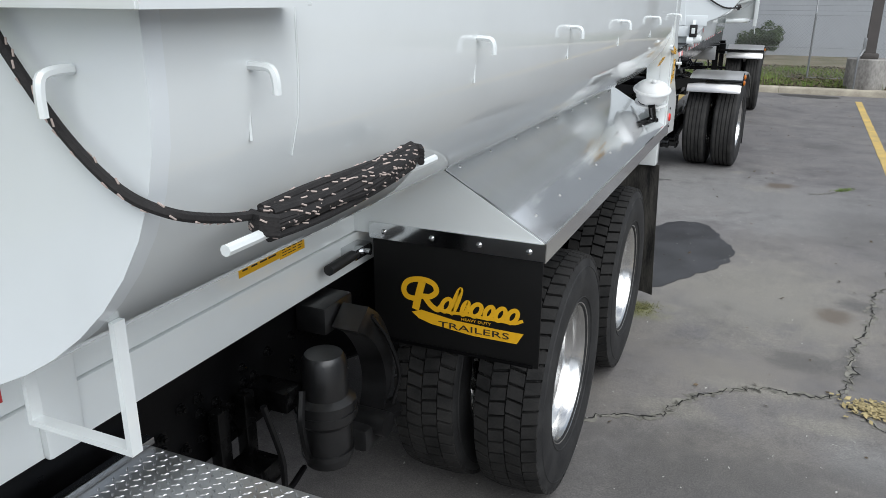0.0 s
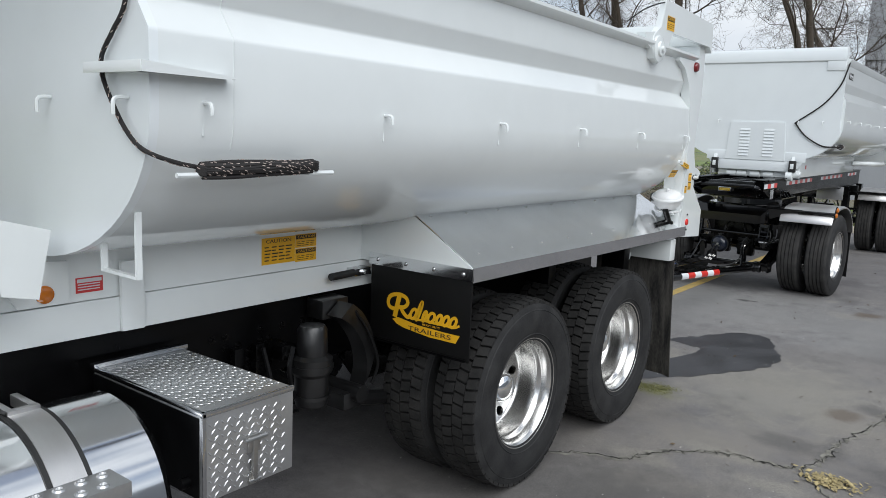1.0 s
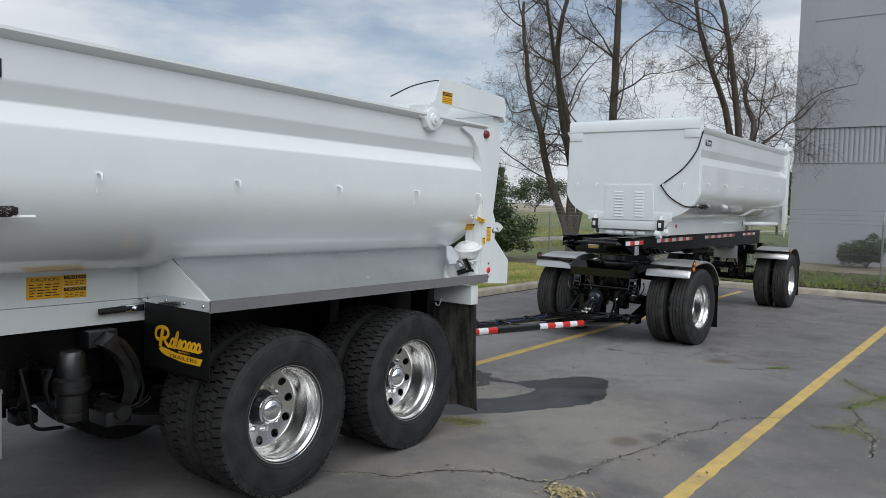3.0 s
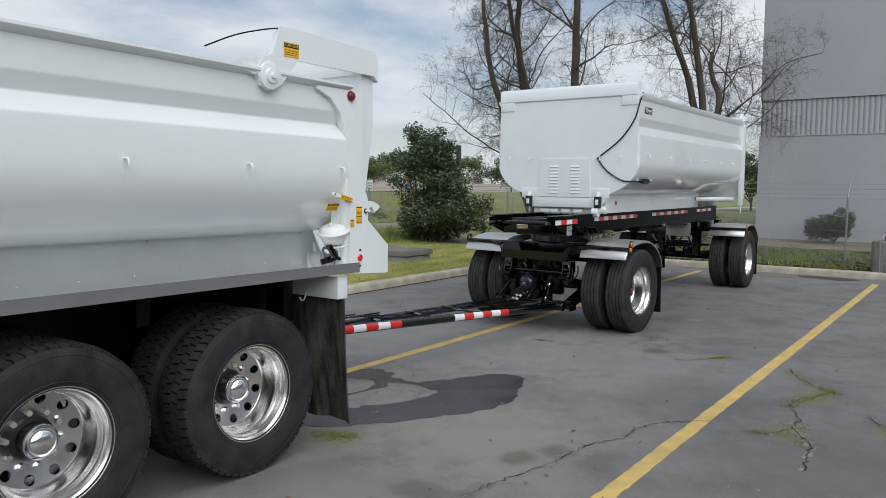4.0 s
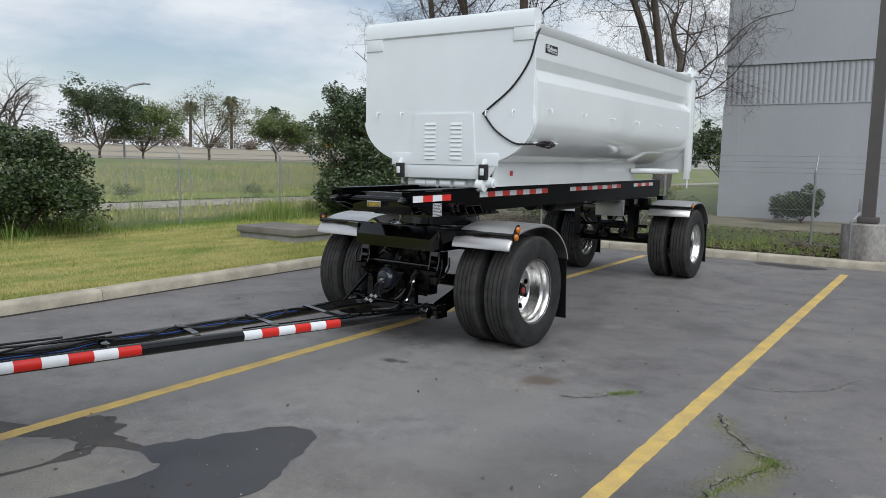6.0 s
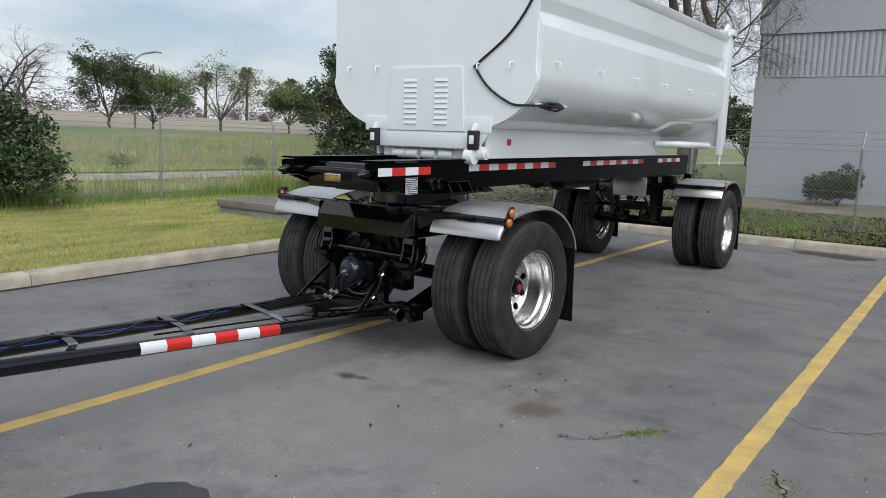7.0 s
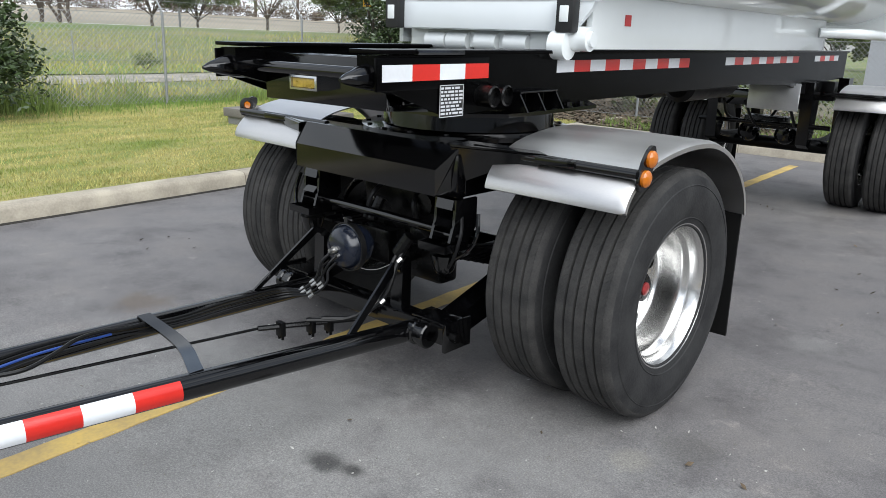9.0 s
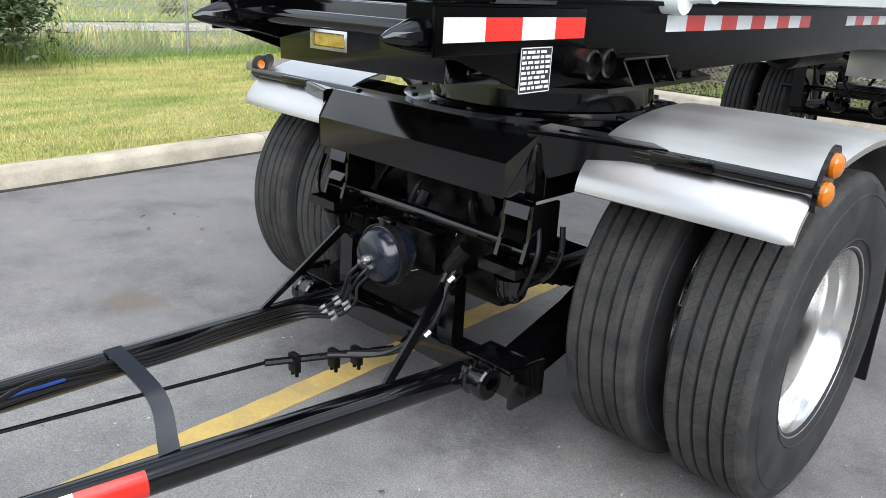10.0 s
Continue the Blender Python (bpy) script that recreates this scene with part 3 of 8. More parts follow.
stain("damp_patch", [(-1.42, 6.40), (-1.33, 6.30), (-1.36, 6.10), (-1.44, 5.80), (-1.47, 5.82), (-1.41, 6.08), (-1.46, 6.25)], DAMP, "thin damp trickle on the asphalt", z=0.0018, wob=0.05, seed=15)
FILM = material("water_film_on_asphalt", (0.060, 0.064, 0.070), 0.10, vary=0.2, scale=6, grain=90, rough_vary=0.06)
stain("water_film", [(-1.50, 5.58), (-1.36, 5.66), (-1.20, 5.70), (-1.08, 5.66), (-1.14, 5.56), (-1.30, 5.46), (-1.46, 5.44)], FILM, "shallow film of standing water on asphalt", z=0.0045, wob=0.10, seed=16)
stain("wet_patch", [(0.2, 18.1), (0.9, 17.95), (1.2, 18.3), (0.5, 18.5), (0.0, 18.35)], OIL, "dark damp stain by the far kerb", wob=0.1, seed=12)


def crack(points, width, seed):
    """A wandering crack: dark ragged slit with a pale silty lip."""
    random.seed(seed)
    ps = smooth_path([(x, y, 0) for x, y in points], 14)
    ps = [p + Vector((random.gauss(0, 0.012), random.gauss(0, 0.012), 0)) for p in ps]
    for k, (mat, z, f, nm) in enumerate(((CHALK, 0.0025, 4.2, "silt_lip"), (CRACK, 0.0045, 1.0, "crack"))):
        bm = fresh()
        rows = []
        for i, p in enumerate(ps):
            d = (ps[min(i + 1, len(ps) - 1)] - ps[max(i - 1, 0)]).normalized()
            nn = Vector((-d.y, d.x, 0))
            w = width * f * (0.25 + 1.2 * abs(noise.noise((i * 0.31, seed, k))))
            o = nn * random.gauss(0, 0.006) * (3 if k == 0 else 1)
            rows.append([(p.x + o.x + nn.x * w, p.y + o.y + nn.y * w, z), (p.x + o.x - nn.x * w, p.y + o.y - nn.y * w, z)])
        loft(bm, rows, close=False)
        on_lot(solo(nm, bm, mat, "wandering crack in the asphalt" if k else "pale silt along a crack", "crack", kind="structure", smooth=None))


crack([(-0.95, 3.25), (-0.807, 3.345), (-0.60, 3.51), (-0.36, 3.60), (-0.29, 3.75), (-0.16, 3.93), (0.02, 4.07), (0.17, 4.145), (0.39, 4.15), (0.52, 4.25), (0.60, 4.48), (0.625, 4.80), (0.70, 5.13), (0.79, 5.50), (0.85, 5.95), (0.985, 6.25), (0.988, 6.53), (1.105, 6.77), (1.28, 6.95), (1.41, 7.06)], 0.008, 1)
crack([(0.52, 4.25), (0.60, 4.08), (0.75, 3.9), (1.1, 3.7)], 0.006, 2)
crack([(1.56, 9.30), (1.60, 9.19), (1.75, 8.90), (1.92, 8.66), (2.05, 8.58), (1.96, 8.31), (1.84, 8.12), (1.83, 7.83), (1.95, 7.53), (1.96, 7.25), (2.07, 7.02), (2.13, 6.87), (2.2, 6.3)], 0.009, 3)
crack([(1.96, 7.25), (1.84, 7.01), (1.72, 6.95)], 0.005, 4)
crack([(2.40, 7.95), (2.46, 7.77), (2.61, 7.59), (2.68, 7.34), (2.72, 6.9)], 0.006, 5)
crack([(0.45, 9.0), (0.59, 9.05), (0.72, 9.2), (0.82, 9.33), (0.95, 9.5)], 0.004, 6)
crack([(1.41, 10.2), (1.7, 10.1), (2.1, 10.4), (2.3, 10.9)], 0.003, 7)

# weeds and dry clippings in the cracks
random.seed(77)


def crack_weed(points, sd):
    ps = smooth_path([(x, y, 0) for x, y in points], 6)

    def f():
        p = random.choice(ps)
        y = p.y + random.gauss(0, sd)
        return p.x + random.gauss(0, sd), y, lot(y), 1.0
    return f


MOSS = material("yellow_green_moss", (0.21, 0.205, 0.075), 0.9, vary=0.2, scale=20, color2=(0.12, 0.13, 0.045), random_vary=0.4, island=True)
blades("weeds", "low dark green weeds sprouting from an asphalt crack", 700, crack_weed([(1.83, 7.83), (1.86, 8.0), (1.96, 8.31), (2.02, 8.5), (2.05, 8.58), (1.98, 8.62)], 0.022), 0.006, 0.022, 0.003, TALL, 1.2)
blades("moss", "yellow-green moss along an asphalt crack", 2600, crack_weed([(1.60, 9.19), (1.75, 8.90), (1.92, 8.66), (2.08, 8.56), (1.96, 8.31), (1.82, 8.1), (1.80, 7.83)], 0.06), 0.002, 0.006, 0.004, MOSS, 1.6)
blades("moss", "yellow-green moss in an asphalt hollow", 1800, crack_weed([(1.95, 7.4), (1.97, 7.2), (1.86, 7.02), (1.74, 6.96), (2.05, 7.0), (2.12, 6.85)], 0.05), 0.002, 0.006, 0.004, MOSS, 1.6)
blades("moss", "thin yellow-green moss on asphalt", 900, crack_weed([(2.46, 7.77), (2.61, 7.59), (2.68, 7.34)], 0.06), 0.002, 0.005, 0.004, MOSS, 1.6)
blades("weeds", "thin dry weeds beside a tyre on asphalt", 1500, crack_weed([(-0.90, 4.93), (-0.78, 5.02), (-0.66, 5.07), (-0.72, 4.95)], 0.05), 0.003, 0.010, 0.003, MOSS, 1.4)
blades("weeds", "tiny green weed tuft on asphalt", 350, crack_weed([(0.76, 9.28), (0.82, 9.345), (0.88, 9.42)], 0.03), 0.006, 0.02, 0.003, TALL, 1.2)
STRAW = material("dry_straw", (0.42, 0.34, 0.17), 0.9, vary=0.2, scale=40, random_vary=0.3, island=True)
on_lot(leaf_scatter("dry_clippings", "small heap of dry straw on asphalt", 260, lambda: (random.gauss(0.70, 0.075), random.gauss(4.13, 0.05), 0.004), 0.020, STRAW, "debris"))
random.seed(90)
on_lot(leaf_scatter("grit", "scattered leaf crumbs and grit on asphalt", 420, lambda: (random.uniform(-4.5, 3.5), random.uniform(2.5, 17), 0.003), 0.016, LITTER, "debris"))
on_lot(leaf_scatter("grit", "dusting of fine pale grit beside the drawbar", 3200, lambda: (random.gauss(-0.6, 0.9), random.gauss(9.6, 0.9), 0.001), 0.0042, CHALK, "debris"))
GRITP = material("pale_grit", (0.45, 0.44, 0.41), 0.9, vary=0.2, scale=40, random_vary=0.3, island=True)
on_lot(leaf_scatter("grit", "pale grit flecks scattered on asphalt", 1500, lambda: (random.uniform(-2.5, 2.5), random.uniform(2.5, 13), 0.002), 0.007, GRITP, "debris"))

# ---- wheels ----
def tyre_mesh(kind):
    """A lorry tyre turned about x, 1.06 m across and 0.28 m wide; tread in blocks or in ribs."""
    bm = fresh()
    R, n = 0.53, 64
    side = [(0.292, 0.095), (0.300, 0.118), (0.318, 0.124), (0.345, 0.134), (0.40, 0.143), (0.450, 0.140), (0.490, 0.131), (0.506, 0.125)]
    base = R - 0.022 if kind == "block" else R
    prof = [(r, h) for r, h in side] + [(base - 0.012, 0.119), (base, 0.105)]
    if kind == "rib":
        for g in (0.068, 0.024, -0.024, -0.068):
            prof += [(base + 0.001, g + 0.006), (base - 0.013, g + 0.003), (base - 0.013, g - 0.003), (base + 0.001, g - 0.006)]
    prof += [(base, -0.105), (base - 0.012, -0.119)] + [(r, -h) for r, h in side[::-1]]
    lathe(bm, prof, (0, 0, 0), "x", n, closed=True)
    for f in bm.faces:
        c = f.calc_center_median()
        f.material_index = 1 if math.hypot(c.y, c.z) > 0.5 else 0
    if kind == "block":
        k = 56
        for i in range(k):
            for lane, (a, b) in enumerate(((-0.126, -0.069), (-0.064, -0.003), (0.003, 0.064), (0.069, 0.126))):
                off = (0.5 if lane in (1, 3) else 0.0) + (0.25 if lane > 1 else 0)
                t0 = 2 * math.pi * (i + off) / k
                w = 2 * math.pi / k * 0.415
                skew = 0.010 * (1 if lane in (0, 2) else -1)
                edge = abs(a + b) > 0.15
                pts = []
                for r in (base - 0.004, R + 0.001):
                    ww = w * (1.0 if r < base else 0.96)
                    for tt, h in ((-ww, a), (ww, a), (ww, b), (-ww, b)):
                        s = skew * (1 if h == b else -1)
                        rr = r - (0.010 if edge and abs(h) > 0.12 and r > base else 0)
                        pts.append(Vector((h, math.cos(t0 + tt + s) * rr, math.sin(t0 + tt + s) * rr)))
                vs = [bm.verts.new(p) for p in pts]
                for q in ((4, 5, 6, 7), (0, 1, 5, 4), (1, 2, 6, 5), (2, 3, 7, 6), (3, 0, 4, 7)):
                    bm.faces.new([vs[j] for j in q]).material_index = 1
    else:
        k = 104
        for i in range(k):
            for lane, (a, b) in enumerate(((-0.104, -0.074), (-0.062, -0.030), (-0.018, 0.018), (0.030, 0.062), (0.074, 0.104))):
                slant = 1.6 if lane % 2 else -1.6
                t0 = 2 * math.pi * (i + (0.37 * lane) % 1) / k
                w = 2 * math.pi / k * 0.482
                vs = []
                for r in (R - 0.002, R + 0.0025):
                    for tt, h in ((-w, a), (w, a), (w, b), (-w, b)):
                        vs.append(bm.verts.new((h, math.cos(t0 + tt + (h - a) * slant) * r, math.sin(t0 + tt + (h - a) * slant) * r)))
                for q in ((4, 5, 6, 7), (0, 1, 5, 4), (1, 2, 6, 5), (2, 3, 7, 6), (3, 0, 4, 7)):
                    bm.faces.new([vs[j] for j in q]).material_index = 1
    # raised rings on both walls
    for s in (1, -1):
        for r in (0.335, 0.470):
            lathe(bm, [(r - 0.004, s * (0.130 if r < 0.4 else 0.134)), (r, s * (0.1345 if r < 0.4 else 0.1385)), (r + 0.004, s * (0.131 if r < 0.4 else 0.1345))], (0, 0, 0), "x", n, closed=True)
    return finish(bm, [RUBBER, BLOCK_TREAD if kind == "block" else RUBBER_TREAD], 40)


def rim_mesh():
    """A polished ten-hole dual wheel: smooth deep barrel, dished disc far behind the outer flange at +x."""
    bm = fresh()
    n = 72
    lathe(bm, [(0.2485, -0.0945), (0.2540, -0.088), (0.2585, -0.076), (0.2610, -0.060), (0.2615, -0.02), (0.2625, 0.020), (0.2665, 0.036), (0.2760, 0.048), (0.2800, 0.060), (0.2830, 0.090), (0.2900, 0.102), (0.3000, 0.114), (0.3070, 0.121), (0.3130, 0.122), (0.3150, 0.114),
               (0.304, 0.106), (0.296, 0.08), (0.288, 0.03), (0.284, -0.05), (0.290, -0.09), (0.306, -0.118), (0.298, -0.120), (0.276, -0.110), (0.262, -0.105), (0.2485, -0.100)],
          (0, 0, 0), "x", n, closed=True)
    holes, m = 10, 16
    r0, r1, rc, rh = 0.110, 0.2490, 0.211, 0.0285
    half = math.pi / holes
    polar = lambda a, r, x: Vector((x, math.cos(a) * r, math.sin(a) * r))

    def lift(r):
        return -0.134 + 0.040 * (r - r0) / (r1 - r0)
    for i in range(holes):
        a0 = 2 * half * i
        rings = [[], [], [], []]
        for j in range(m):
            t = 2 * math.pi * j / m
            ca, sa = math.cos(t), math.sin(t)
            q = max(abs(ca), abs(sa))
            ua, ur = sa / q, ca / q
            ro = rc + ur * ((r1 - rc) if ur > 0 else (rc - r0))
            ao = ua * half
            ri, ai = rc + ca * rh, sa * rh / rc
            rings[0].append(polar(a0 + ao, ro, lift(ro)))
            rr, aa = ro + (ri - ro) * 0.6, ao + (ai - ao) * 0.6
            rings[1].append(polar(a0 + aa, rr, lift(rr)))
            rings[2].append(polar(a0 + ai, ri, lift(ri)))
            rings[3].append(polar(a0 + ai, ri, lift(ri) - 0.022))
        loft(bm, rings, cap=False)
    bmesh.ops.remove_doubles(bm, verts=bm.verts, dist=0.0006)
    return finish(bm, WHEEL_ALLOY, 30)


def hub_mesh(kind):
    bm = fresh()
    if kind == "dome":
        lathe(bm, [(0.116, -0.14), (0.112, -0.122), (0.092, -0.116), (0.088, -0.06), (0.092, -0.056), (0.092, -0.040), (0.086, -0.034), (0.082, -0.020), (0.070, -0.004), (0.048, 0.008), (0.024, 0.014), (0.001, 0.0155)], (0, 0, 0), "x", 48)
        # skirt set to black metal in place of dark reflections in the chrome
        for f in bm.faces:
            f.material_index = 1 if f.calc_center_median().x < -0.045 else 0
        return finish(bm, [CHROME, SATIN], 35)
    lathe(bm, [(0.118, -0.14), (0.112, -0.110), (0.080, -0.100), (0.074, -0.055), (0.060, -0.045), (0.056, -0.013), (0.001, -0.011)], (0, 0, 0), "x", 36)
    return finish(bm, GRIME, 40)


INK_GREY = material("raised_rubber_letters", (0.016, 0.016, 0.016), 0.6, vary=0.1)
TYRE_BLOCK, TYRE_RIB, RIM = tyre_mesh("block"), tyre_mesh("rib"), rim_mesh()
HUB_DOME, HUB_OIL = hub_mesh("dome"), hub_mesh("oil")
NUT = simple_mesh(lambda bm: (cyl(bm, (0, 0, 0), (0.034, 0, 0), 0.0165, 6), cyl(bm, (-0.004, 0, 0), (0.004, 0, 0), 0.022, 10)), CHROME)
CAP_PAINT = material("dull_red_plastic", (0.34, 0.035, 0.035), 0.4, vary=0.2, scale=40)
CAP_RED = simple_mesh(lambda bm: lathe(bm, [(0.029, 0), (0.029, 0.007), (0.021, 0.012), (0.001, 0.013)], (0, 0, 0), "x", 20), CAP_PAINT)
DRUM = simple_mesh(lambda bm: lathe(bm, [(0.10, -0.02), (0.205, -0.02), (0.21, -0.2), (0.12, -0.21)], (0, 0, 0), "x", 28), GRIME)


def wheel(parent, x, y, z, face, tread, hub, turn=0.0, about=None):
    """A wheel with its tyre, hub, nuts; face +1 looks to +x."""
    m = pose(x, y, z, turn, 0, 0 if face > 0 else 180)
    if about is not None:
        m = about @ m
    w = placed("wheel", RIM, parent, m)
    placed("tyre", TYRE_BLOCK if tread == "block" else TYRE_RIB, w, m)
    if hub:
        placed("hub", HUB_DOME if hub == "dome" else HUB_OIL, w, m)
        for i in range(10):
            a = 2 * math.pi * (i + 0.5) / 10
            placed("lug_nut", NUT, w, m @ pose(-0.134, math.cos(a) * 0.143, math.sin(a) * 0.143))
        if hub == "oil":
            placed("hub_cap", CAP_RED, w, m @ pose(-0.012, 0, 0), "red round oil hub cap")
    if hub == "oil":
        for k in range(2):
            a = radians(-100 + 170 * k) - radians(turn)
            words("R22.5", 0.034, INK_GREY, w, m @ Matrix.Rotation(a, 4, "X") @ pose(0.1385, 0, 0.425) @ Matrix(((0, 0, 1, 0), (1, 0, 0, 0), (0, 1, 0, 0), (0, 0, 0, 1))), name="size_mark")
            for d in (0.30, 0.36, 0.42, 0.48):
                bm = fresh()
                box(bm, 0.1375, 0.1395, -0.008, 0.010, 0.412, 0.440, 0.0005)
                part("raised_bar", bm, INK_GREY, w, at=m @ Matrix.Rotation(a + d, 4, "X"))
    if not hub:
        placed("brake_drum", DRUM, w, m @ pose(-0.165, 0, 0, 0, 0, 180))
    return w

# ---- the dump truck ----
TX = -1.87
truck = thing("dump_truck", (TX, 2.9, 0), "white tipper truck with black chassis and polished wheels", "truck")


def rounded(points, r=0.03, steps=3):
    """An open outline with its corners eased."""
    ps = [Vector((p[0], p[1], 0)) for p in points]
    out = [ps[0]]
    for a, b, c in zip(ps, ps[1:], ps[2:]):
        da, dc = (a - b), (c - b)
        q = min(r, da.length * 0.45, dc.length * 0.45)
        p0, p1 = b + da.normalized() * q, b + dc.normalized() * q
        for s in range(steps + 1):
            t = s / steps
            out.append(p0 * (1 - t) ** 2 + b * 2 * t * (1 - t) + p1 * t * t)
    out.append(ps[-1])
    return [(p.x, p.y) for p in out]


def tub_outline(H, top, c1, c2, c3, bend, a, b, power=2.0, foot=None):
    """Half the outline of a round-bottomed tipper body: (out from the middle, height), from the top edge down."""
    pts = [(H - 0.03, top), (H - 0.03, c1), (H - 0.070, c2), (H, c3)]
    pts = rounded(pts + [(H, bend)], 0.010, 3)
    for i in range(1, 15):
        t = math.pi / 2 * i / 14
        pts.append((H - a + a * math.cos(t) ** (2 / power), bend - b * math.sin(t) ** (2 / power)))
    return pts


def tub(half, cx, y0, y1, wall=0.05):
    bm = fresh()
    full = half + [(-x, z) for x, z in half[::-1]]
    inner = [(math.copysign(max(abs(x) - wall, 0.0), x), z + (wall if i > 3 and z < half[0][1] - 0.2 else 0)) for i, (x, z) in enumerate(full)]
    ring = lambda y: [Vector((cx + x, y, z)) for x, z in full] + [Vector((cx + x, y, z)) for x, z in inner[::-1]]
    k = 24
    return loft(bm, [ring(y0 + (y1 - y0) * i / k) for i in range(k + 1)])


half = tub_outline(1.23, 2.50, 2.315, 2.225, 2.125, 1.90, 0.78, 0.52)
Y0, Y1 = 0.65, 5.02
body = part("dump_body", tub(half, TX, Y0 + 0.02, Y1), WHITE, truck, "glossy white half-round steel tipper body", smooth=24)

bm = fresh()
wall_pts = [Vector((TX + x, Y0 - 0.01, z)) for x, z in half] + [Vector((TX - x, Y0 - 0.01, z)) for x, z in half[::-1]]
loft(bm, [wall_pts, [p + Vector((0, 0.03, 0)) for p in wall_pts]])
box(bm, TX - 1.190, TX + 1.190, Y0 - 0.03, Y0 + 0.07, 2.46, 2.56, 0.008)
part("front_wall", bm, WHITE_WALL, truck, smooth=50)

for s, nm in ((1, "top_rail"), (-1, "top_rail")):
    bm = fresh()
    o = TX + s * 1.20
    loft(bm, [[(o + s * x, y, z + dz) for x, z in ((-0.08, 2.478), (0.003, 2.478), (0.056, 2.510), (0.056, 2.526), (-0.08, 2.534))] for y, dz in ((Y0 - 0.02, 0.020), (Y1 + 0.02, -0.018))])
    part(nm, bm, WHITE, body)

# seam weld near the front of the side
bm = fresh()
tube(bm, [(TX + x + 0.001, 0.93, z) for x, z in half[:16]], 0.0016, 5, smooth=False)
part("weld_seam", bm, WHITE, body)

# rope hooks
HOOK = simple_mesh(lambda bm: (tube(bm, [(0, 0, 0), (0.02, 0, 0.0), (0.036, 0, -0.003), (0.043, 0, -0.015), (0.044, 0, -0.036)], 0.0062, 7, 3),
                               tube(bm, [(-0.004, 0, 0.004), (-0.003, 0, -0.10)], 0.0028, 5, 1)), WHITE)
for i in range(6):
    placed("rope_hook", HOOK, body, pose(TX + 1.228, 0.82 + 0.822 * i, 1.925))
HOOK2 = simple_mesh(lambda bm: tube(bm, [(0, 0, 0), (0, -0.024, 0.0), (0, -0.042, -0.005), (0, -0.047, -0.022), (0, -0.047, -0.050)], 0.0065, 7, 3), WHITE)
for x in (-0.75, -1.22):
    placed("rope_hook", HOOK2, body, pose(x, Y0 - 0.012, 1.93))

# rope cleat pins
for y, d in ((0.785, -1), (1.245, 1)):
    bm = fresh()
    tube(bm, [(-0.645, y - d * 0.05, 1.712), (-0.615, y - d * 0.03, 1.711), (-0.605, y, 1.71), (-0.604, y + d * 0.085, 1.71)], 0.0082, 8, 4)
    part("cleat_pin", bm, WHITE, body)

# small shelf round the front corner
bm = fresh()
box(bm, -0.648, -0.590, 0.60, 0.90, 2.0, 2.004, 0.001)
box(bm, -0.90, -0.590, 0.588, 0.645, 2.0, 2.004, 0.001)
box(bm, -0.90, -0.588, 0.583, 0.588, 1.998, 2.030, 0.001)
sheet(bm, [(-0.588, 0.585, 1.998), (-0.588, 0.88, 1.998), (-0.588, 0.88, 2.008), (-0.588, 0.585, 2.030)], 0.004)
part("corner_shelf", bm, WHITE, body)

# clearance lamp at the front corner
bm = fresh()
cyl(bm, (-0.668, 0.84, 2.43), (-0.640, 0.84, 2.43), 0.064, 24)
box(bm, -0.665, -0.643, 0.777, 0.903, 2.43, 2.53, 0.004)
part("lamp_bracket", bm, WHITE, truck)
bm = fresh()
lathe(bm, [(0.050, 0), (0.050, 0.008), (0.043, 0.012), (0.030, 0.012)], (-0.640, 0.84, 2.425), "x", 24)
lamp_ring = part("lamp_grommet", bm, BUMPER, truck)
bm = fresh()
lathe(bm, [(0.034, 0), (0.033, 0.014), (0.025, 0.021), (0.012, 0.024), (0.001, 0.0245)], (-0.640, 0.84, 2.425), "x", 24)
part("lens", bm, AMBER, lamp_ring, "round amber clearance lens")


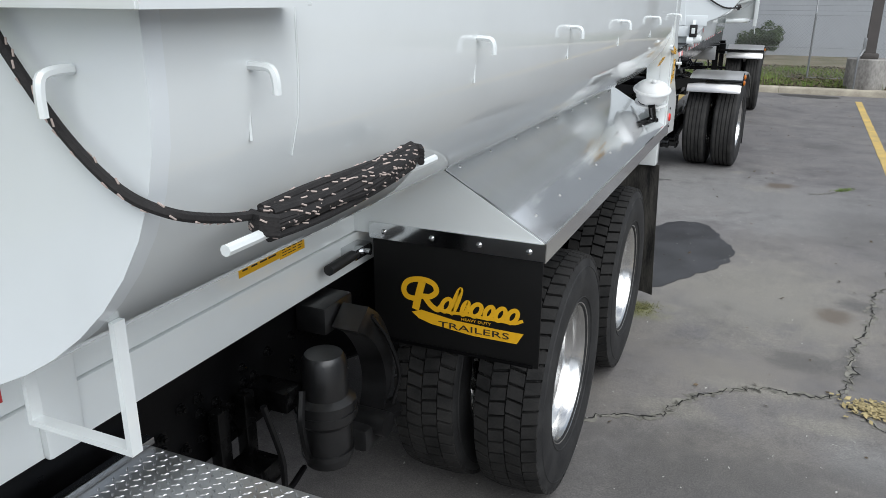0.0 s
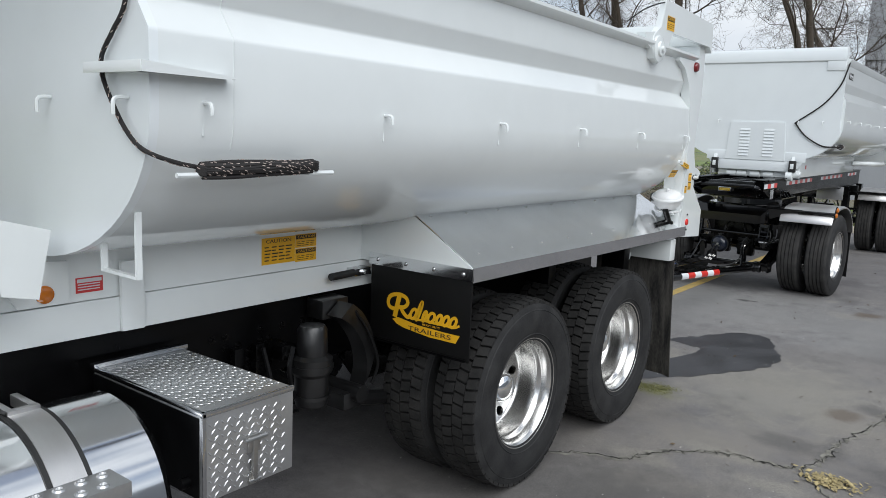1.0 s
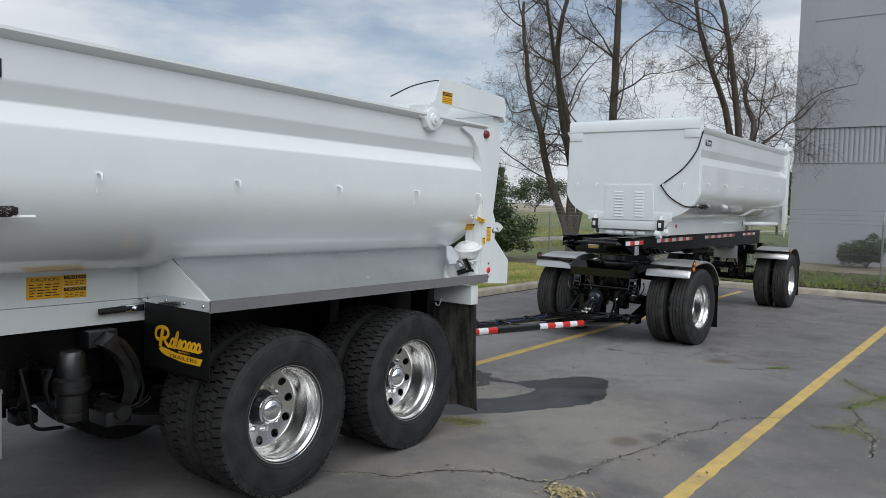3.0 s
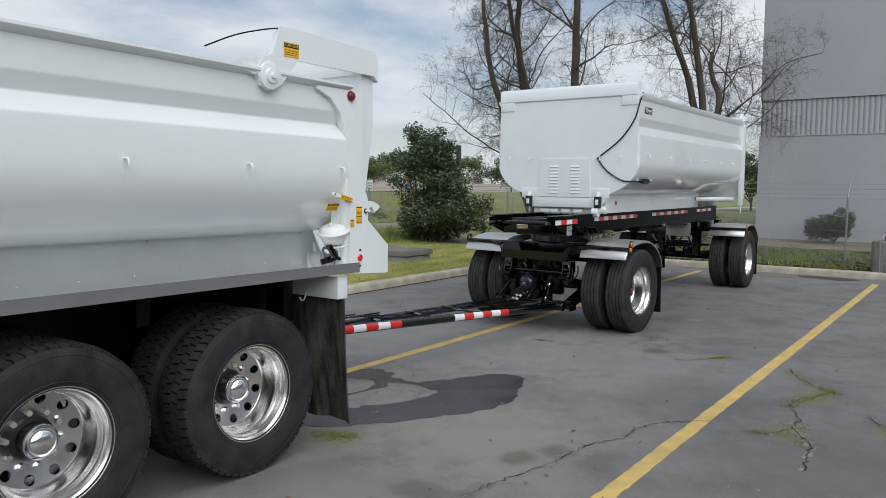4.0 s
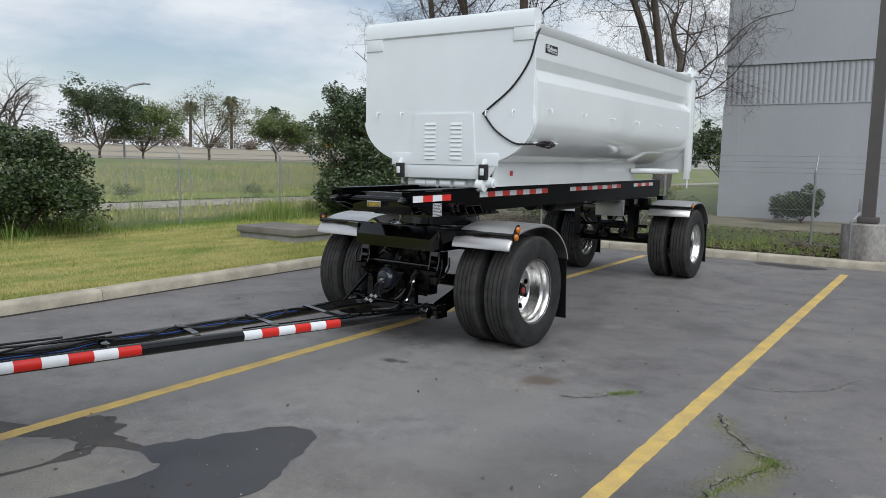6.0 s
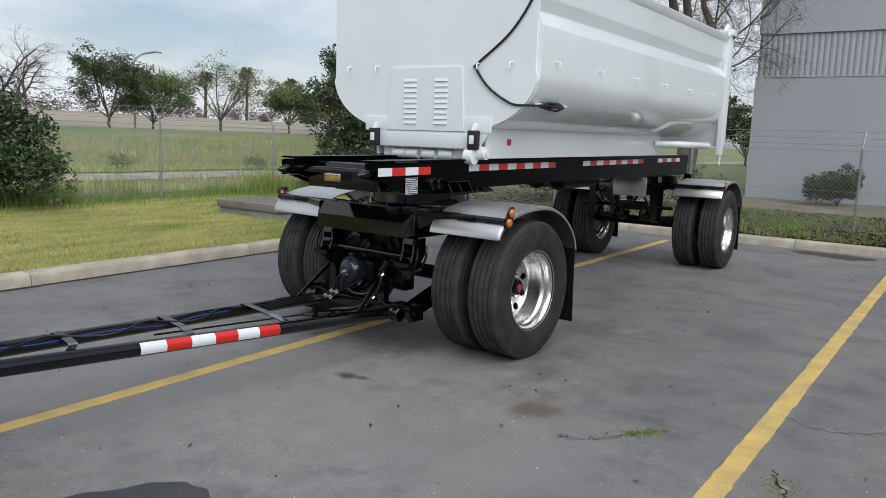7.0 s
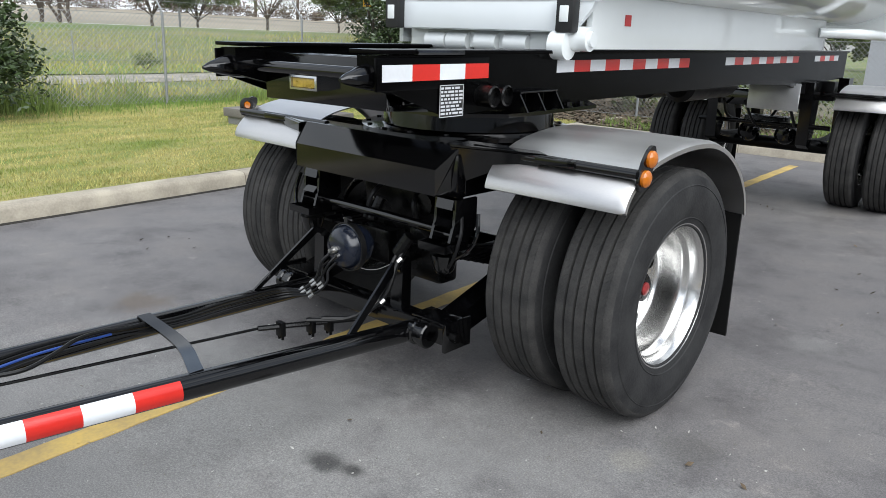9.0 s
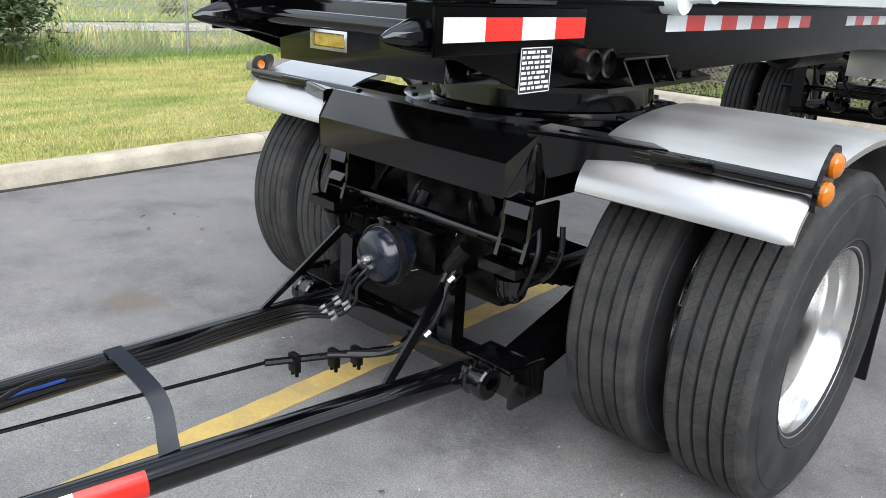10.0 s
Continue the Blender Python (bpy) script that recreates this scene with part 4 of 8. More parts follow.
def flap_logo(parent, m, w, mat):
    """The maker's emblem as plain shapes: a rolling row of loops behind a larger leading loop, over a tail with a pointed start."""
    bm = fresh()
    heights = iter(range(99))

    def ribbon(pts, r, closed=False):
        """A flat stroke of half width r along a smooth line."""
        top = 0.0012 + 0.00012 * next(heights)
        ps = smooth_path([(x * w, y * w, 0) for x, y in pts], 6)
        rings = []
        for i, p in enumerate(ps):
            d = (ps[min(i + 1, len(ps) - 1)] - ps[max(i - 1, 0)]).normalized()
            q = Vector((-d.y, d.x, 0)) * r * w
            up = Vector((0, 0, top))
            rings.append([p + q, p - q, p - q + up, p + q + up])
        loft(bm, rings)

    def loop(cx, cy, rx, ry, r, lean=0.35):
        a = [2 * math.pi * i / 12 for i in range(13)]
        ribbon([(cx + rx * math.cos(t) + lean * ry * math.sin(t), cy + ry * math.sin(t)) for t in a], r)
    # leading loop, stem and foot
    ribbon([(-0.37, 0.04), (-0.46, 0.05), (-0.49, 0.11), (-0.45, 0.18), (-0.34, 0.21), (-0.24, 0.19), (-0.21, 0.13), (-0.26, 0.08), (-0.34, 0.07)], 0.022)
    ribbon([(-0.33, 0.19), (-0.36, 0.08), (-0.39, -0.05)], 0.030)
    ribbon([(-0.31, 0.07), (-0.26, 0.01), (-0.20, -0.02), (-0.16, 0.02)], 0.022)
    # rolling row
    for cx, rx, ry in ((-0.125, 0.036, 0.055), (-0.045, 0.016, 0.105), (0.03, 0.020, 0.055), (0.12, 0.040, 0.052), (0.225, 0.030, 0.05), (0.315, 0.034, 0.052), (0.41, 0.036, 0.052)):
        loop(cx, 0.030 + (0.045 if ry > 0.1 else 0.0), rx, ry, 0.0165)
    ribbon([(-0.20, -0.02), (-0.10, -0.024), (0.05, -0.018), (0.18, -0.022), (0.30, -0.018), (0.42, -0.022), (0.49, 0.01)], 0.012)
    # tail
    top = 0.0012
    tail = [(-0.42, -0.075), (-0.34, -0.045), (-0.05, -0.085), (0.30, -0.095), (0.50, -0.095), (0.45, -0.185), (0.10, -0.185), (-0.25, -0.15), (-0.36, -0.12)]
    loft(bm, [[(x * w, y * w, 0.0) for x, y in tail], [(x * w, y * w, top) for x, y in tail]])
    ob = part("emblem", bm, mat, parent, "maker's emblem in plain shapes", at=m)
    words("TRAILERS", w * 0.070, INK, ob, m @ pose(0.10 * w, -0.138 * w, 0.0024), width=w * 0.58)
    words("HEAVY DUTY", w * 0.030, mat, ob, m @ pose(0.12 * w, -0.063 * w, 0.0016), width=w * 0.24)


def nameplate(parent, m, w, h, mats, name="nameplate", label=""):
    """A maker's plate: a dark panel with a wavy bar and a thin bar in place of lettering. m: x along, y up, z out."""
    panel, mark = mats
    bm = fresh()
    box(bm, -w / 2, w / 2, -h / 2, h / 2, 0, 0.003, 0.001)
    pl = part(name, bm, panel, parent, label, at=m)
    flap_logo(pl, m @ pose(0, -h * 0.02, 0.003) @ Matrix.Diagonal((1, 0.80 * h / (0.40 * 0.88 * w), 1, 1)), w * 0.88, mark)
    return pl


def side_pose(x, y, z, roll=0.0):
    """On a face that looks to +x: local x runs along +y, local y up."""
    return Matrix.Translation((x, y, z)) @ Matrix(((0, 0, 1, 0), (1, 0, 0, 0), (0, 1, 0, 0), (0, 0, 0, 1))) @ pose(0, 0, 0, 0, 0, roll)


def front_pose(x, y, z):
    """On a face that looks to -y: local x runs along +x, local y up."""
    return Matrix.Translation((x, y, z)) @ Matrix(((1, 0, 0, 0), (0, 0, -1, 0), (0, 1, 0, 0), (0, 0, 0, 1)))


nameplate(truck, side_pose(-0.668, 1.08, 2.362), 0.275, 0.082, (INK, SILVER), label="black maker's plate with silver emblem")


def caution(parent, m, w, h, big=False, name="caution_label", lines=3, heading=True):
    bm = fresh()
    box(bm, -w / 2, w / 2, -h / 2, h / 2, 0, 0.0015)
    lab = part(name, bm, YELLOW, parent, "yellow warning label with black print", at=m)
    if not big:
        bm = fresh()
        box(bm, -w * 0.47, w * 0.47, h * (0.14 if heading else 0.34), h * 0.44, 0.0015, 0.0022)
        part("heading_bar", bm, INK, lab, at=m)
        if heading:
            words("CAUTION", h * 0.28, YELLOW, lab, m @ pose(0, h * 0.29, 0.0028), width=w * 0.8)
        y = 0.02
    else:
        words("CAUTION", h * 0.20, INK, lab, m @ pose(0, h * 0.36, 0.002), width=w * 0.75)
        y = 0.22
    bm = fresh()
    for i in range(lines):
        yy = h * (y - (0.40 + y) * (i + 0.6) / lines)
        for j in range(4):
            a = -w * 0.42 + w * 0.21 * j
            box(bm, a, a + w * (0.12 + 0.025 * ((i * 3 + j * 5) % 4)), yy - h * 0.022, yy + h * 0.022, 0.0015, 0.0021)
    part("print", bm, INK, lab, at=m)
    return lab


# ---- subframe skirt, hinge box and chassis rails
for s in (1, -1):
    o = TX + s * 0.5
    bm = fresh()
    prism(bm, [(o - s * 0.03, 1.19), (o, 1.19), (o, 1.43), (o - s * 0.03, 1.46)], "y", 0.25, Y1)
    part("body_sill", bm, WHITE, truck)
    bm = fresh()
    box(bm, o - s * 0.05, o + s * 0.010, -2.6, Y1, 1.05, 1.187, 0.004)
    part("subframe", bm, WHITE, truck, smooth=30)
for s in (1, -1):
    o = TX + s * 0.45
    bm = fresh()
    prism(bm, [(o - s * 0.08, 1.048), (o + s * 0.012, 1.048), (o + s * 0.012, 0.955), (o, 0.955), (o, 0.69), (o - s * 0.09, 0.69), (o - s * 0.09, 0.705), (o - s * 0.02, 0.705), (o - s * 0.02, 0.955), (o - s * 0.08, 0.955)], "y", -2.8, 5.16)
    part("chassis_rail", bm, CHASSIS, truck)
for y in (-2.2, -0.9, 0.5, 1.7, 2.9, 4.2, 5.1):
    bm = fresh()
    box(bm, TX - 0.43, TX + 0.43, y - 0.05, y + 0.05, 0.72, 0.92, 0.005)
    part("cross_member", bm, CHASSIS, truck)
BOLT = simple_mesh(lambda bm: (cyl(bm, (0, 0, 0), (0.012, 0, 0), 0.013, 6), cyl(bm, (0.0, 0, 0), (0.003, 0, 0), 0.018, 10), cyl(bm, (0.01, 0, 0), (0.02, 0, 0), 0.007, 8)), GRIME)
random.seed(5)
for y in (0.4, 0.52, 0.9, 1.0, 1.32, 1.40, 1.47, 1.54, 1.60, 1.67, 1.72, 1.80, 1.93, 2.0, 2.08):
    for z in random.sample((0.74, 0.78, 0.82, 0.86, 0.91), 3):
        placed("frame_bolt", BOLT, truck, pose(TX + 0.45, y, z))
caution(truck, side_pose(TX + 0.5005, 1.735, 1.292), 0.20, 0.125, big=True, lines=5)
caution(truck, side_pose(TX + 0.5005, 1.905, 1.325), 0.135, 0.065)
caution(truck, side_pose(TX + 0.5005, 1.905, 1.256), 0.135, 0.065)
bm = fresh()
box(bm, -0.052, 0.052, -0.029, 0.029, 0, 0.0016)
m = side_pose(TX + 0.5005, 0.825, 1.250)
lab = part("serial_label", bm, DECAL_RED, truck, "small red label with white print", at=m)
bm = fresh()
box(bm, -0.047, 0.047, 0.010, 0.024, 0.0016, 0.0024)
for i in range(3):
    box(bm, -0.045, 0.04, 0.001 - 0.010 * i, 0.005 - 0.010 * i, 0.0016, 0.0024)
part("print", bm, SILVER, lab, at=m)

# strap bracket on the skirt
bm = fresh()
box(bm, TX + 0.508, TX + 0.532, 0.935, 1.035, 1.05, 1.33, 0.01)
part("bracket", bm, WHITE, truck)
bm = fresh()
loft(bm, [[(x, y, z) for x, z in ((-0.790, 1.372), (-0.790, 1.585), (-0.800, 1.585), (-0.800, 1.382), (-0.995, 1.382), (-0.995, 1.465), (-1.005, 1.465), (-1.005, 1.372))] for y in (0.678, 0.698)])
loop = part("strap_loop", bm, WHITE, truck)


# grab handle at the fender's root
bm = fresh()
cyl(bm, (TX + 0.56, 2.02, 1.135), (TX + 0.56, 2.20, 1.14), 0.019, 14)
part("grip", bm, BUMPER, truck)
bm = fresh()
box(bm, TX + 0.51, TX + 0.575, 2.18, 2.30, 1.12, 1.16, 0.004)
cyl(bm, (TX + 0.575, 2.24, 1.14), (TX + 0.60, 2.24, 1.14), 0.012, 8)
part("latch", bm, ALLOY, truck)

# front hinge arm, side plate and lamp, at the near end of the body
bm = fresh()
prism(bm, [(0.20, 1.22), (0.33, 1.22), (0.375, 1.28), (0.355, 1.42), (0.31, 1.62), (0.23, 1.95), (0.12, 1.95), (0.16, 1.5)], "x", -1.16, -1.11)
cyl(bm, (-1.12, 0.335, 1.34), (-1.085, 0.335, 1.34), 0.030, 18)
box(bm, -1.35, -1.14, 0.30, 0.54, 1.31, 1.40, 0.008)
sheet(bm, [(-1.13, 0.40, 1.55), (-1.13, 0.58, 1.50), (-1.13, 0.535, 1.275), (-1.13, 0.42, 1.30)], 0.010)
part("hoist_bracket", bm, WHITE, truck)
bm = fresh()
prism(bm, [(0.50, 1.30), (0.56, 1.195), (0.74, 1.195), (0.74, 1.35), (0.50, 1.37)], "x", TX + 0.44, TX + 0.518)
part("hinge_box", bm, WHITE, truck)
bm = fresh()
lathe(bm, [(0.033, 0), (0.032, 0.008), (0.02, 0.014), (0.001, 0.015)], (TX + 0.518, 0.652, 1.238), "x", 20)
part("side_marker", bm, AMBER, truck, "round orange side marker lamp")

# roof-hood bracket and tarp roller at the top front corner
bm = fresh()
prism(bm, [(-1.06, 3.1), (-1.02, 2.62), (-0.95, 2.44), (-0.86, 2.40), (-0.76, 2.43), (-0.755, 2.62), (-0.80, 3.1)], "y", 0.52, 0.55)
box(bm, -0.90, -0.69, 0.50, 0.66, 2.60, 2.72, 0.01)
box(bm, -0.86, -0.70, 0.52, 0.70, 2.575, 2.61, 0.004)
part("hood_bracket", bm, WHITE, truck)
bm = fresh()
prism(bm, [(-1.9, 3.1), (0.55, 3.1), (0.55, 3.14), (-1.9, 3.16)], "x", TX - 1.2, TX + 1.2)
part("cab_guard", bm, WHITE, truck)
bm = fresh()
cyl(bm, (-0.95, 0.74, 2.66), (-0.575, 0.78, 2.68), 0.026, 18)
cyl(bm, (-0.578, 0.78, 2.68), (-0.560, 0.782, 2.681), 0.045, 24)
box(bm, -0.60, -0.578, 0.755, 0.81, 2.53, 2.68, 0.003)
part("tarp_roller", bm, ALLOY, truck, "grey metal tarp roller end")

# ---- wheel deck over the drive axles
bm = fresh()
sheet(bm, [(-1.02, 2.305, 1.462), (-0.640, 2.305, 1.238), (-0.640, 5.10, 1.238), (-1.02, 5.10, 1.462)], 0.004)
deck = part("wheel_deck", bm, MIRROR_SHEET, truck, "bare aluminium sloping wheel deck with rivets")
bm = fresh()
loft(bm, [[(-1.372, y, 1.192), (-0.642, y, 1.200), (-0.642, y, 1.238), (-1.02, y, 1.458), (-1.372, y, 1.46)] for y in (2.298, 2.304)])
part("deck_front", bm, WHITE, deck)
bm = fresh()
box(bm, -0.640, -0.634, 2.292, 5.13, 1.172, 1.243)
part("edge_strip", bm, MIRROR_SHEET, deck)
bm = fresh()
box(bm, -1.30, -0.634, 2.288, 2.296, 1.178, 1.238)
part("edge_strip", bm, MIRROR_SHEET, deck)
RIVET = simple_mesh(lambda bm: lathe(bm, [(0.011, 0), (0.009, 0.005), (0.004, 0.008), (0.0005, 0.0085)], (0, 0, 0), "x", 10), ALLOY)
for x in (-1.24, -1.05, -0.87, -0.69):
    placed("rivet", RIVET, deck, pose(x, 2.288, 1.207, 0, 0, -90))
RIVET2 = simple_mesh(lambda bm: lathe(bm, [(0.006, 0), (0.005, 0.003), (0.0005, 0.0045)], (0, 0, 0), "x", 8), STEEL)
for i in range(9):
    placed("rivet", RIVET2, deck, pose(-0.72, 2.45 + 0.31 * i, 1.2895, 0, -60, 0))
    placed("rivet", RIVET2, deck, pose(-0.99, 2.40 + 0.31 * i, 1.449, 0, -60, 0))
bm = fresh()
sheet(bm, [(-1.03, 2.31, 1.452), (-0.645, 2.31, 1.226), (-0.645, 5.09, 1.226), (-1.03, 5.09, 1.452)], 0.003)
part("deck_underside", bm, FLAP, deck)
bm = fresh()
for s in (-1,):
    sheet(bm, [(TX - 0.85, 2.305, 1.462), (TX - 0.85, 5.10, 1.462), (TX - 1.23, 5.10, 1.238), (TX - 1.23, 2.305, 1.238)], 0.004)
part("wheel_deck", bm, ALLOY, truck)

bm = fresh()
box(bm, -1.29, -0.642, 2.296, 2.304, 0.775, 1.185, 0.002)
flap = part("mud_flap", bm, FLAP, truck, "black front mud flap with yellow emblem")
bm = fresh()
box(bm, -1.27, -0.66, 2.290, 2.297, 0.775, 0.787, 0.001)
part("flap_edge", bm, CHASSIS, flap)


flap_logo(flap, front_pose(-0.935, 2.2955, 0.945), 0.47, YELLOW)

# ---- wheels of the two drive axles
for y, spin in ((2.905, 9.0), (4.16, 23.0)):
    RZ = lot(y) + 0.529
    for x, f, h in ((-0.787, 1, "dome"), (-1.135, -1, ""), (2 * TX + 1.135, 1, ""), (2 * TX + 0.787, -1, "dome")):
        wheel(truck, x, y, RZ, f, "block", h, turn=spin if h else -spin)
    bm = fresh()
    tube(bm, [(TX - 1.0, y, RZ), (TX - 0.5, y, RZ), (TX - 0.25, y, RZ), (TX, y, RZ), (TX + 0.25, y, RZ), (TX + 0.5, y, RZ), (TX + 1.0, y, RZ)],
         lambda t: 0.075 + 0.13 * max(0, 1 - abs(t - 0.5) * 6), 14, 3)
    part("axle", bm, GRIME, truck)

# suspension, hangers and air canister ahead of the drive wheels
bm = fresh()
lathe(bm, [(0.02, 0.0), (0.075, 0.005), (0.082, 0.03), (0.082, 0.15), (0.098, 0.17), (0.098, 0.235), (0.075, 0.25), (0.072, 0.37), (0.06, 0.39), (0.001, 0.392)], (-1.20, 1.80, 0.56), "z", 24)
cyl(bm, (-1.30, 1.80, 0.70), (-1.20, 1.80, 0.70), 0.03)
can = part("air_dryer", bm, SATIN, truck, "greasy black air dryer canister")
for r, z in ((0.103, 0.745), (0.088, 0.60)):
    bm = fresh()
    lathe(bm, [(r, 0), (r, 0.018), (r - 0.004, 0.018)], (-1.20, 1.80, z), "z", 24)
    part("clamp_band", bm, SATIN, can)
bm = fresh()
horn = smooth_path([(0, 2.00, 0.99), (0, 2.08, 0.93), (0, 2.155, 0.82), (0, 2.18, 0.70), (0, 2.15, 0.60)], 5)
loft(bm, [[Vector((x, p.y + d * 0.034 * (1.15 - 0.5 * i / len(horn)), p.z + d * 0.03)) for x, d in ((-1.27, -1), (-1.17, -1), (-1.17, 1), (-1.27, 1))] for i, p in enumerate(horn)])
box(bm, -1.40, -1.28, 1.94, 2.12, 0.93, 1.03, 0.012)
box(bm, -1.36, -1.16, 1.98, 2.14, 0.48, 0.57, 0.02)
cyl(bm, (-1.38, 2.07, 0.56), (-1.12, 2.07, 0.56), 0.045, 14)
tube(bm, [(-1.26, 2.0, 0.52), (-1.26, 2.6, 0.40), (-1.26, 3.5, 0.38), (-1.26, 4.6, 0.45)], 0.04, 8, 4)
part("spring_hanger", bm, SATIN, truck)
for pts, r in (([(-1.17, 2.06, 0.98), (-1.15, 2.14, 0.86), (-1.14, 2.20, 0.70), (-1.16, 2.18, 0.58)], 0.008),
               ([(-1.22, 1.70, 0.86), (-1.20, 1.66, 0.75), (-1.23, 1.75, 0.58), (-1.25, 1.9, 0.56)], 0.012),
               ([(-1.25, 1.55, 0.88), (-1.22, 1.58, 0.7), (-1.24, 1.62, 0.55), (-1.3, 1.8, 0.5)], 0.011)):
    bm = fresh()
    tube(bm, pts, r, 6)
    part("air_line", bm, HOSE, truck)
bm = fresh()
for e in ((-1.40, -1.36, 1.48, 1.53, 0.60, 0.86, 0.006), (-1.40, -1.36, 1.60, 1.65, 0.60, 0.86, 0.006), (-1.41, -1.28, 1.55, 1.66, 0.56, 0.64, 0.012), (-1.40, -1.25, 1.66, 1.75, 0.79, 0.86, 0.01)):
    bm = fresh()
    box(bm, *e)
    part("valve_bracket", bm, GRIME, truck)

# ---- diamond-plate tool box
BX0, BX1, BY0, BY1, BZ0, BZ1 = -1.36, -0.668, 0.828, 1.215, 0.61, 0.925
bm = fresh()
box(bm, BX0, BX1, BY0, BY1, BZ0, BZ1, 0.006)
tool = part("tool_box", bm, PLATE, truck, "aluminium diamond-plate tool box on the chassis")
# black sheet stands for the dark reflection in the mirror-like end
bm = fresh()
box(bm, BX0, BX1 - 0.02, BY0 - 0.0035, BY0 - 0.001, BZ0 + 0.01, BZ1 - 0.02)
part("end_panel", bm, CHASSIS, tool, "smooth end panel, its dark reflection set as black")
bm = fresh()
box(bm, BX1 - 0.012, BX1 + 0.003, BY0 - 0.002, BY1 + 0.002, BZ1 - 0.016, BZ1 + 0.0035, 0.002)
box(bm, BX0, BX1, BY0 - 0.003, BY0 + 0.012, BZ1 - 0.012, BZ1 + 0.0035, 0.002)
box(bm, BX1 - 0.002, BX1 + 0.003, BY0 - 0.004, BY0 + 0.012, BZ0, BZ1, 0.002)
box(bm, BX0 - 0.01, BX0 + 0.02, BY0 - 0.01, BY1 + 0.01, BZ1, BZ1 + 0.02, 0.003)
part("edge_trim", bm, ALLOY, tool)


def lozenges(bm, origin, u, v, n, wu, wv, pitch=0.0235, top=False):
    """Raised bars of tread plate, alternating by 90 degrees."""
    o, u, v, n = Vector(origin), Vector(u), Vector(v), Vector(n)
    for i in range(int(wu / pitch) - 1):
        for j in range(int(wv / pitch)):
            c = o + u * pitch * (i + 0.5 + (0.5 if j % 2 else 0)) + v * pitch * (j + 0.5)
            a = radians(45 if (i + j) % 2 else 135)
            d = u * math.cos(a) + v * math.sin(a)
            e = u * -math.sin(a) + v * math.cos(a)
            L, W, h = pitch * 0.50, pitch * 0.17, pitch * (0.10 if top else 0.12)
            vs = [bm.verts.new(p) for p in (c - d * L, c + e * W, c + d * L, c - e * W, c - d * L * 0.5 + n * h, c + d * L * 0.5 + n * h)]
            for q in ((0, 3, 4), (3, 2, 5), (3, 5, 4), (2, 1, 5), (1, 0, 4), (1, 4, 5)):
                bm.faces.new([vs[k] for k in q])


bm = fresh()
lozenges(bm, (BX1 + 0.0003, BY0 + 0.014, BZ0 + 0.006), (0, 1, 0), (0, 0, 1), (1, 0, 0), BY1 - BY0 - 0.016, BZ1 - BZ0 - 0.02, pitch=0.025)
lozenges(bm, (BX0 + 0.03, BY0 + 0.014, BZ1 + 0.0003), (1, 0, 0), (0, 1, 0), (0, 0, 1), BX1 - BX0 - 0.05, BY1 - BY0 - 0.016, pitch=0.0215, top=True)
tagged(part("tread_pattern", bm, PLATE, tool, smooth=None), kind="stuff")
bm = fresh()
box(bm, BX1 + 0.006, BX1 + 0.022, 1.018, 1.038, 0.63, 0.79, 0.005)
cyl(bm, (BX1 + 0.016, 0.985, 0.785), (BX1 + 0.016, 1.08, 0.785), 0.008, 10)
box(bm, BX1, BX1 + 0.014, 1.005, 1.055, 0.735, 0.80, 0.004)
cyl(bm, (BX1 + 0.016, 1.0, 0.632), (BX1 + 0.016, 1.055, 0.632), 0.008, 10)
box(bm, BX1, BX1 + 0.010, 1.012, 1.044, 0.615, 0.66, 0.004)
part("latch", bm, BRASS, tool, "tarnished steel draw latch with a T handle")
bm = fresh()
cyl(bm, (-0.75, BY0 - 0.035, 0.665), (-0.75, BY0, 0.665), 0.020, 12)
part("hinge_knob", bm, CHASSIS, tool)

# ---- polished fuel tank with straps and step
FX, FZ, FR, FY = -1.02, 0.595, 0.345, 0.745
bm = fresh()
lathe(bm, [(0.001, 0.0), (0.29, 0.0), (0.325, -0.012), (0.345, -0.04), (0.345, -2.2), (0.30, -2.24), (0.001, -2.24)], (FX, FY, FZ), "y", 56)
tank = part("fuel_tank", bm, CHROME, truck, "polished cylindrical aluminium fuel tank", smooth=35)
for y in (0.43, -0.9):
    bm = fresh()
    lathe(bm, [(FR + 0.002, -0.05), (FR + 0.008, -0.05), (FR + 0.008, 0.05), (FR + 0.002, 0.05)], (FX, y, FZ), "y", 56, closed=True)
    part("tank_strap", bm, STEEL, tank)
    bm = fresh()
    for d in (-0.058, 0.058):
        lathe(bm, [(FR + 0.001, -0.008), (FR + 0.005, -0.008), (FR + 0.005, 0.008), (FR + 0.001, 0.008)], (FX, y + d, FZ), "y", 56, closed=True)
    part("strap_liner", bm, BUMPER, tank)
    bm = fresh()
    box(bm, FX - 0.17, FX - 0.01, y - 0.05, y - 0.025, FZ + FR - 0.02, FZ + FR + 0.02, 0.004)
    box(bm, FX - 0.17, FX - 0.01, y + 0.025, y + 0.05, FZ + FR - 0.02, FZ + FR + 0.02, 0.004)
    box(bm, FX - 0.03, FX - 0.005, y - 0.05, y + 0.05, FZ + FR - 0.01, FZ + FR + 0.022, 0.004)
    part("strap_buckle", bm, STEEL, tank)
bm = fresh()
box(bm, -0.735, -0.61, -1.3, 0.545, 0.765, 0.815, 0.004)
step = part("step", bm, PLATE, truck, "punched aluminium step on the fuel tank")
bm = fresh()
for i in range(26):
    for j in range(2):
        lathe(bm, [(0.019, 0.0), (0.015, 0.006), (0.011, 0.007), (0.009, 0.001), (0.001, 0.001)], (-0.704 + 0.064 * j, 0.505 - 0.064 * i - 0.032 * j, 0.815), "z", 10)
tagged(part("grip_pattern", bm, PLATE, step), kind="stuff")
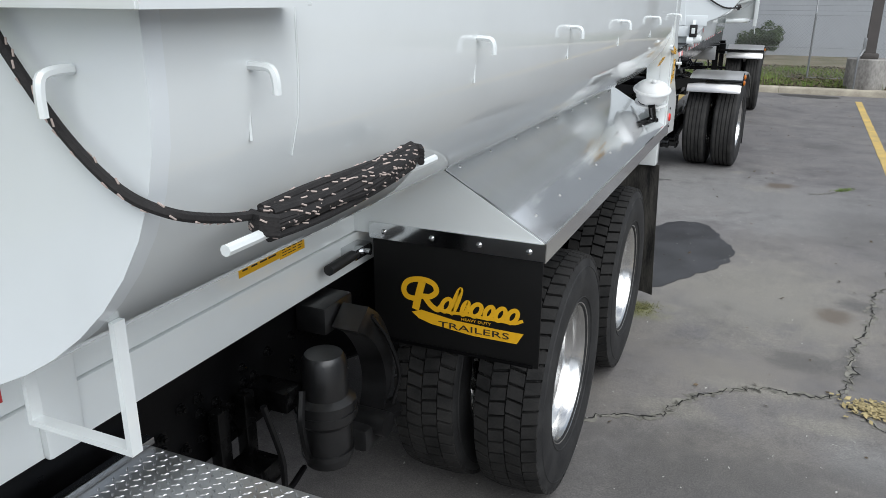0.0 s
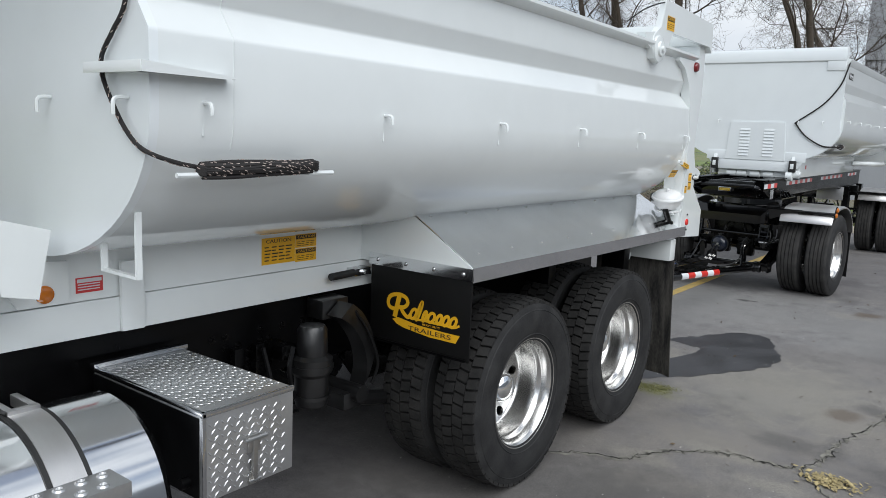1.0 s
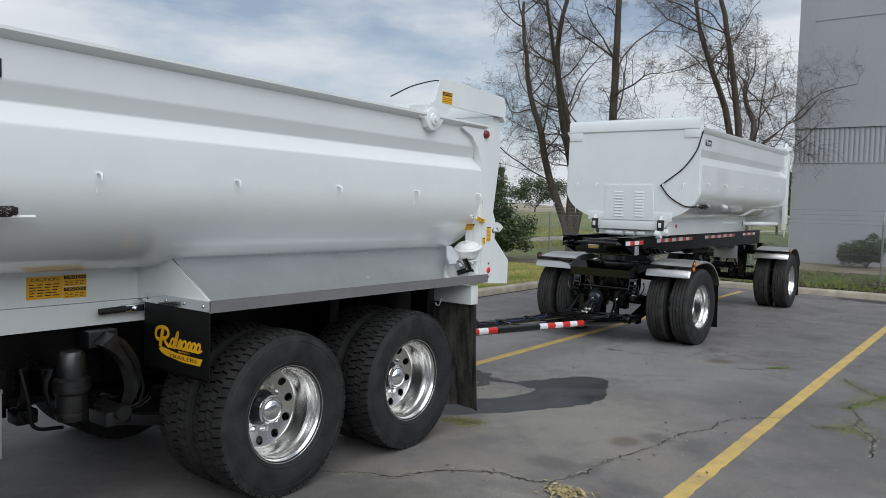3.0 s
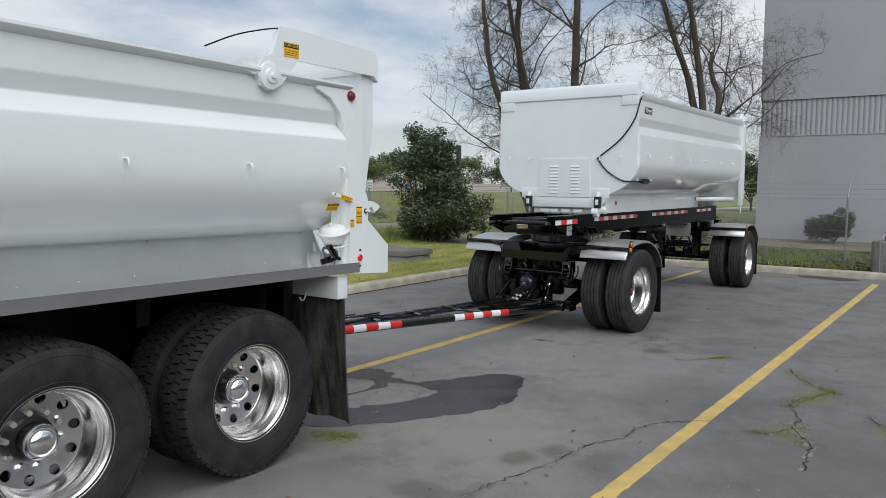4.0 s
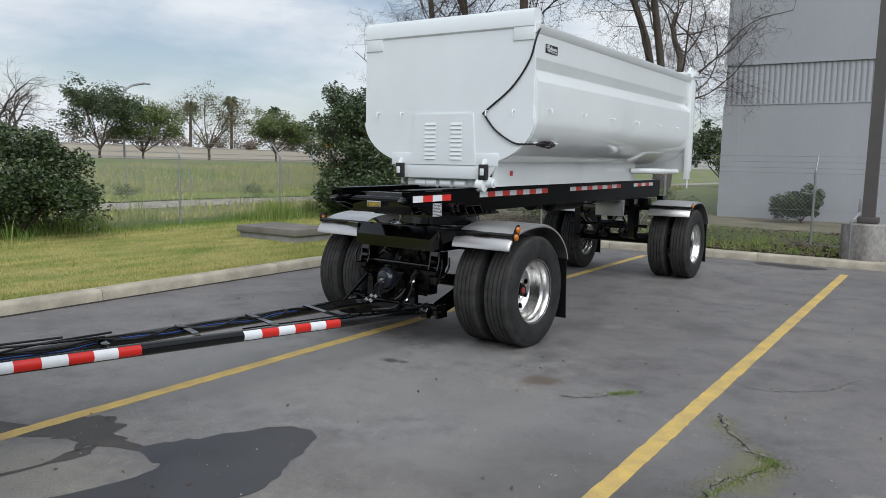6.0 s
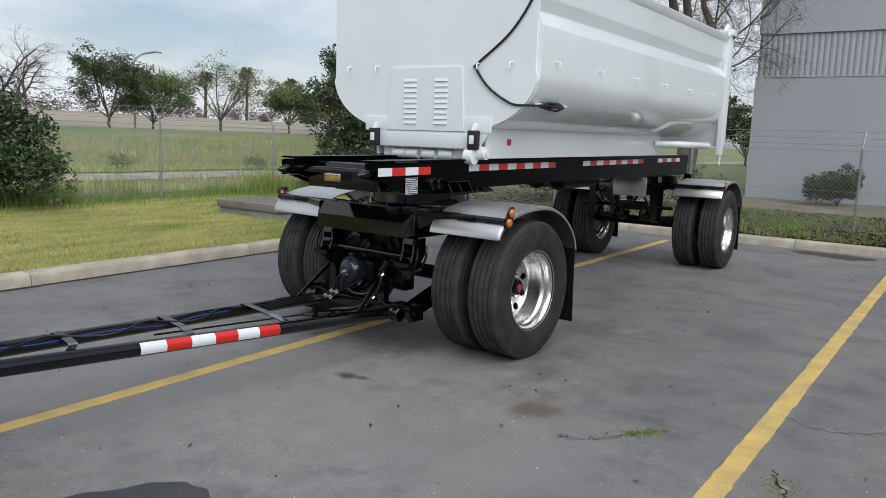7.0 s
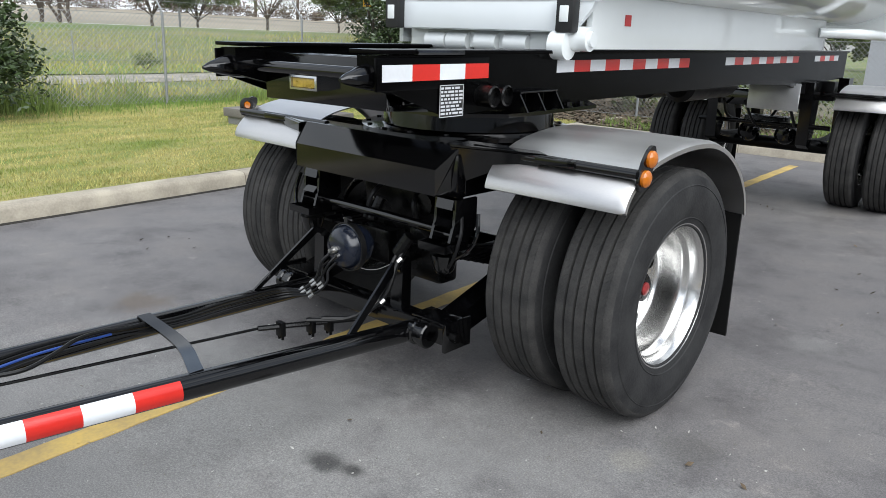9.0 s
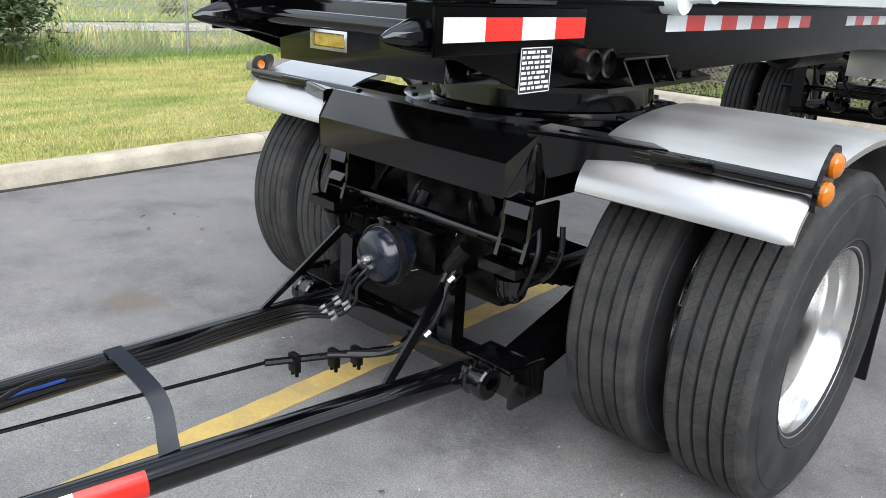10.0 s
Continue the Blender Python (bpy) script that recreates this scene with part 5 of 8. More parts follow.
bm = fresh()
prism(bm, [(-0.735, 0.765), (-0.62, 0.765), (-0.70, 0.64)], "y", 0.40, 0.415)
part("step_bracket", bm, STEEL, step)

# ---- rear corner: post, fin, tailgate and its high-lift arm
for s in (1, -1):
    o = TX + s * 1.23
    lo, hi = sorted((o - s * 0.06, o + s * 0.004))
    bm = fresh()
    arch = [(4.70, 2.47), (4.70, 2.45), (4.83, 2.40), (4.92, 2.31), (4.98, 2.18), (5.015, 2.00), (5.024, 1.85), (5.024, 1.17), (5.12, 1.17), (5.21, 1.50), (5.221, 1.56), (5.221, 1.69), (5.212, 1.72), (5.188, 1.765), (5.172, 1.81), (5.166, 1.86), (5.166, 2.47)]
    prism(bm, arch, "x", lo, hi)
    part("corner_post", bm, WHITE, body)
    bm = fresh()
    prism(bm, [(o - s * 0.13, 1.24), (o - s * 0.062, 1.24), (o - s * 0.062, 2.30), (o - s * 0.16, 2.30), (o - s * 0.15, 1.75)], "y", 4.985, 5.000)
    box(bm, *sorted((o - s * 0.062, o - s * 0.004)), 4.985, 5.022, 1.24, 2.02, 0.003)
    part("end_flange", bm, WHITE, body)
    bm = fresh()
    prism(bm, [(5.217, 1.555), (5.458, 1.354), (5.458, 1.140), (5.07, 1.165), (5.11, 1.20)], "x", lo + 0.03, hi - 0.004)
    part("side_fin", bm, WHITE, body)
    bm = fresh()
    prism(bm, [(4.20, 2.56), (4.17, 2.49), (4.21, 2.41), (4.29, 2.385), (4.37, 2.43), (4.52, 2.605), (5.27, 2.60), (5.315, 2.56), (5.315, 2.70), (5.285, 2.77), (4.50, 2.80), (4.36, 2.795), (4.34, 2.73), (4.30, 2.62)],
          "x", *sorted((o - s * 0.03, o + s * 0.015)))
    arm = part("lift_arm", bm, WHITE, truck)
    bm = fresh()
    lathe(bm, [(0.085, 0.0), (0.085, 0.012), (0.07, 0.016), (0.05, 0.016), (0.045, 0.03), (0.02, 0.032), (0.018, 0.045), (0.001, 0.046)] if s > 0 else
          [(0.085, 0.0), (0.085, -0.012), (0.001, -0.014)], (o + s * 0.014, 4.275, 2.475), "x", 24)
    part("pivot", bm, WHITE, arm)
    bm = fresh()
    prism(bm, [(4.06, 2.555), (4.10, 2.49), (4.16, 2.47), (4.22, 2.50), (4.22, 2.58)], "x", *sorted((o - s * 0.05, o + s * 0.01)))
    part("pivot_ear", bm, WHITE, arm)
bm = fresh()
pts = [(5.175, 2.60), (5.30, 2.60), (5.305, 2.24), (5.20, 1.62), (5.165, 1.62)]
prism(bm, pts, "x", TX - 1.20, TX + 1.205)
box(bm, TX - 1.20, TX + 1.20, 5.16, 5.305, 2.60, 2.765, 0.01)
part("tailgate", bm, WHITE, truck)
bm = fresh()
prism(bm, [(5.19, 1.69), (5.262, 1.689), (5.30, 1.680), (5.335, 1.664), (5.364, 1.645), (5.328, 1.620), (5.294, 1.600), (5.290, 1.622), (5.276, 1.640), (5.258, 1.644), (5.242, 1.634), (5.234, 1.610), (5.19, 1.60)], "x", -0.668, -0.640)
part("tailgate_hook", bm, WHITE, truck)
bm = fresh()
lathe(bm, [(0.036, 0), (0.036, 0.01), (0.028, 0.022), (0.001, 0.028)], (-0.636, 5.03, 2.43), "x", 20)
part("tail_lamp", bm, RED, truck, "round dark red marker lamp")
bm = fresh()
lathe(bm, [(0.026, 0), (0.026, 0.006), (0.02, 0.011), (0.001, 0.012)], (-0.637, 5.133, 1.276), "x", 20)
part("reflector", bm, RED_BRIGHT, truck, "round red reflector")
caution(truck, side_pose(-0.6240, 4.455, 2.66), 0.13, 0.09)
caution(truck, side_pose(-0.6350, 5.121, 1.620), 0.062, 0.060, heading=False)
caution(truck, side_pose(-0.6350, 5.121, 1.556), 0.062, 0.060, heading=False)
bm = fresh()
for z in (1.334, 1.218):
    cyl(bm, (-0.637, 5.133, z), (-0.629, 5.133, z), 0.008, 6)
part("bolt_head", bm, SATIN, truck)
bm = fresh()
lathe(bm, [(0.010, 0.0), (0.019, 0.0), (0.019, 0.005), (0.010, 0.005)], (-0.637, 5.194, 1.616), "x", 18, closed=True)
pin = part("pin_collar", bm, SATIN, truck)
bm = fresh()
cyl(bm, (-0.65, 5.194, 1.616), (-0.598, 5.198, 1.618), 0.010, 12)
part("gate_pin", bm, WHITE, pin)
caution(truck, side_pose(-0.6350, 5.048, 1.530), 0.040, 0.055, heading=False, lines=2)
caution(truck, side_pose(-0.686, 4.90, 1.648, 0) @ pose(0, 0, 0, 27, 0, 0), 0.118, 0.06)
bm = fresh()
La, Lb = Vector((-0.628, 4.854, 1.738)), Vector((-0.628, 5.045, 1.696))
dl = (Lb - La).normalized()
up = Vector((0, -dl.z, dl.y))
loft(bm, [[c + Vector((dx, 0, 0)) + up * dz for dx, dz in ((-0.008, -0.012), (0.008, -0.012), (0.008, 0.012), (-0.008, 0.012))] for c in (La, Lb)])
cyl(bm, La - Vector((0.009, 0, 0)), La + Vector((0.009, 0, 0)), 0.0145, 16)
lever = part("gate_lever", bm, WHITE, truck)
bm = fresh()
cyl(bm, La + dl * 0.002 + Vector((0.0085, 0, 0)), La + dl * 0.002 + Vector((0.0105, 0, 0)), 0.006, 12)
part("lever_hole", bm, INK, lever)
bm = fresh()
loft(bm, [[c + Vector((dx, 0, 0)) + up * dz for dx, dz in ((-0.0095, -0.0145), (0.0095, -0.0145), (0.0095, 0.0145), (-0.0095, 0.0145))] for c in (La + dl * 0.062, Lb - dl * 0.012)])
sleeve = part("lever_sleeve", bm, YELLOW, lever, "yellow warning sleeve with black print")
bm = fresh()
for q, w in ((0.072, 0.022), (0.099, 0.016), (0.120, 0.030), (0.155, 0.014)):
    for dz in (-0.006, 0.004):
        a_ = La + dl * q + up * dz + Vector((0.0096, 0, 0))
        loft(bm, [[c + up * h + Vector((g, 0, 0)) for g, h in ((0, 0), (0.0008, 0), (0.0008, 0.0035), (0, 0.0035))] for c in (a_, a_ + dl * w)])
part("print", bm, INK, sleeve)
bm = fresh()
tube(bm, [(-0.64, 4.41, 2.795), (-0.64, 4.24, 2.755), (-0.64, 4.02, 2.685), (-0.64, 3.80, 2.585)], 0.005, 6, 4)
part("tarp_wire", bm, GRIME, truck, "thin wire running forward from the lift arm")
# white canister with a lid, on a black valve bracket
PM = pose(-0.735, 4.962, 1.462, 15, 5, 0)
bm = fresh()
lathe(bm, [(0.001, -0.085), (0.045, -0.083), (0.078, -0.070), (0.096, -0.040), (0.103, -0.004), (0.001, -0.002)], (0, 0, 0), "z", 32)
pot = part("air_chamber", bm, PLASTIC_WHITE, truck, "white round brake chamber with a lipped lid", at=PM)
bm = fresh()
lathe(bm, [(0.100, -0.004), (0.116, -0.002), (0.119, 0.006), (0.116, 0.014), (0.106, 0.016), (0.100, 0.030), (0.080, 0.048), (0.050, 0.058), (0.001, 0.062)], (0, 0, 0), "z", 36)
lathe(bm, [(0.016, 0.050), (0.015, 0.076), (0.010, 0.082), (0.001, 0.083)], (0.01, -0.028, 0), "z", 12)
lathe(bm, [(0.013, 0.040), (0.012, 0.064), (0.001, 0.068)], (0.03, 0.062, 0), "z", 12)
part("lid", bm, PLASTIC_WHITE, pot, at=PM)
bm = fresh()
lathe(bm, [(0.085, -0.098), (0.104, -0.095), (0.104, -0.088), (0.085, -0.086)], (0, 0.03, 0), "z", 28, closed=True)
cyl(bm, (0.02, 0.06, -0.13), (0.02, 0.06, -0.09), 0.016, 8)
part("mounting_ring", bm, PLASTIC_WHITE, pot, at=PM)
bm = fresh()
sheet(bm, [(-0.70, 4.955, 1.390), (-0.70, 5.005, 1.380), (-0.70, 5.020, 1.260), (-0.70, 4.985, 1.260)], 0.006)
box(bm, -0.735, -0.675, 4.945, 4.995, 1.335, 1.365, 0.005)
part("bracket", bm, WHITE, pot)
bm = fresh()
cyl(bm, (-0.72, 4.895, 1.375), (-0.71, 4.965, 1.275), 0.022, 14)
cyl(bm, (-0.71, 4.965, 1.275), (-0.708, 4.985, 1.248), 0.030, 14)
part("valve", bm, GRIME, pot)

# rear mud flap and its white hanger, light box
bm = fresh()
box(bm, -1.32, -0.665, 4.93, 5.035, 0.985, 1.15, 0.01)
part("flap_hanger", bm, WHITE, truck)
bm = fresh()
rows_ = []
for i in range(13):
    z = 0.985 - 0.915 * i / 12
    rows_.append([(-1.29 + (0.645 + 0.030 * i / 12) * j / 8, 4.985 + (0.030 * math.sin(j * 1.3 + 0.5) + 0.012 * math.sin(j * 2.9)) * (0.3 + 0.7 * i / 12) + 0.05 * (i / 12) ** 2, z) for j in range(9)])
loft(bm, [r + [(x, y + 0.012, z) for x, y, z in r[::-1]] for r in rows_])
part("mud_flap", bm, DIRTY_FLAP, truck, "worn dusty rear mud flap")
bm = fresh()
rows_ = [[(TX * 2 - x, y, z) for x, y, z in [(-1.29, 4.985, zz), (-0.69, 4.985, zz), (-0.69, 4.997, zz), (-1.29, 4.997, zz)]] for zz in (0.985, 0.12)]
loft(bm, rows_)
part("mud_flap", bm, DIRTY_FLAP, truck)
bm = fresh()
box(bm, TX - 0.16, TX + 0.16, 5.06, 5.58, 0.52, 0.72, 0.01)
box(bm, TX - 0.15, TX + 0.15, 5.55, 5.75, 0.42, 0.62, 0.02)
cyl(bm, (TX, 5.68, 0.60), (TX, 5.68, 0.72), 0.05)
part("hitch", bm, CHASSIS, truck)
for y in (3.50, 4.63):
    bm = fresh()
    box(bm, -1.08, -0.90, y, y + 0.09, 0.84 if y > 4 else 0.96, 1.20, 0.006)
    box(bm, -1.37, -0.70, y, y + 0.08, 1.20, 1.235, 0.004)
    part("deck_brace", bm, CHASSIS, truck)

bm = fresh()
tube(bm, [(-0.98, 4.925, 1.02), (-0.98, 4.918, 0.985), (-0.99, 4.91, 0.955), (-1.01, 4.905, 0.955), (-1.02, 4.90, 0.975)], 0.006, 6, 4)
part("chain_hook", bm, WHITE, truck)
# supply lines from the hitch to the drawbar
for pts, r in (([(TX + 0.10, 5.13, 0.80), (TX - 0.02, 5.45, 0.66), (TX - 0.02, 5.90, 0.58), (TX + 0.08, 6.3, 0.555), (TX + 0.10, 6.7, 0.53)], 0.008),
               ([(TX + 0.20, 5.13, 0.76), (TX + 0.22, 5.50, 0.60), (TX + 0.14, 5.9, 0.56), (TX + 0.05, 6.25, 0.55), (TX + 0.02, 6.8, 0.53)], 0.008),
               ([(TX - 0.15, 5.13, 0.72), (TX - 0.20, 5.60, 0.60), (TX - 0.12, 6.0, 0.56), (TX - 0.05, 6.5, 0.54)], 0.008),
               ([(TX - 0.25, 5.14, 0.80), (TX - 0.10, 5.17, 0.73), (TX + 0.15, 5.17, 0.75), (TX + 0.3, 5.14, 0.84)], 0.010)):
    bm = fresh()
    tube(bm, pts, r, 7)
    part("supply_line", bm, HOSE, truck)
# running gear along the middle: shafts, gearbox and the tank on the other side, added to block light under the truck
bm = fresh()
cyl(bm, (TX, -0.6, 0.62), (TX, 2.75, 0.55), 0.06, 14)
cyl(bm, (TX, 3.1, 0.54), (TX, 4.0, 0.54), 0.06, 14)
part("added_drive_shaft", bm, GRIME, truck)
bm = fresh()
loft(bm, [[(TX + a * w, y, 0.62 + b * w * 1.05) for a, b in ((-1, -1), (1, -1), (1, 0.7), (0.6, 1), (-0.6, 1), (-1, 0.7))] for y, w in ((-2.5, 0.30), (-1.6, 0.32), (-1.5, 0.24), (-0.6, 0.16))])
part("added_gearbox", bm, GRIME, truck)
bm = fresh()
lathe(bm, [(0.001, 0.0), (0.29, 0.0), (0.325, -0.012), (0.345, -0.04), (0.345, -2.2), (0.30, -2.24), (0.001, -2.24)], (2 * TX - FX, FY, FZ), "y", 40)
part("fuel_tank", bm, CHROME, truck, smooth=35)

# ---- coiled tarp rope hanging on the truck's pins
rope = thing("rope", (-0.60, 1.0, 1.70), "black braided rope with pale flecks hung in a coil", "rope")


def rope_strand(bm, bmf, pts, r, steps=8, fleck=0.05):
    tube(bm, pts, r, 7, steps)
    ps = smooth_path(pts, steps)
    d = 0.0
    for a, b in zip(ps, ps[1:]):
        d += (b - a).length
        if d > fleck:
            d = random.uniform(-0.008, 0.004)
            ang = random.uniform(0, 6.28)
            u, v = frame_of(b - a)
            o = (u * math.cos(ang) + v * math.sin(ang)) * r * 0.98
            tw = (b - a).normalized()
            cyl(bmf, a + o - tw * 0.004, a + o + tw * 0.005 + (v * math.cos(ang) - u * math.sin(ang)) * 0.004, 0.0014, 5)


random.seed(11)
bm, bmf = fresh(), fresh()
for i in range(17):
    a = 2 * math.pi * i / 17
    q = 0.011 + 0.0055 * (i % 3)
    oz = q * math.sin(a)
    ox = 0.016 + 0.016 * (0.8 + math.cos(a))
    e = [random.uniform(-0.010, 0.010) for _ in range(5)]
    sag = -0.012
    rope_strand(bm, bmf, [(-0.628 + ox * 0.7, 0.785 + e[0], 1.722 + oz), (-0.628 + ox, 0.89, 1.725 + oz * 1.05 + e[1] * 0.6), (-0.625 + ox * 1.1, 1.01, 1.728 + oz * 1.1 + e[4] * 0.6), (-0.628 + ox, 1.13, 1.731 + oz * 1.05 + e[2] * 0.6), (-0.628 + ox * 0.7, 1.240 + e[3], 1.733 + oz * 0.9)], 0.0066, 22, 0.009)
for y, zz in ((0.79, 1.720), (1.235, 1.732)):
    for i in range(4):
        z = zz - 0.010 + 0.0065 * i
        rope_strand(bm, bmf, [(-0.588, y, z), (-0.602, y + (0.016 if y > 1 else -0.016), z + 0.005), (-0.63, y, z + 0.003)], 0.0068, 4, 0.02)
tagged(part("coil", bm, ROPE, rope), kind="stuff")
tagged(part("coil_fleck", bmf, ROPE_FLECK, rope), kind="stuff")
bm, bmf = fresh(), fresh()
rope_strand(bm, bmf, [(-0.622, 0.80, 1.730), (-0.624, 0.72, 1.745), (-0.636, 0.648, 1.768), (-0.689, 0.628, 1.795), (-0.757, 0.625, 1.85), (-0.816, 0.622, 1.925), (-0.858, 0.622, 1.99), (-0.862, 0.622, 2.05), (-0.80, 0.624, 2.12), (-0.742, 0.628, 2.19), (-0.69, 0.618, 2.32), (-0.652, 0.606, 2.45), (-0.622, 0.606, 2.56), (-0.64, 0.68, 2.64), (-0.66, 0.74, 2.66)], 0.0070, 20, 0.008)
part("hanging_end", bm, ROPE, rope)
tagged(part("rope_fleck", bmf, ROPE_FLECK, rope), kind="stuff")

# ---- the drawbar trailer ----
QX = -1.605
trailer = thing("dump_trailer", (QX, 10.3, 0), "white tipper drawbar trailer with glossy black frame", "trailer")
trailer.matrix_basis = trailer.matrix_basis @ pose(0, 0, 0, 0.5, 0, 0)
qhalf = tub_outline(1.06, 2.985, 2.735, 2.63, 2.515, 2.17, 0.66, 0.46)
QY0, QY1 = 10.46, 15.70
tbody = part("dump_body", tub(qhalf, QX, QY0 + 0.02, QY1), WHITE, trailer, "glossy white half-round trailer tipper body", smooth=24)

bm = fresh()
front = [(1.02, 3.07), (1.03, 2.735), (1.03, 2.3), (1.03, 2.17)]
front += [(x - 0.01, z) for x, z in qhalf[-14:] if x > 0.66] + [(0.645, 1.735), (0.61, 1.66), (0.52, 1.555)]
pts = [Vector((QX + x, QY0 - 0.012, z)) for x, z in front] + [Vector((QX - x, QY0 - 0.012, z)) for x, z in front[::-1]]
loft(bm, [pts, [p + Vector((0, 0.03, 0)) for p in pts]])
fw = part("front_wall", bm, WHITE_WALL, trailer, smooth=40)
bm = fresh()
prof = [(QY0 - 0.03, 3.03), (QY0 - 0.035, 3.15), (QY0 - 0.01, 3.19), (QY0 + 0.05, 3.205), (QY0 + 0.12, 3.18), (QY0 + 0.12, 3.0), (QY0, 3.0)]
prism(bm, prof, "x", QX - 1.02, QX + 1.02)
part("header_lip", bm, WHITE_WALL, fw)
bm = fresh()
for e in ((-1.02, -0.80, 0.024, 2.90, 3.03), (0.80, 1.02, 0.024, 2.90, 3.03), (-0.52, 0.52, 0.020, 1.56, 1.69), (-0.66, -0.36, 0.018, 1.692, 1.82), (0.36, 0.66, 0.018, 1.692, 1.82)):
    bm = fresh()
    box(bm, QX + e[0], QX + e[1], QY0 - e[2], QY0 - 0.010, e[3], e[4], 0.003)
    part("stiffener", bm, WHITE_WALL, fw)
bm = fresh()
prism(bm, [(QX - 0.40, 1.70), (QX + 0.40, 1.70), (QX + 0.36, 2.22), (QX - 0.36, 2.22)], "y", QY0 - 0.026, QY0 - 0.01)
panel = part("access_panel", bm, WHITE_WALL, fw, "white louvred access panel")
SLAT = simple_mesh(lambda bm: loft(bm, [[(x, -0.009, -0.012), (x, -0.002, 0.011), (x, 0.003, 0.012), (x, 0.003, -0.014)] for x in (-0.066, 0.066)]), WHITE_WALL)
for dx in (-0.155, 0.165):
    for i in range(9):
        placed("slat", SLAT, panel, pose(QX + dx, QY0 - 0.027, 1.765 + 0.044 * i))
for s in (1, -1):
    o = QX + s * 1.03
    bm = fresh()
    prism(bm, [(o - s * 0.08, 2.965), (o + s * 0.003, 2.965), (o + s * 0.042, 3.025), (o + s * 0.042, 3.045), (o - s * 0.08, 3.055)], "y", QY0, QY1 + 0.02)
    part("top_rail", bm, WHITE, tbody)
    bm = fresh()
    lo, hi = sorted((o - s * 0.03, o + s * 0.036))
    box(bm, lo, hi, QY1 - 0.03, QY1 + 0.13, 1.50, 3.10, 0.008)
    part("corner_post", bm, WHITE, tbody)
    bm = fresh()
    box(bm, *sorted((QX + s * 0.555, QX + s * 0.585)), QY0 + 0.05, 14.65, 1.485, 1.76, 0.003)
    part("body_sill", bm, WHITE, trailer)
bm = fresh()
box(bm, QX - 1.07, QX + 1.07, QY1 + 0.06, QY1 + 0.16, 1.62, 3.0, 0.01)
box(bm, QX - 1.10, QX + 1.10, QY1 + 0.0, QY1 + 0.2, 3.06, 3.14, 0.01)
part("tailgate", bm, WHITE, trailer)
bm = fresh()
prism(bm, [(15.72, 3.06), (15.75, 3.16), (15.68, 3.2), (15.58, 3.10)], "x", -0.60, -0.56)
part("gate_hinge", bm, WHITE, trailer)
bm = fresh()
box(bm, -0.58, -0.55, 15.68, 15.78, 1.50, 1.95, 0.004)
prism(bm, [(15.68, 1.95), (15.83, 1.90), (15.80, 1.84), (15.70, 1.86)], "x", -0.59, -0.56)
box(bm, -0.565, -0.555, 15.72, 15.78, 1.36, 1.52, 0.002)
part("gate_latch", bm, WHITE, trailer)
bm = fresh()
tube(bm, [(-1.02, 14.45, 1.63), (-0.90, 14.55, 1.63), (-0.76, 14.70, 1.63), (-0.70, 15.0, 1.625), (-0.68, 15.55, 1.62)], 0.042, 12)
part("vent_pipe", bm, WHITE, trailer, "thick white pipe under the body")

for i in range(6):
    placed("rope_hook", HOOK, tbody, pose(QX + 1.059, 10.72 + 0.85 * i, 2.26))
for x in (-2.45, -2.13, -1.08, -0.78):
    placed("rope_hook", HOOK2, tbody, pose(x, QY0 - 0.012, 2.24))
nameplate(trailer, side_pose(QX + 1.0315, 10.80, 2.845), 0.27, 0.085, (INK, SILVER), label="black maker's plate with silver emblem")
for x in (QX - 0.53, QX + 0.51):
    bm = fresh()
    box(bm, x - 0.045, x + 0.045, QY0 - 0.075, QY0 - 0.015, 1.555, 1.71, 0.012)
    bb = part("bump_stop", bm, BUMPER, trailer, "black rubber bump stop")
    bm = fresh()
    box(bm, x - 0.022, x + 0.022, QY0 - 0.082, QY0 - 0.074, 1.60, 1.67, 0.004)
    part("bump_plate", bm, WHITE, bb)
    bm = fresh()
    prism(bm, [(QY0 - 0.01, 1.72), (QY0 - 0.06, 1.70), (QY0 - 0.01, 1.78)], "x", x - 0.02, x + 0.02)
    part("bump_lug", bm, WHITE, bb)
bm = fresh()
cyl(bm, (QX + 0.46, QY0 + 0.02, 1.53), (QX + 0.60, QY0 + 0.02, 1.53), 0.055, 18)
cyl(bm, (QX + 0.44, QY0 - 0.03, 1.50), (QX + 0.52, QY0 - 0.03, 1.50), 0.065, 18)
cyl(bm, (QX + 0.60, QY0 + 0.02, 1.53), (QX + 0.615, QY0 + 0.02, 1.53), 0.035, 12)
for dx in (-0.3, -0.16, 0.02, 0.2):
    cyl(bm, (QX + dx - 0.07, QY0 + 0.05, 1.50), (QX + dx + 0.06, QY0 + 0.05, 1.50), 0.045, 14)
box(bm, QX - 0.5, QX + 0.5, QY0 + 0.05, QY0 + 0.12, 1.47, 1.56, 0.01)
part("roller_set", bm, WHITE, trailer)
bm = fresh()
box(bm, -0.032, 0.032, -0.026, 0.026, 0, 0.002)
part("serial_label", bm, DECAL_RED, trailer, "small red label", at=side_pose(QX + 0.5865, 10.86, 1.62))

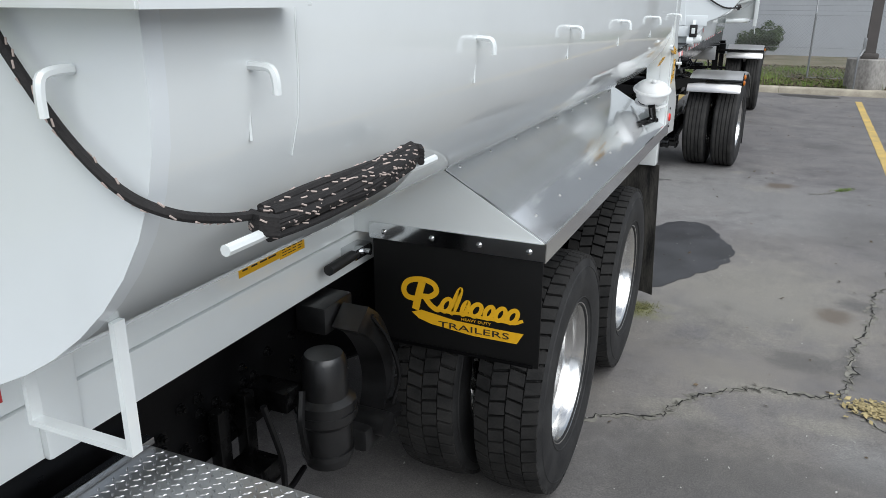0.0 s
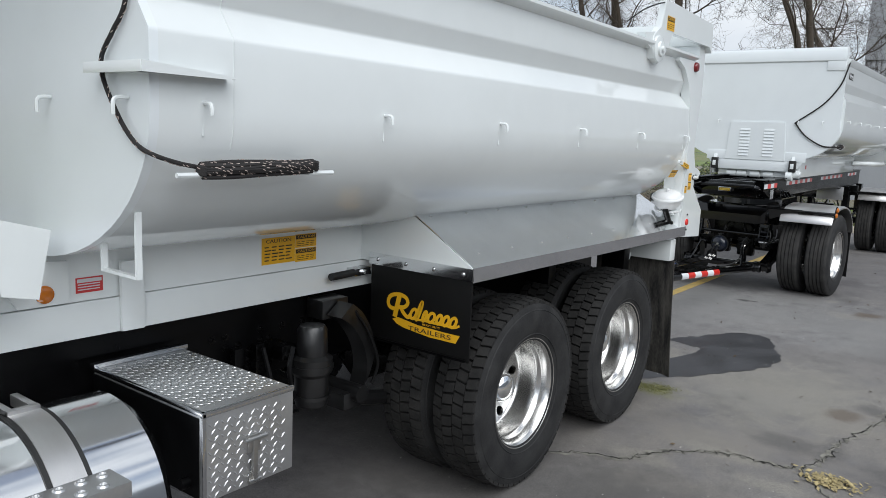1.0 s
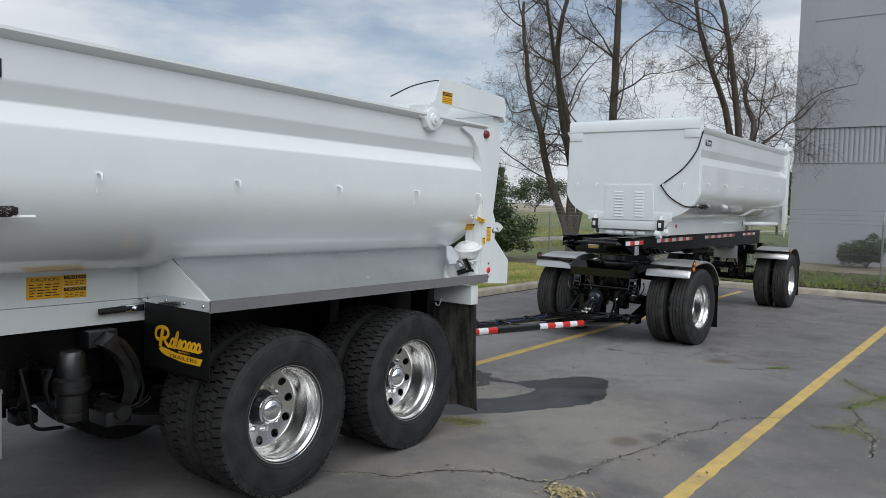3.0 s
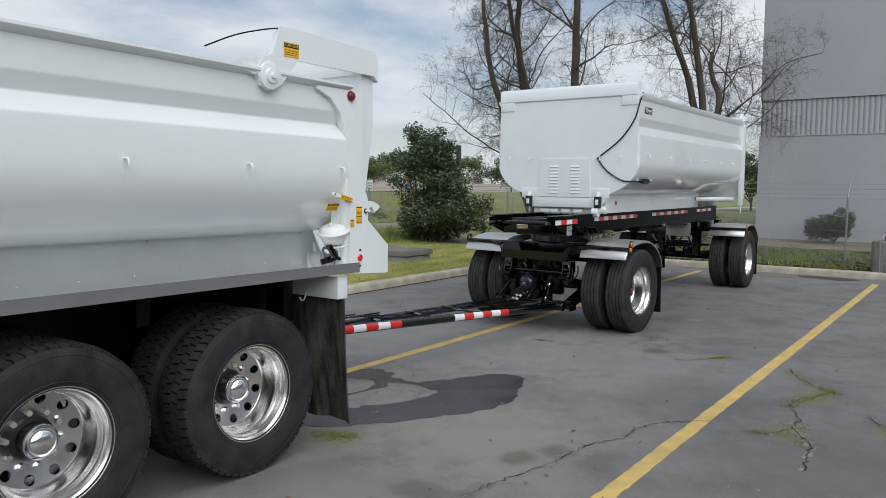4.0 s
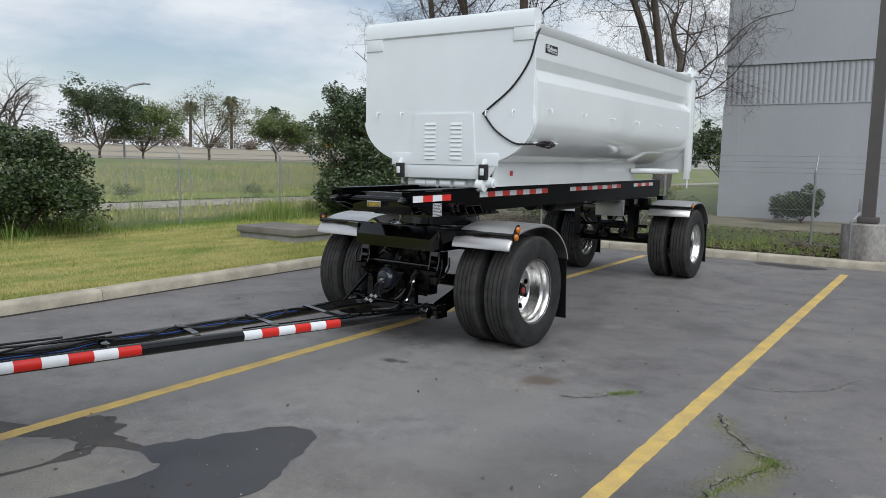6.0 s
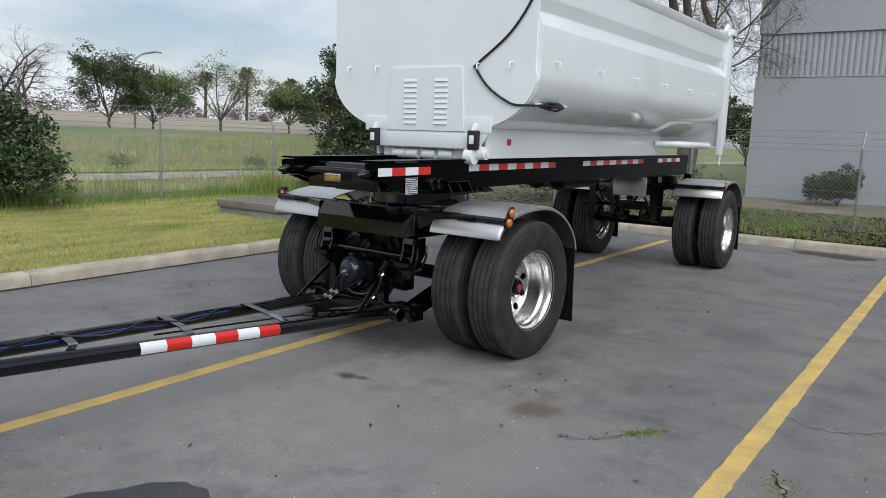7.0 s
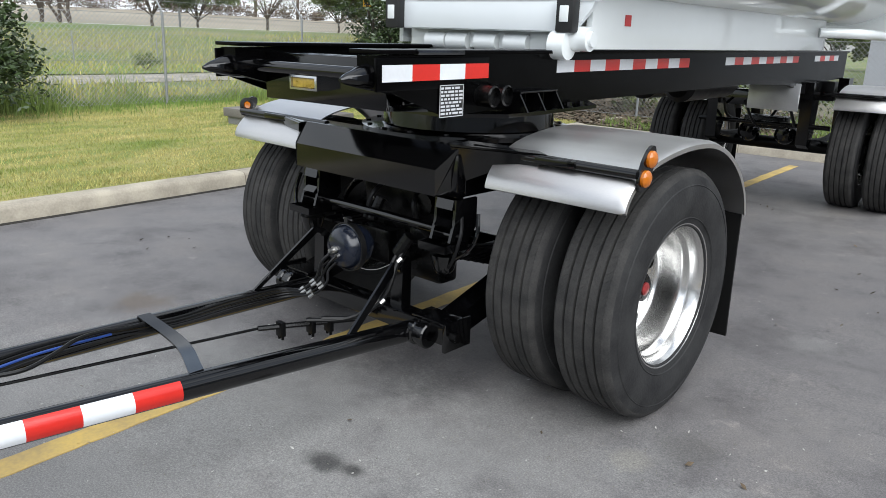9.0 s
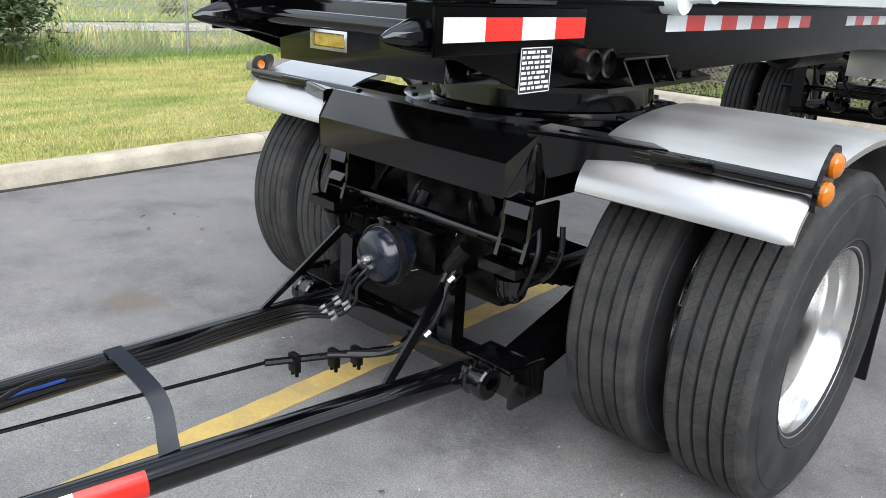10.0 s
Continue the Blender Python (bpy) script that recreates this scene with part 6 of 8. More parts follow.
# rope on the trailer
trope = thing("rope", (-0.830, 10.430, 1.900), "black rope strung across the trailer's front to a coil", "rope")
bm = fresh()
tube(bm, [(-0.550, 10.500, 3.060), (-0.565, 10.415, 2.900), (-0.630, 10.415, 2.700), (-0.810, 10.415, 2.460), (-1.100, 10.415, 2.235), (-1.105, 10.415, 2.200), (-0.980, 10.415, 2.050), (-0.780, 10.415, 1.930), (-0.650, 10.450, 1.915), (-0.610, 10.630, 1.925)], 0.0095, 7, 8)
part("hanging_end", bm, ROPE, trope)
bm, bmf = fresh(), fresh()
random.seed(3)
for i in range(9):
    a = 2 * math.pi * i / 9
    e = [random.uniform(-0.012, 0.012) for _ in range(4)]
    rope_strand(bm, bmf, [(-0.63 + 0.012 * math.cos(a), 10.63 + e[0], 1.925 + 0.012 * math.sin(a)), (-0.61 + 0.022 * math.cos(a), 10.75, 1.925 + 0.020 * math.sin(a) + e[1]), (-0.61 + 0.022 * math.cos(a), 10.90, 1.92 + 0.024 * math.sin(a) + e[2]), (-0.62 + 0.014 * math.cos(a), 11.00 + e[3], 1.925 + 0.012 * math.sin(a))], 0.0075, 6, 0.02)
part("coil", bm, ROPE, trope)
tagged(part("coil_fleck", bmf, ROPE_FLECK, trope), kind="stuff")
for y, d in ((10.64, -1), (11.01, 1)):
    bm = fresh()
    tube(bm, [(-0.67, y - d * 0.05, 1.93), (-0.63, y - d * 0.03, 1.93), (-0.62, y + d * 0.02, 1.93), (-0.618, y + d * 0.09, 1.93)], 0.010, 8, 4)
    part("cleat_pin", bm, WHITE, tbody)

# ---- trailer frame
for s in (1, -1):
    o = QX + s * 0.45
    bm = fresh()
    prism(bm, [(9.27, 1.35), (9.27, 1.455), (9.6, 1.462), (16.3, 1.462), (16.3, 1.20), (14.6, 1.18), (13.2, 1.235), (9.72, 1.235), (9.36, 1.33)], "x", *sorted((o - s * 0.10, o)))
    rail = part("frame_rail", bm, FRAME_BLACK, trailer)
    bm = fresh()
    box(bm, *sorted((o - s * 0.13, o + s * 0.022)), 9.26, 16.3, 1.462, 1.477, 0.003)
    part("top_flange", bm, FRAME_BLACK, rail)
    bm = fresh()
    box(bm, *sorted((o + s * 0.002, o + s * 0.016)), 9.25, 9.90, 1.335, 1.450, 0.004)
    part("nose_plate", bm, FRAME_BLACK, rail)
for y in (9.55, 9.95, 10.5, 11.6, 12.8, 14.0, 15.2, 16.2):
    bm = fresh()
    box(bm, QX - 0.36, QX + 0.36, y - 0.05, y + 0.05, 1.27, 1.44, 0.006)
    part("cross_member", bm, BLACK, trailer)
for s in (1, -1):
    o = QX + s * 0.395
    bm = fresh()
    oval = lambda y, a, b, z: [(o + a * math.cos(t), y, z + b * math.sin(t)) for t in [2 * math.pi * (k + 0.5) / 10 for k in range(10)]]
    loft(bm, [oval(9.45, 0.058, 0.056, 1.388), oval(9.37, 0.060, 0.058, 1.388), oval(9.30, 0.056, 0.052, 1.386), oval(9.23, 0.040, 0.036, 1.382), oval(9.17, 0.020, 0.018, 1.378), oval(9.145, 0.006, 0.006, 1.376)])
    part("guide_tip", bm, BLACK, trailer, "pointed black guide tip")
bm = fresh()
cyl(bm, (QX - 0.40, 9.36, 1.385), (QX + 0.40, 9.36, 1.385), 0.024, 14)
cyl(bm, (QX + 0.468, 9.45, 1.468), (QX + 0.468, 9.72, 1.468), 0.012, 8)
part("cross_tube", bm, BLACK, trailer)
# top plate of the turntable with gussets up to the rail
bm = fresh()
loft(bm, [[(QX + x, y, z) for x, y in ((-0.36, 9.78), (0.36, 9.78), (0.52, 9.98), (0.52, 10.74), (0.36, 10.94), (-0.36, 10.94), (-0.52, 10.74), (-0.52, 9.98))] for z in (1.205, 1.221)])
bolster = part("bolster", bm, BLACK, trailer)
for x in (-0.25, 0.10):
    bm = fresh()
    prism(bm, [(9.62, 1.223), (9.80, 1.223), (9.80, 1.31)], "x", QX + x, QX + x + 0.012)
    part("gusset", bm, BLACK, bolster)
for sd in (1, -1):
    bm = fresh()
    prism(bm, [(9.30, 1.338), (9.63, 1.228), (10.02, 1.240), (10.02, 1.335)], "x", *sorted((QX + sd * 0.453, QX + sd * 0.463)))
    part("nose_skirt", bm, FRAME_BLACK, trailer)
    bm = fresh()
    box(bm, *sorted((QX + sd * 0.458, QX + sd * 0.520)), 10.06, 10.36, 1.302, 1.310, 0.002)
    tt_br = part("turntable_bracket", bm, BLACK, trailer)
    for y in (10.06, 10.20, 10.35):
        bm = fresh()
        prism(bm, [(QX + sd * 0.456, 1.300), (QX + sd * 0.515, 1.300), (QX + sd * 0.560, 1.226), (QX + sd * 0.456, 1.226)], "y", y, y + 0.010)
        part("gusset", bm, BLACK, tt_br)
bm = fresh()
box(bm, QX - 0.35, QX + 0.35, 9.42, 9.44, 1.25, 1.44, 0.003)
part("nose_panel", bm, BLACK, trailer)
bm = fresh()
prism(bm, [(9.44, 1.25), (9.66, 1.235), (9.66, 1.25), (9.44, 1.265)], "x", QX - 0.35, QX + 0.35)
part("nose_floor", bm, BLACK, trailer)
BOLT_B = simple_mesh(lambda bm: (cyl(bm, (0, 0, 0), (0, 0, 0.022), 0.014, 6), cyl(bm, (0, 0, 0), (0, 0, 0.004), 0.02, 10)), BLACK)
for x in (-0.40, -0.22, -0.02, 0.18, 0.34):
    placed("bolster_bolt", BOLT_B, trailer, pose(QX + x, 9.86, 1.221))
for y in (10.14, 10.24, 10.38, 10.52, 10.64):
    placed("bolster_bolt", BOLT_B, trailer, pose(QX + 0.49, y, 1.221))

# yellow marker in the nose, in a bright frame
bm = fresh()
loft(bm, [[(QX - 0.035 + a * w, y, 1.333 + b * h) for a, b in ((-1, -1), (1, -1), (1, 1), (-1, 1))] for w, h, y in ((0.080, 0.028, 9.42), (0.080, 0.028, 9.352), (0.070, 0.020, 9.350), (0.067, 0.018, 9.362))])
mk = part("marker_frame", bm, ALLOY, trailer)
bm = fresh()
box(bm, QX - 0.102, QX + 0.032, 9.357, 9.366, 1.315, 1.351, 0.003)
part("lens", bm, OLD_LENS, mk, "yellow rectangular marker lens")


def tape(parent, start, step, count, first, h, normal_x=True, at=None):
    """Alternating red and white reflective pieces; start and step are places, h the tape's height."""
    a, d = Vector(start), Vector(step)
    for i in range(count):
        bm = fresh()
        p, q = a + d * i, a + d * (i + 1)
        up = Vector((0, 0, h / 2))
        out = Vector((0.0018, 0, 0))
        loft(bm, [[p - up, q - up, q + up, p + up], [p - up + out, q - up + out, q + up + out, p + up + out]])
        part("tape_red" if (i + first) % 2 else "tape_white", bm, TAPE_RED if (i + first) % 2 else TAPE_WHITE, parent, at=at)


tape(trailer, (QX + 0.4665, 9.275, 1.397), (0, 0.155, 0), 4, 0, 0.058)
tape(trailer, (QX + 0.4505, 10.455, 1.404), (0, 0.158, 0), 10, 0, 0.055)
tape(trailer, (QX + 0.4505, 12.68, 1.406), (0, 0.180, 0), 10, 0, 0.052)
tape(trailer, (QX + 0.4505, 15.02, 1.408), (0, 0.180, 0), 5, 0, 0.05)

# rating plate and twin gauge
m = side_pose(QX + 0.467, 9.66, 1.288) @ Matrix.Diagonal((0.88, 0.88, 1, 1))
bm = fresh()
box(bm, -0.085, 0.085, -0.07, 0.07, 0, 0.002, 0.0008)
rp = part("rating_plate", bm, INK, trailer, "black rating plate with silver print", at=m)
bm = fresh()
random.seed(8)
for i in range(8):
    y = 0.055 - 0.0155 * i
    x = -0.075
    while x < 0.06:
        w = random.uniform(0.012, 0.04)
        box(bm, x, min(x + w, 0.076), y - 0.0045, y + 0.0045, 0.002, 0.0026)
        x += w + 0.008
for e in ((-0.083, 0.083, 0.066, 0.069), (-0.083, 0.083, -0.069, -0.066), (-0.083, -0.080, -0.069, 0.069), (0.080, 0.083, -0.069, 0.069)):
    box(bm, *e, 0.002, 0.0026)
part("print", bm, SILVER, rp, at=m)
bm = fresh()
for y in (9.85, 9.94):
    bm = fresh()
    lathe(bm, [(0.043, 0.0), (0.043, 0.075), (0.036, 0.08), (0.034, 0.06), (0.001, 0.058)], (QX + 0.46, y, 1.30), "x", 22)
    part("gauge_cup", bm, GRIME, trailer)

# ---- front dolly, turned a little under the frame
DM = pose(QX + 0.005, 10.345, 0, 0, 0, -3.6)
bm = fresh()
lathe(bm, [(0.28, 1.06), (0.50, 1.06), (0.53, 1.085), (0.53, 1.104), (0.50, 1.107), (0.43, 1.110), (0.425, 1.114), (0.42, 1.185), (0.46, 1.195), (0.46, 1.206), (0.28, 1.206)], (0, 0.035, 0), "z", 48, closed=True)
tt = part("turntable", bm, BLACK, trailer, at=DM)
RING_BOLT = simple_mesh(lambda bm: cyl(bm, (0, 0, 0), (0, 0, 0.009), 0.013, 6), BLACK)
for i in range(18):
    a = 2 * math.pi * i / 18
    placed("ring_bolt", RING_BOLT, tt, DM @ pose(0.50 * math.cos(a), 0.035 + 0.50 * math.sin(a), 1.104))
bm = fresh()
nose = [(-0.40, 1.092), (-0.540, 1.096), (-0.605, 0.995), (-0.605, 0.885), (-0.59, 0.885), (-0.54, 0.93), (-0.40, 0.93)]
loft(bm, [[(-0.555, y, z) for y, z in nose], [(0.384 + 0.075 * max(0.0, (z - 0.995) / 0.1), y, z) for y, z in nose]])
dolly = part("dolly_frame", bm, BLACK, trailer, at=DM, label="glossy black steel dolly beam", smooth=None)
for s in (1, -1):
    bm = fresh()
    box(bm, s * 0.40 - 0.06, s * 0.40 + 0.06, -0.55, 0.60, 0.88, 1.06, 0.008)
    part("dolly_rail", bm, BLACK, dolly, at=DM)
bm = fresh()
box(bm, -0.46, 0.46, -0.30, 0.50, 1.02, 1.058, 0.006)
box(bm, -0.46, 0.46, 0.30, 0.42, 0.80, 1.03, 0.006)
part("cross_plate", bm, BLACK, dolly, at=DM)
# folded side plates ahead of each fender
for s in (1, -1):
    bm = fresh()
    e = 0.386 if s > 0 else -0.557
    lean = 0.075 if s > 0 else 0.0
    sheet(bm, [(e, -0.600, 0.890), (e, -0.601, 0.992), (e + s * 0.075, -0.500, 1.000), (e + s * 0.075, -0.500, 0.890)], 0.008)
    sheet(bm, [(e, -0.601, 0.994), (e + lean, -0.540, 1.094), (e + s * 0.11, -0.470, 1.090), (e + s * 0.075, -0.500, 1.002)], 0.008)
    sheet(bm, [(e + s * 0.03, -0.555, 1.090), (s * 0.84, -0.480, 1.098), (s * 0.80, -0.482, 1.045), (s * 0.62, -0.490, 1.020), (e + s * 0.09, -0.515, 0.955)], 0.010)
    sheet(bm, [(e + s * 0.03, -0.553, 1.093), (s * 0.84, -0.478, 1.099), (s * 0.70, -0.36, 1.092), (e, -0.40, 1.092)], 0.008)
    part("wing_plate", bm, BLACK, dolly, at=DM)

# spring hangers with shackles
for s in (1, -1):
    bm = fresh()
    hx = s * 0.443
    for d in (-0.052, 0.052):
        prism(bm, [(-0.60, 0.885), (-0.47, 0.885), (-0.47, 0.76), (-0.52, 0.70), (-0.60, 0.700), (-0.632, 0.712), (-0.606, 0.79)], "x", *sorted((hx + d - 0.007, hx + d + 0.007)))
    sheet(bm, [(hx - 0.046, -0.602, 0.885), (hx + 0.046, -0.602, 0.885), (hx + 0.046, -0.612, 0.845), (hx - 0.046, -0.612, 0.845)], 0.006)
    box(bm, hx - 0.075, hx + 0.075, -0.68, -0.54, 0.676, 0.684, 0.002)
    for e in ((hx - 0.075, hx + 0.075, -0.682, -0.676, 0.676, 0.708), (hx - 0.077, hx - 0.071, -0.68, -0.54, 0.676, 0.708), (hx + 0.071, hx + 0.077, -0.68, -0.54, 0.676, 0.708)):
        box(bm, *e)
    cyl(bm, (hx - 0.07, -0.57, 0.725), (hx + 0.07, -0.57, 0.725), 0.022, 12)
    prism(bm, [(-0.625, 0.775), (-0.60, 0.80), (-0.55, 0.80), (-0.55, 0.765), (-0.61, 0.755)], "x", hx - 0.040, hx + 0.040)
    lathe(bm, [(0.001, 0.0), (0.030, 0.002), (0.045, 0.02), (0.055, 0.06), (0.060, 0.085), (0.001, 0.085)], (s * 0.443, -0.60, 0.565), "z", 18)
    tube(bm, [(s * 0.585, -0.56, 0.84), (s * 0.60, -0.58, 0.76), (s * 0.575, -0.60, 0.69), (s * 0.51, -0.61, 0.64)], 0.009, 8)
    hg = part("spring_hanger", bm, BLACK, dolly, at=DM)
    bm = fresh()
    for i in range(6):
        L = 0.52 - 0.05 * i
        z = 0.64 - 0.016 * i
        tube(bm, [(s * 0.43, -L, z + 0.02), (s * 0.43, 0, z - 0.035), (s * 0.43, L, z + 0.02)], 0.007, 4, 6)
        box(bm, s * 0.43 - 0.04, s * 0.43 + 0.04, -L, L, z - 0.028, z - 0.016)
    part("leaf_spring", bm, CHASSIS, dolly, at=DM)
bm = fresh()
cyl(bm, (-0.42, -0.56, 0.735), (0.42, -0.56, 0.735), 0.021, 12)
cyl(bm, (-1.05, 0, 0.52), (1.05, 0, 0.52), 0.062, 16)
part("cross_shaft", bm, BLACK, dolly, at=DM)
bm = fresh()
box(bm, -0.30, 0.30, -0.38, -0.32, 0.62, 0.95, 0.01)
box(bm, -0.28, -0.05, -0.45, -0.34, 0.45, 0.62, 0.015)
box(bm, 0.05, 0.26, -0.42, -0.30, 0.42, 0.66, 0.02)
cyl(bm, (0.10, -0.50, 0.55), (0.10, -0.36, 0.55), 0.04, 12)
cyl(bm, (0.20, -0.48, 0.80), (0.20, -0.36, 0.80), 0.05, 12)
part("valve_block", bm, GRIME, dolly, at=DM)

# brake chamber
bm = fresh()
CC = Vector((-0.095, -0.63, 0.578))
lathe(bm, [(0.001, -0.112), (0.030, -0.111), (0.058, -0.106), (0.080, -0.096), (0.094, -0.080), (0.100, -0.060), (0.103, -0.05), (0.110, -0.047), (0.110, -0.03), (0.103, -0.025), (0.098, 0.02), (0.07, 0.06), (0.001, 0.06)], CC, "y", 32)
ch = part("brake_chamber", bm, NAVY, dolly, "round dark navy painted brake chamber", at=DM)
bm = fresh()
cyl(bm, CC + Vector((0, -0.108, 0)), CC + Vector((0, -0.128, 0)), 0.017, 6)
cyl(bm, CC + Vector((0, -0.128, 0)), CC + Vector((0, -0.150, 0)), 0.009, 8)
for dx in (-0.028, 0.020):
    cyl(bm, CC + Vector((dx, -0.100, -0.022)), CC + Vector((dx, -0.128, -0.026)), 0.010, 8)
part("hub_fitting", bm, BRASS, ch, at=DM)
bm = fresh()
box(bm, CC.x - 0.012, CC.x + 0.012, CC.y - 0.052, CC.y - 0.024, CC.z + 0.108, CC.z + 0.140, 0.002)
cyl(bm, CC + Vector((-0.03, -0.038, 0.128)), CC + Vector((0.035, -0.038, 0.128)), 0.006, 6)
part("clamp_bolt", bm, SATIN, ch, at=DM)
bm = fresh()
lathe(bm, [(0.115, -0.052), (0.115, -0.024), (0.109, -0.024), (0.109, -0.052)], CC, "y", 32, closed=True)
part("clamp_ring", bm, SATIN, ch, at=DM)

# drawbar
HX, HY = TX, 5.72
bm = fresh()
near0, near1 = Vector((0.375, -0.66, 0.315)), DM.inverted() @ Vector((HX + 0.10, HY + 0.25, 0.505))
far0, far1 = Vector((-0.36, -0.66, 0.325)), DM.inverted() @ Vector((HX - 0.10, HY + 0.25, 0.505))
for a, b in ((near0, near1), (far0, far1)):
    cyl(bm, a, b, 0.045, 18)
drawbar = part("drawbar", bm, BLACK, trailer, "black tubular drawbar with reflective tape", at=DM)
bm = fresh()
m_ = (near1 + far1) / 2
tube(bm, [near1, m_ + Vector((0.0, -0.18, 0)), far1], 0.045, 12, 6)
lathe(bm, [(0.035, -0.03), (0.075, -0.03), (0.075, 0.03), (0.035, 0.03)], m_ + Vector((0, -0.28, 0.05)), "z", 20, closed=True)
part("drawbar_eye", bm, BLACK, drawbar, at=DM)
bm = fresh()
box(bm, -0.555, 0.553, -0.70, -0.61, 0.290, 0.376, 0.010)
part("hinge_beam", bm, BLACK, drawbar, at=DM)
for s in (1, -1):
    bm = fresh()
    box(bm, *sorted((s * 0.555, s * 0.573)), -0.72, -0.56, 0.272, 0.398, 0.004)
    part("hinge_plate", bm, BLACK, drawbar, at=DM)
    bm = fresh()
    box(bm, *sorted((s * 0.44, s * 0.554)), -0.60, -0.57, 0.27, 0.385, 0.004)
    part("hinge_web", bm, BLACK, drawbar, at=DM)
    bm = fresh()
    box(bm, *sorted((s * 0.36, s * 0.551)), -0.70, -0.58, 0.378, 0.389, 0.003)
    part("hinge_cap", bm, BLACK, drawbar, at=DM)
    bm = fresh()
    lathe(bm, [(0.020, -0.075), (0.050, -0.075), (0.056, -0.068), (0.056, -0.045), (0.048, -0.040), (0.048, -0.012), (0.056, -0.006), (0.056, 0.016), (0.050, 0.022), (0.020, 0.022)], (s * 0.46, -0.715, 0.322), "x", 22, closed=True)
    part("bush", bm, BLACK, drawbar, at=DM)
    bm = fresh()
    cyl(bm, (s * 0.571, -0.665, 0.330), (s * 0.593, -0.665, 0.330), 0.022, 6)
    part("pivot_bolt", bm, GRIME, drawbar, at=DM)
    bm = fresh()
    ux = 0.215 if s > 0 else -0.33
    prism(bm, [(-0.66, 0.30), (-0.60, 0.30), (-0.60, 0.58), (-0.625, 0.60), (-0.65, 0.58)], "x", ux - 0.035, ux + 0.035)
    part("upright", bm, BLACK, drawbar, at=DM)
    bm = fresh()
    px = s * 0.475
    loft(bm, [[(px - 0.05, y, z0), (px + 0.05, y, z0), (px + 0.05, y, z1), (px - 0.05, y, z1)] for y, z0, z1 in ((-0.60, 0.285, 0.385), (-0.30, 0.36, 0.48), (-0.05, 0.42, 0.60))])
    part("push_arm", bm, BLACK, drawbar, at=DM)
for s in (1, -1):
    bm = fresh()
    foot = (near0 if s > 0 else far0).lerp(near1 if s > 0 else far1, 0.10)
    top = Vector((0.215, -0.645, 0.555)) if s > 0 else Vector((-0.34, -0.64, 0.605))
    loft(bm, [[foot + Vector((dx, 0, 0.02)) for dx in (-0.006, 0.006)] + [foot + Vector((dx, -0.06, 0.0)) for dx in (0.006, -0.006)],
              [top + Vector((dx, 0, 0)) for dx in (-0.006, 0.006)] + [top + Vector((dx, -0.035, 0.02)) for dx in (0.006, -0.006)]])
    cyl(bm, top + Vector((-0.03, 0, -0.01)), top + Vector((0.03, 0, -0.01)), 0.02, 10)
    part("diagonal_brace", bm, BLACK, drawbar, at=DM)
for f in (0.272, 0.455, 0.64, 0.82):
    bm = fresh()
    a, b = near0.lerp(near1, f), far0.lerp(far1, f - 0.03)
    mid = (a + b) / 2 + Vector((0, 0.05, 0.0))
    ring = []
    for p in smooth_path([a + Vector((0, 0, 0.04)), mid + Vector((0, 0, 0.02)), b + Vector((0, 0, 0.045))], 6):
        ring.append([p + Vector((0, -0.027, 0)), p + Vector((0, 0.027, 0)), p + Vector((0, 0.027, 0.008)), p + Vector((0, -0.027, 0.008))])
    loft(bm, ring)
    part("cross_strap", bm, BLACK, drawbar, at=DM)
dirn = (near1 - near0).normalized()
wdir = DM.to_3x3() @ dirn
for y_start in (8.59, 6.87):
    n0, n1 = DM @ near0, DM @ near1
    f = (n0.y - y_start) / (n0.y - n1.y)
    base = n0.lerp(n1, f) + Vector((0.0445, 0, 0.006))
    seg = -wdir * -0.142
    for i in range(6):
        bm = fresh()
        p, q = base + wdir * 0.157 * i, base + wdir * 0.157 * (i + 1)
        rr = []
        for c in (p, q):
            c = c - Vector((0.0445, 0, 0.006))
            side = Vector((-wdir.y, wdir.x, 0)).normalized()
            side = side if side.x > 0 else -side
            row = [c + (side * math.cos(t) + Vector((0, 0, 1)) * math.sin(t)) * 0.0462 for t in [radians(-38 + 16 * k) for k in range(7)]]
            row += [c + (side * math.cos(t) + Vector((0, 0, 1)) * math.sin(t)) * 0.0455 for t in [radians(58 - 16 * k) for k in range(7)]]
            rr.append(row)
        loft(bm, rr)
        part("tape_white" if i % 2 else "tape_red", bm, TAPE_WHITE if i % 2 else TAPE_RED, drawbar)
# air and light lines along the drawbar
random.seed(21)
for k in range(4):
    bm = fresh()
    pts = []
    for i in range(15):
        f = i / 14
        p = far0.lerp(far1, f) + Vector((0.048 + 0.015 * k, 0, 0.030 - 0.008 * k))
        p.z += 0.022 * abs(math.sin(f * math.pi * 4.6)) - 0.008
        p.x += 0.02 * math.sin(f * math.pi * 4.6 + k * 0.4) * (0.6 + 0.2 * k) * min(1, f * 5)
        pts.append(p)
    hub = CC + Vector((-0.028 + 0.048 * (k % 2), -0.128, -0.026 - 0.03 * (k // 2)))
    pts = [hub, hub + Vector((-0.012, -0.035, -0.035)), Vector((-0.150 + 0.026 * k, -0.815, 0.440)), Vector((-0.205 + 0.030 * k, -0.860, 0.385))] + pts[1:]
    tube(bm, pts, (0.0075, 0.006, 0.0045, 0.006)[k], 7, 5)
    line = part("air_line", bm, HOSE, drawbar, at=DM)
    if k == 2:
        bm = fresh()
        tube(bm, [p + Vector((0, 0, 0.002)) for p in pts[7:]], 0.0055, 7, 5)
        part("blue_sleeve", bm, BLUE_HOSE, line, "blue air line sleeve", at=DM)
bm = fresh()
pts = []
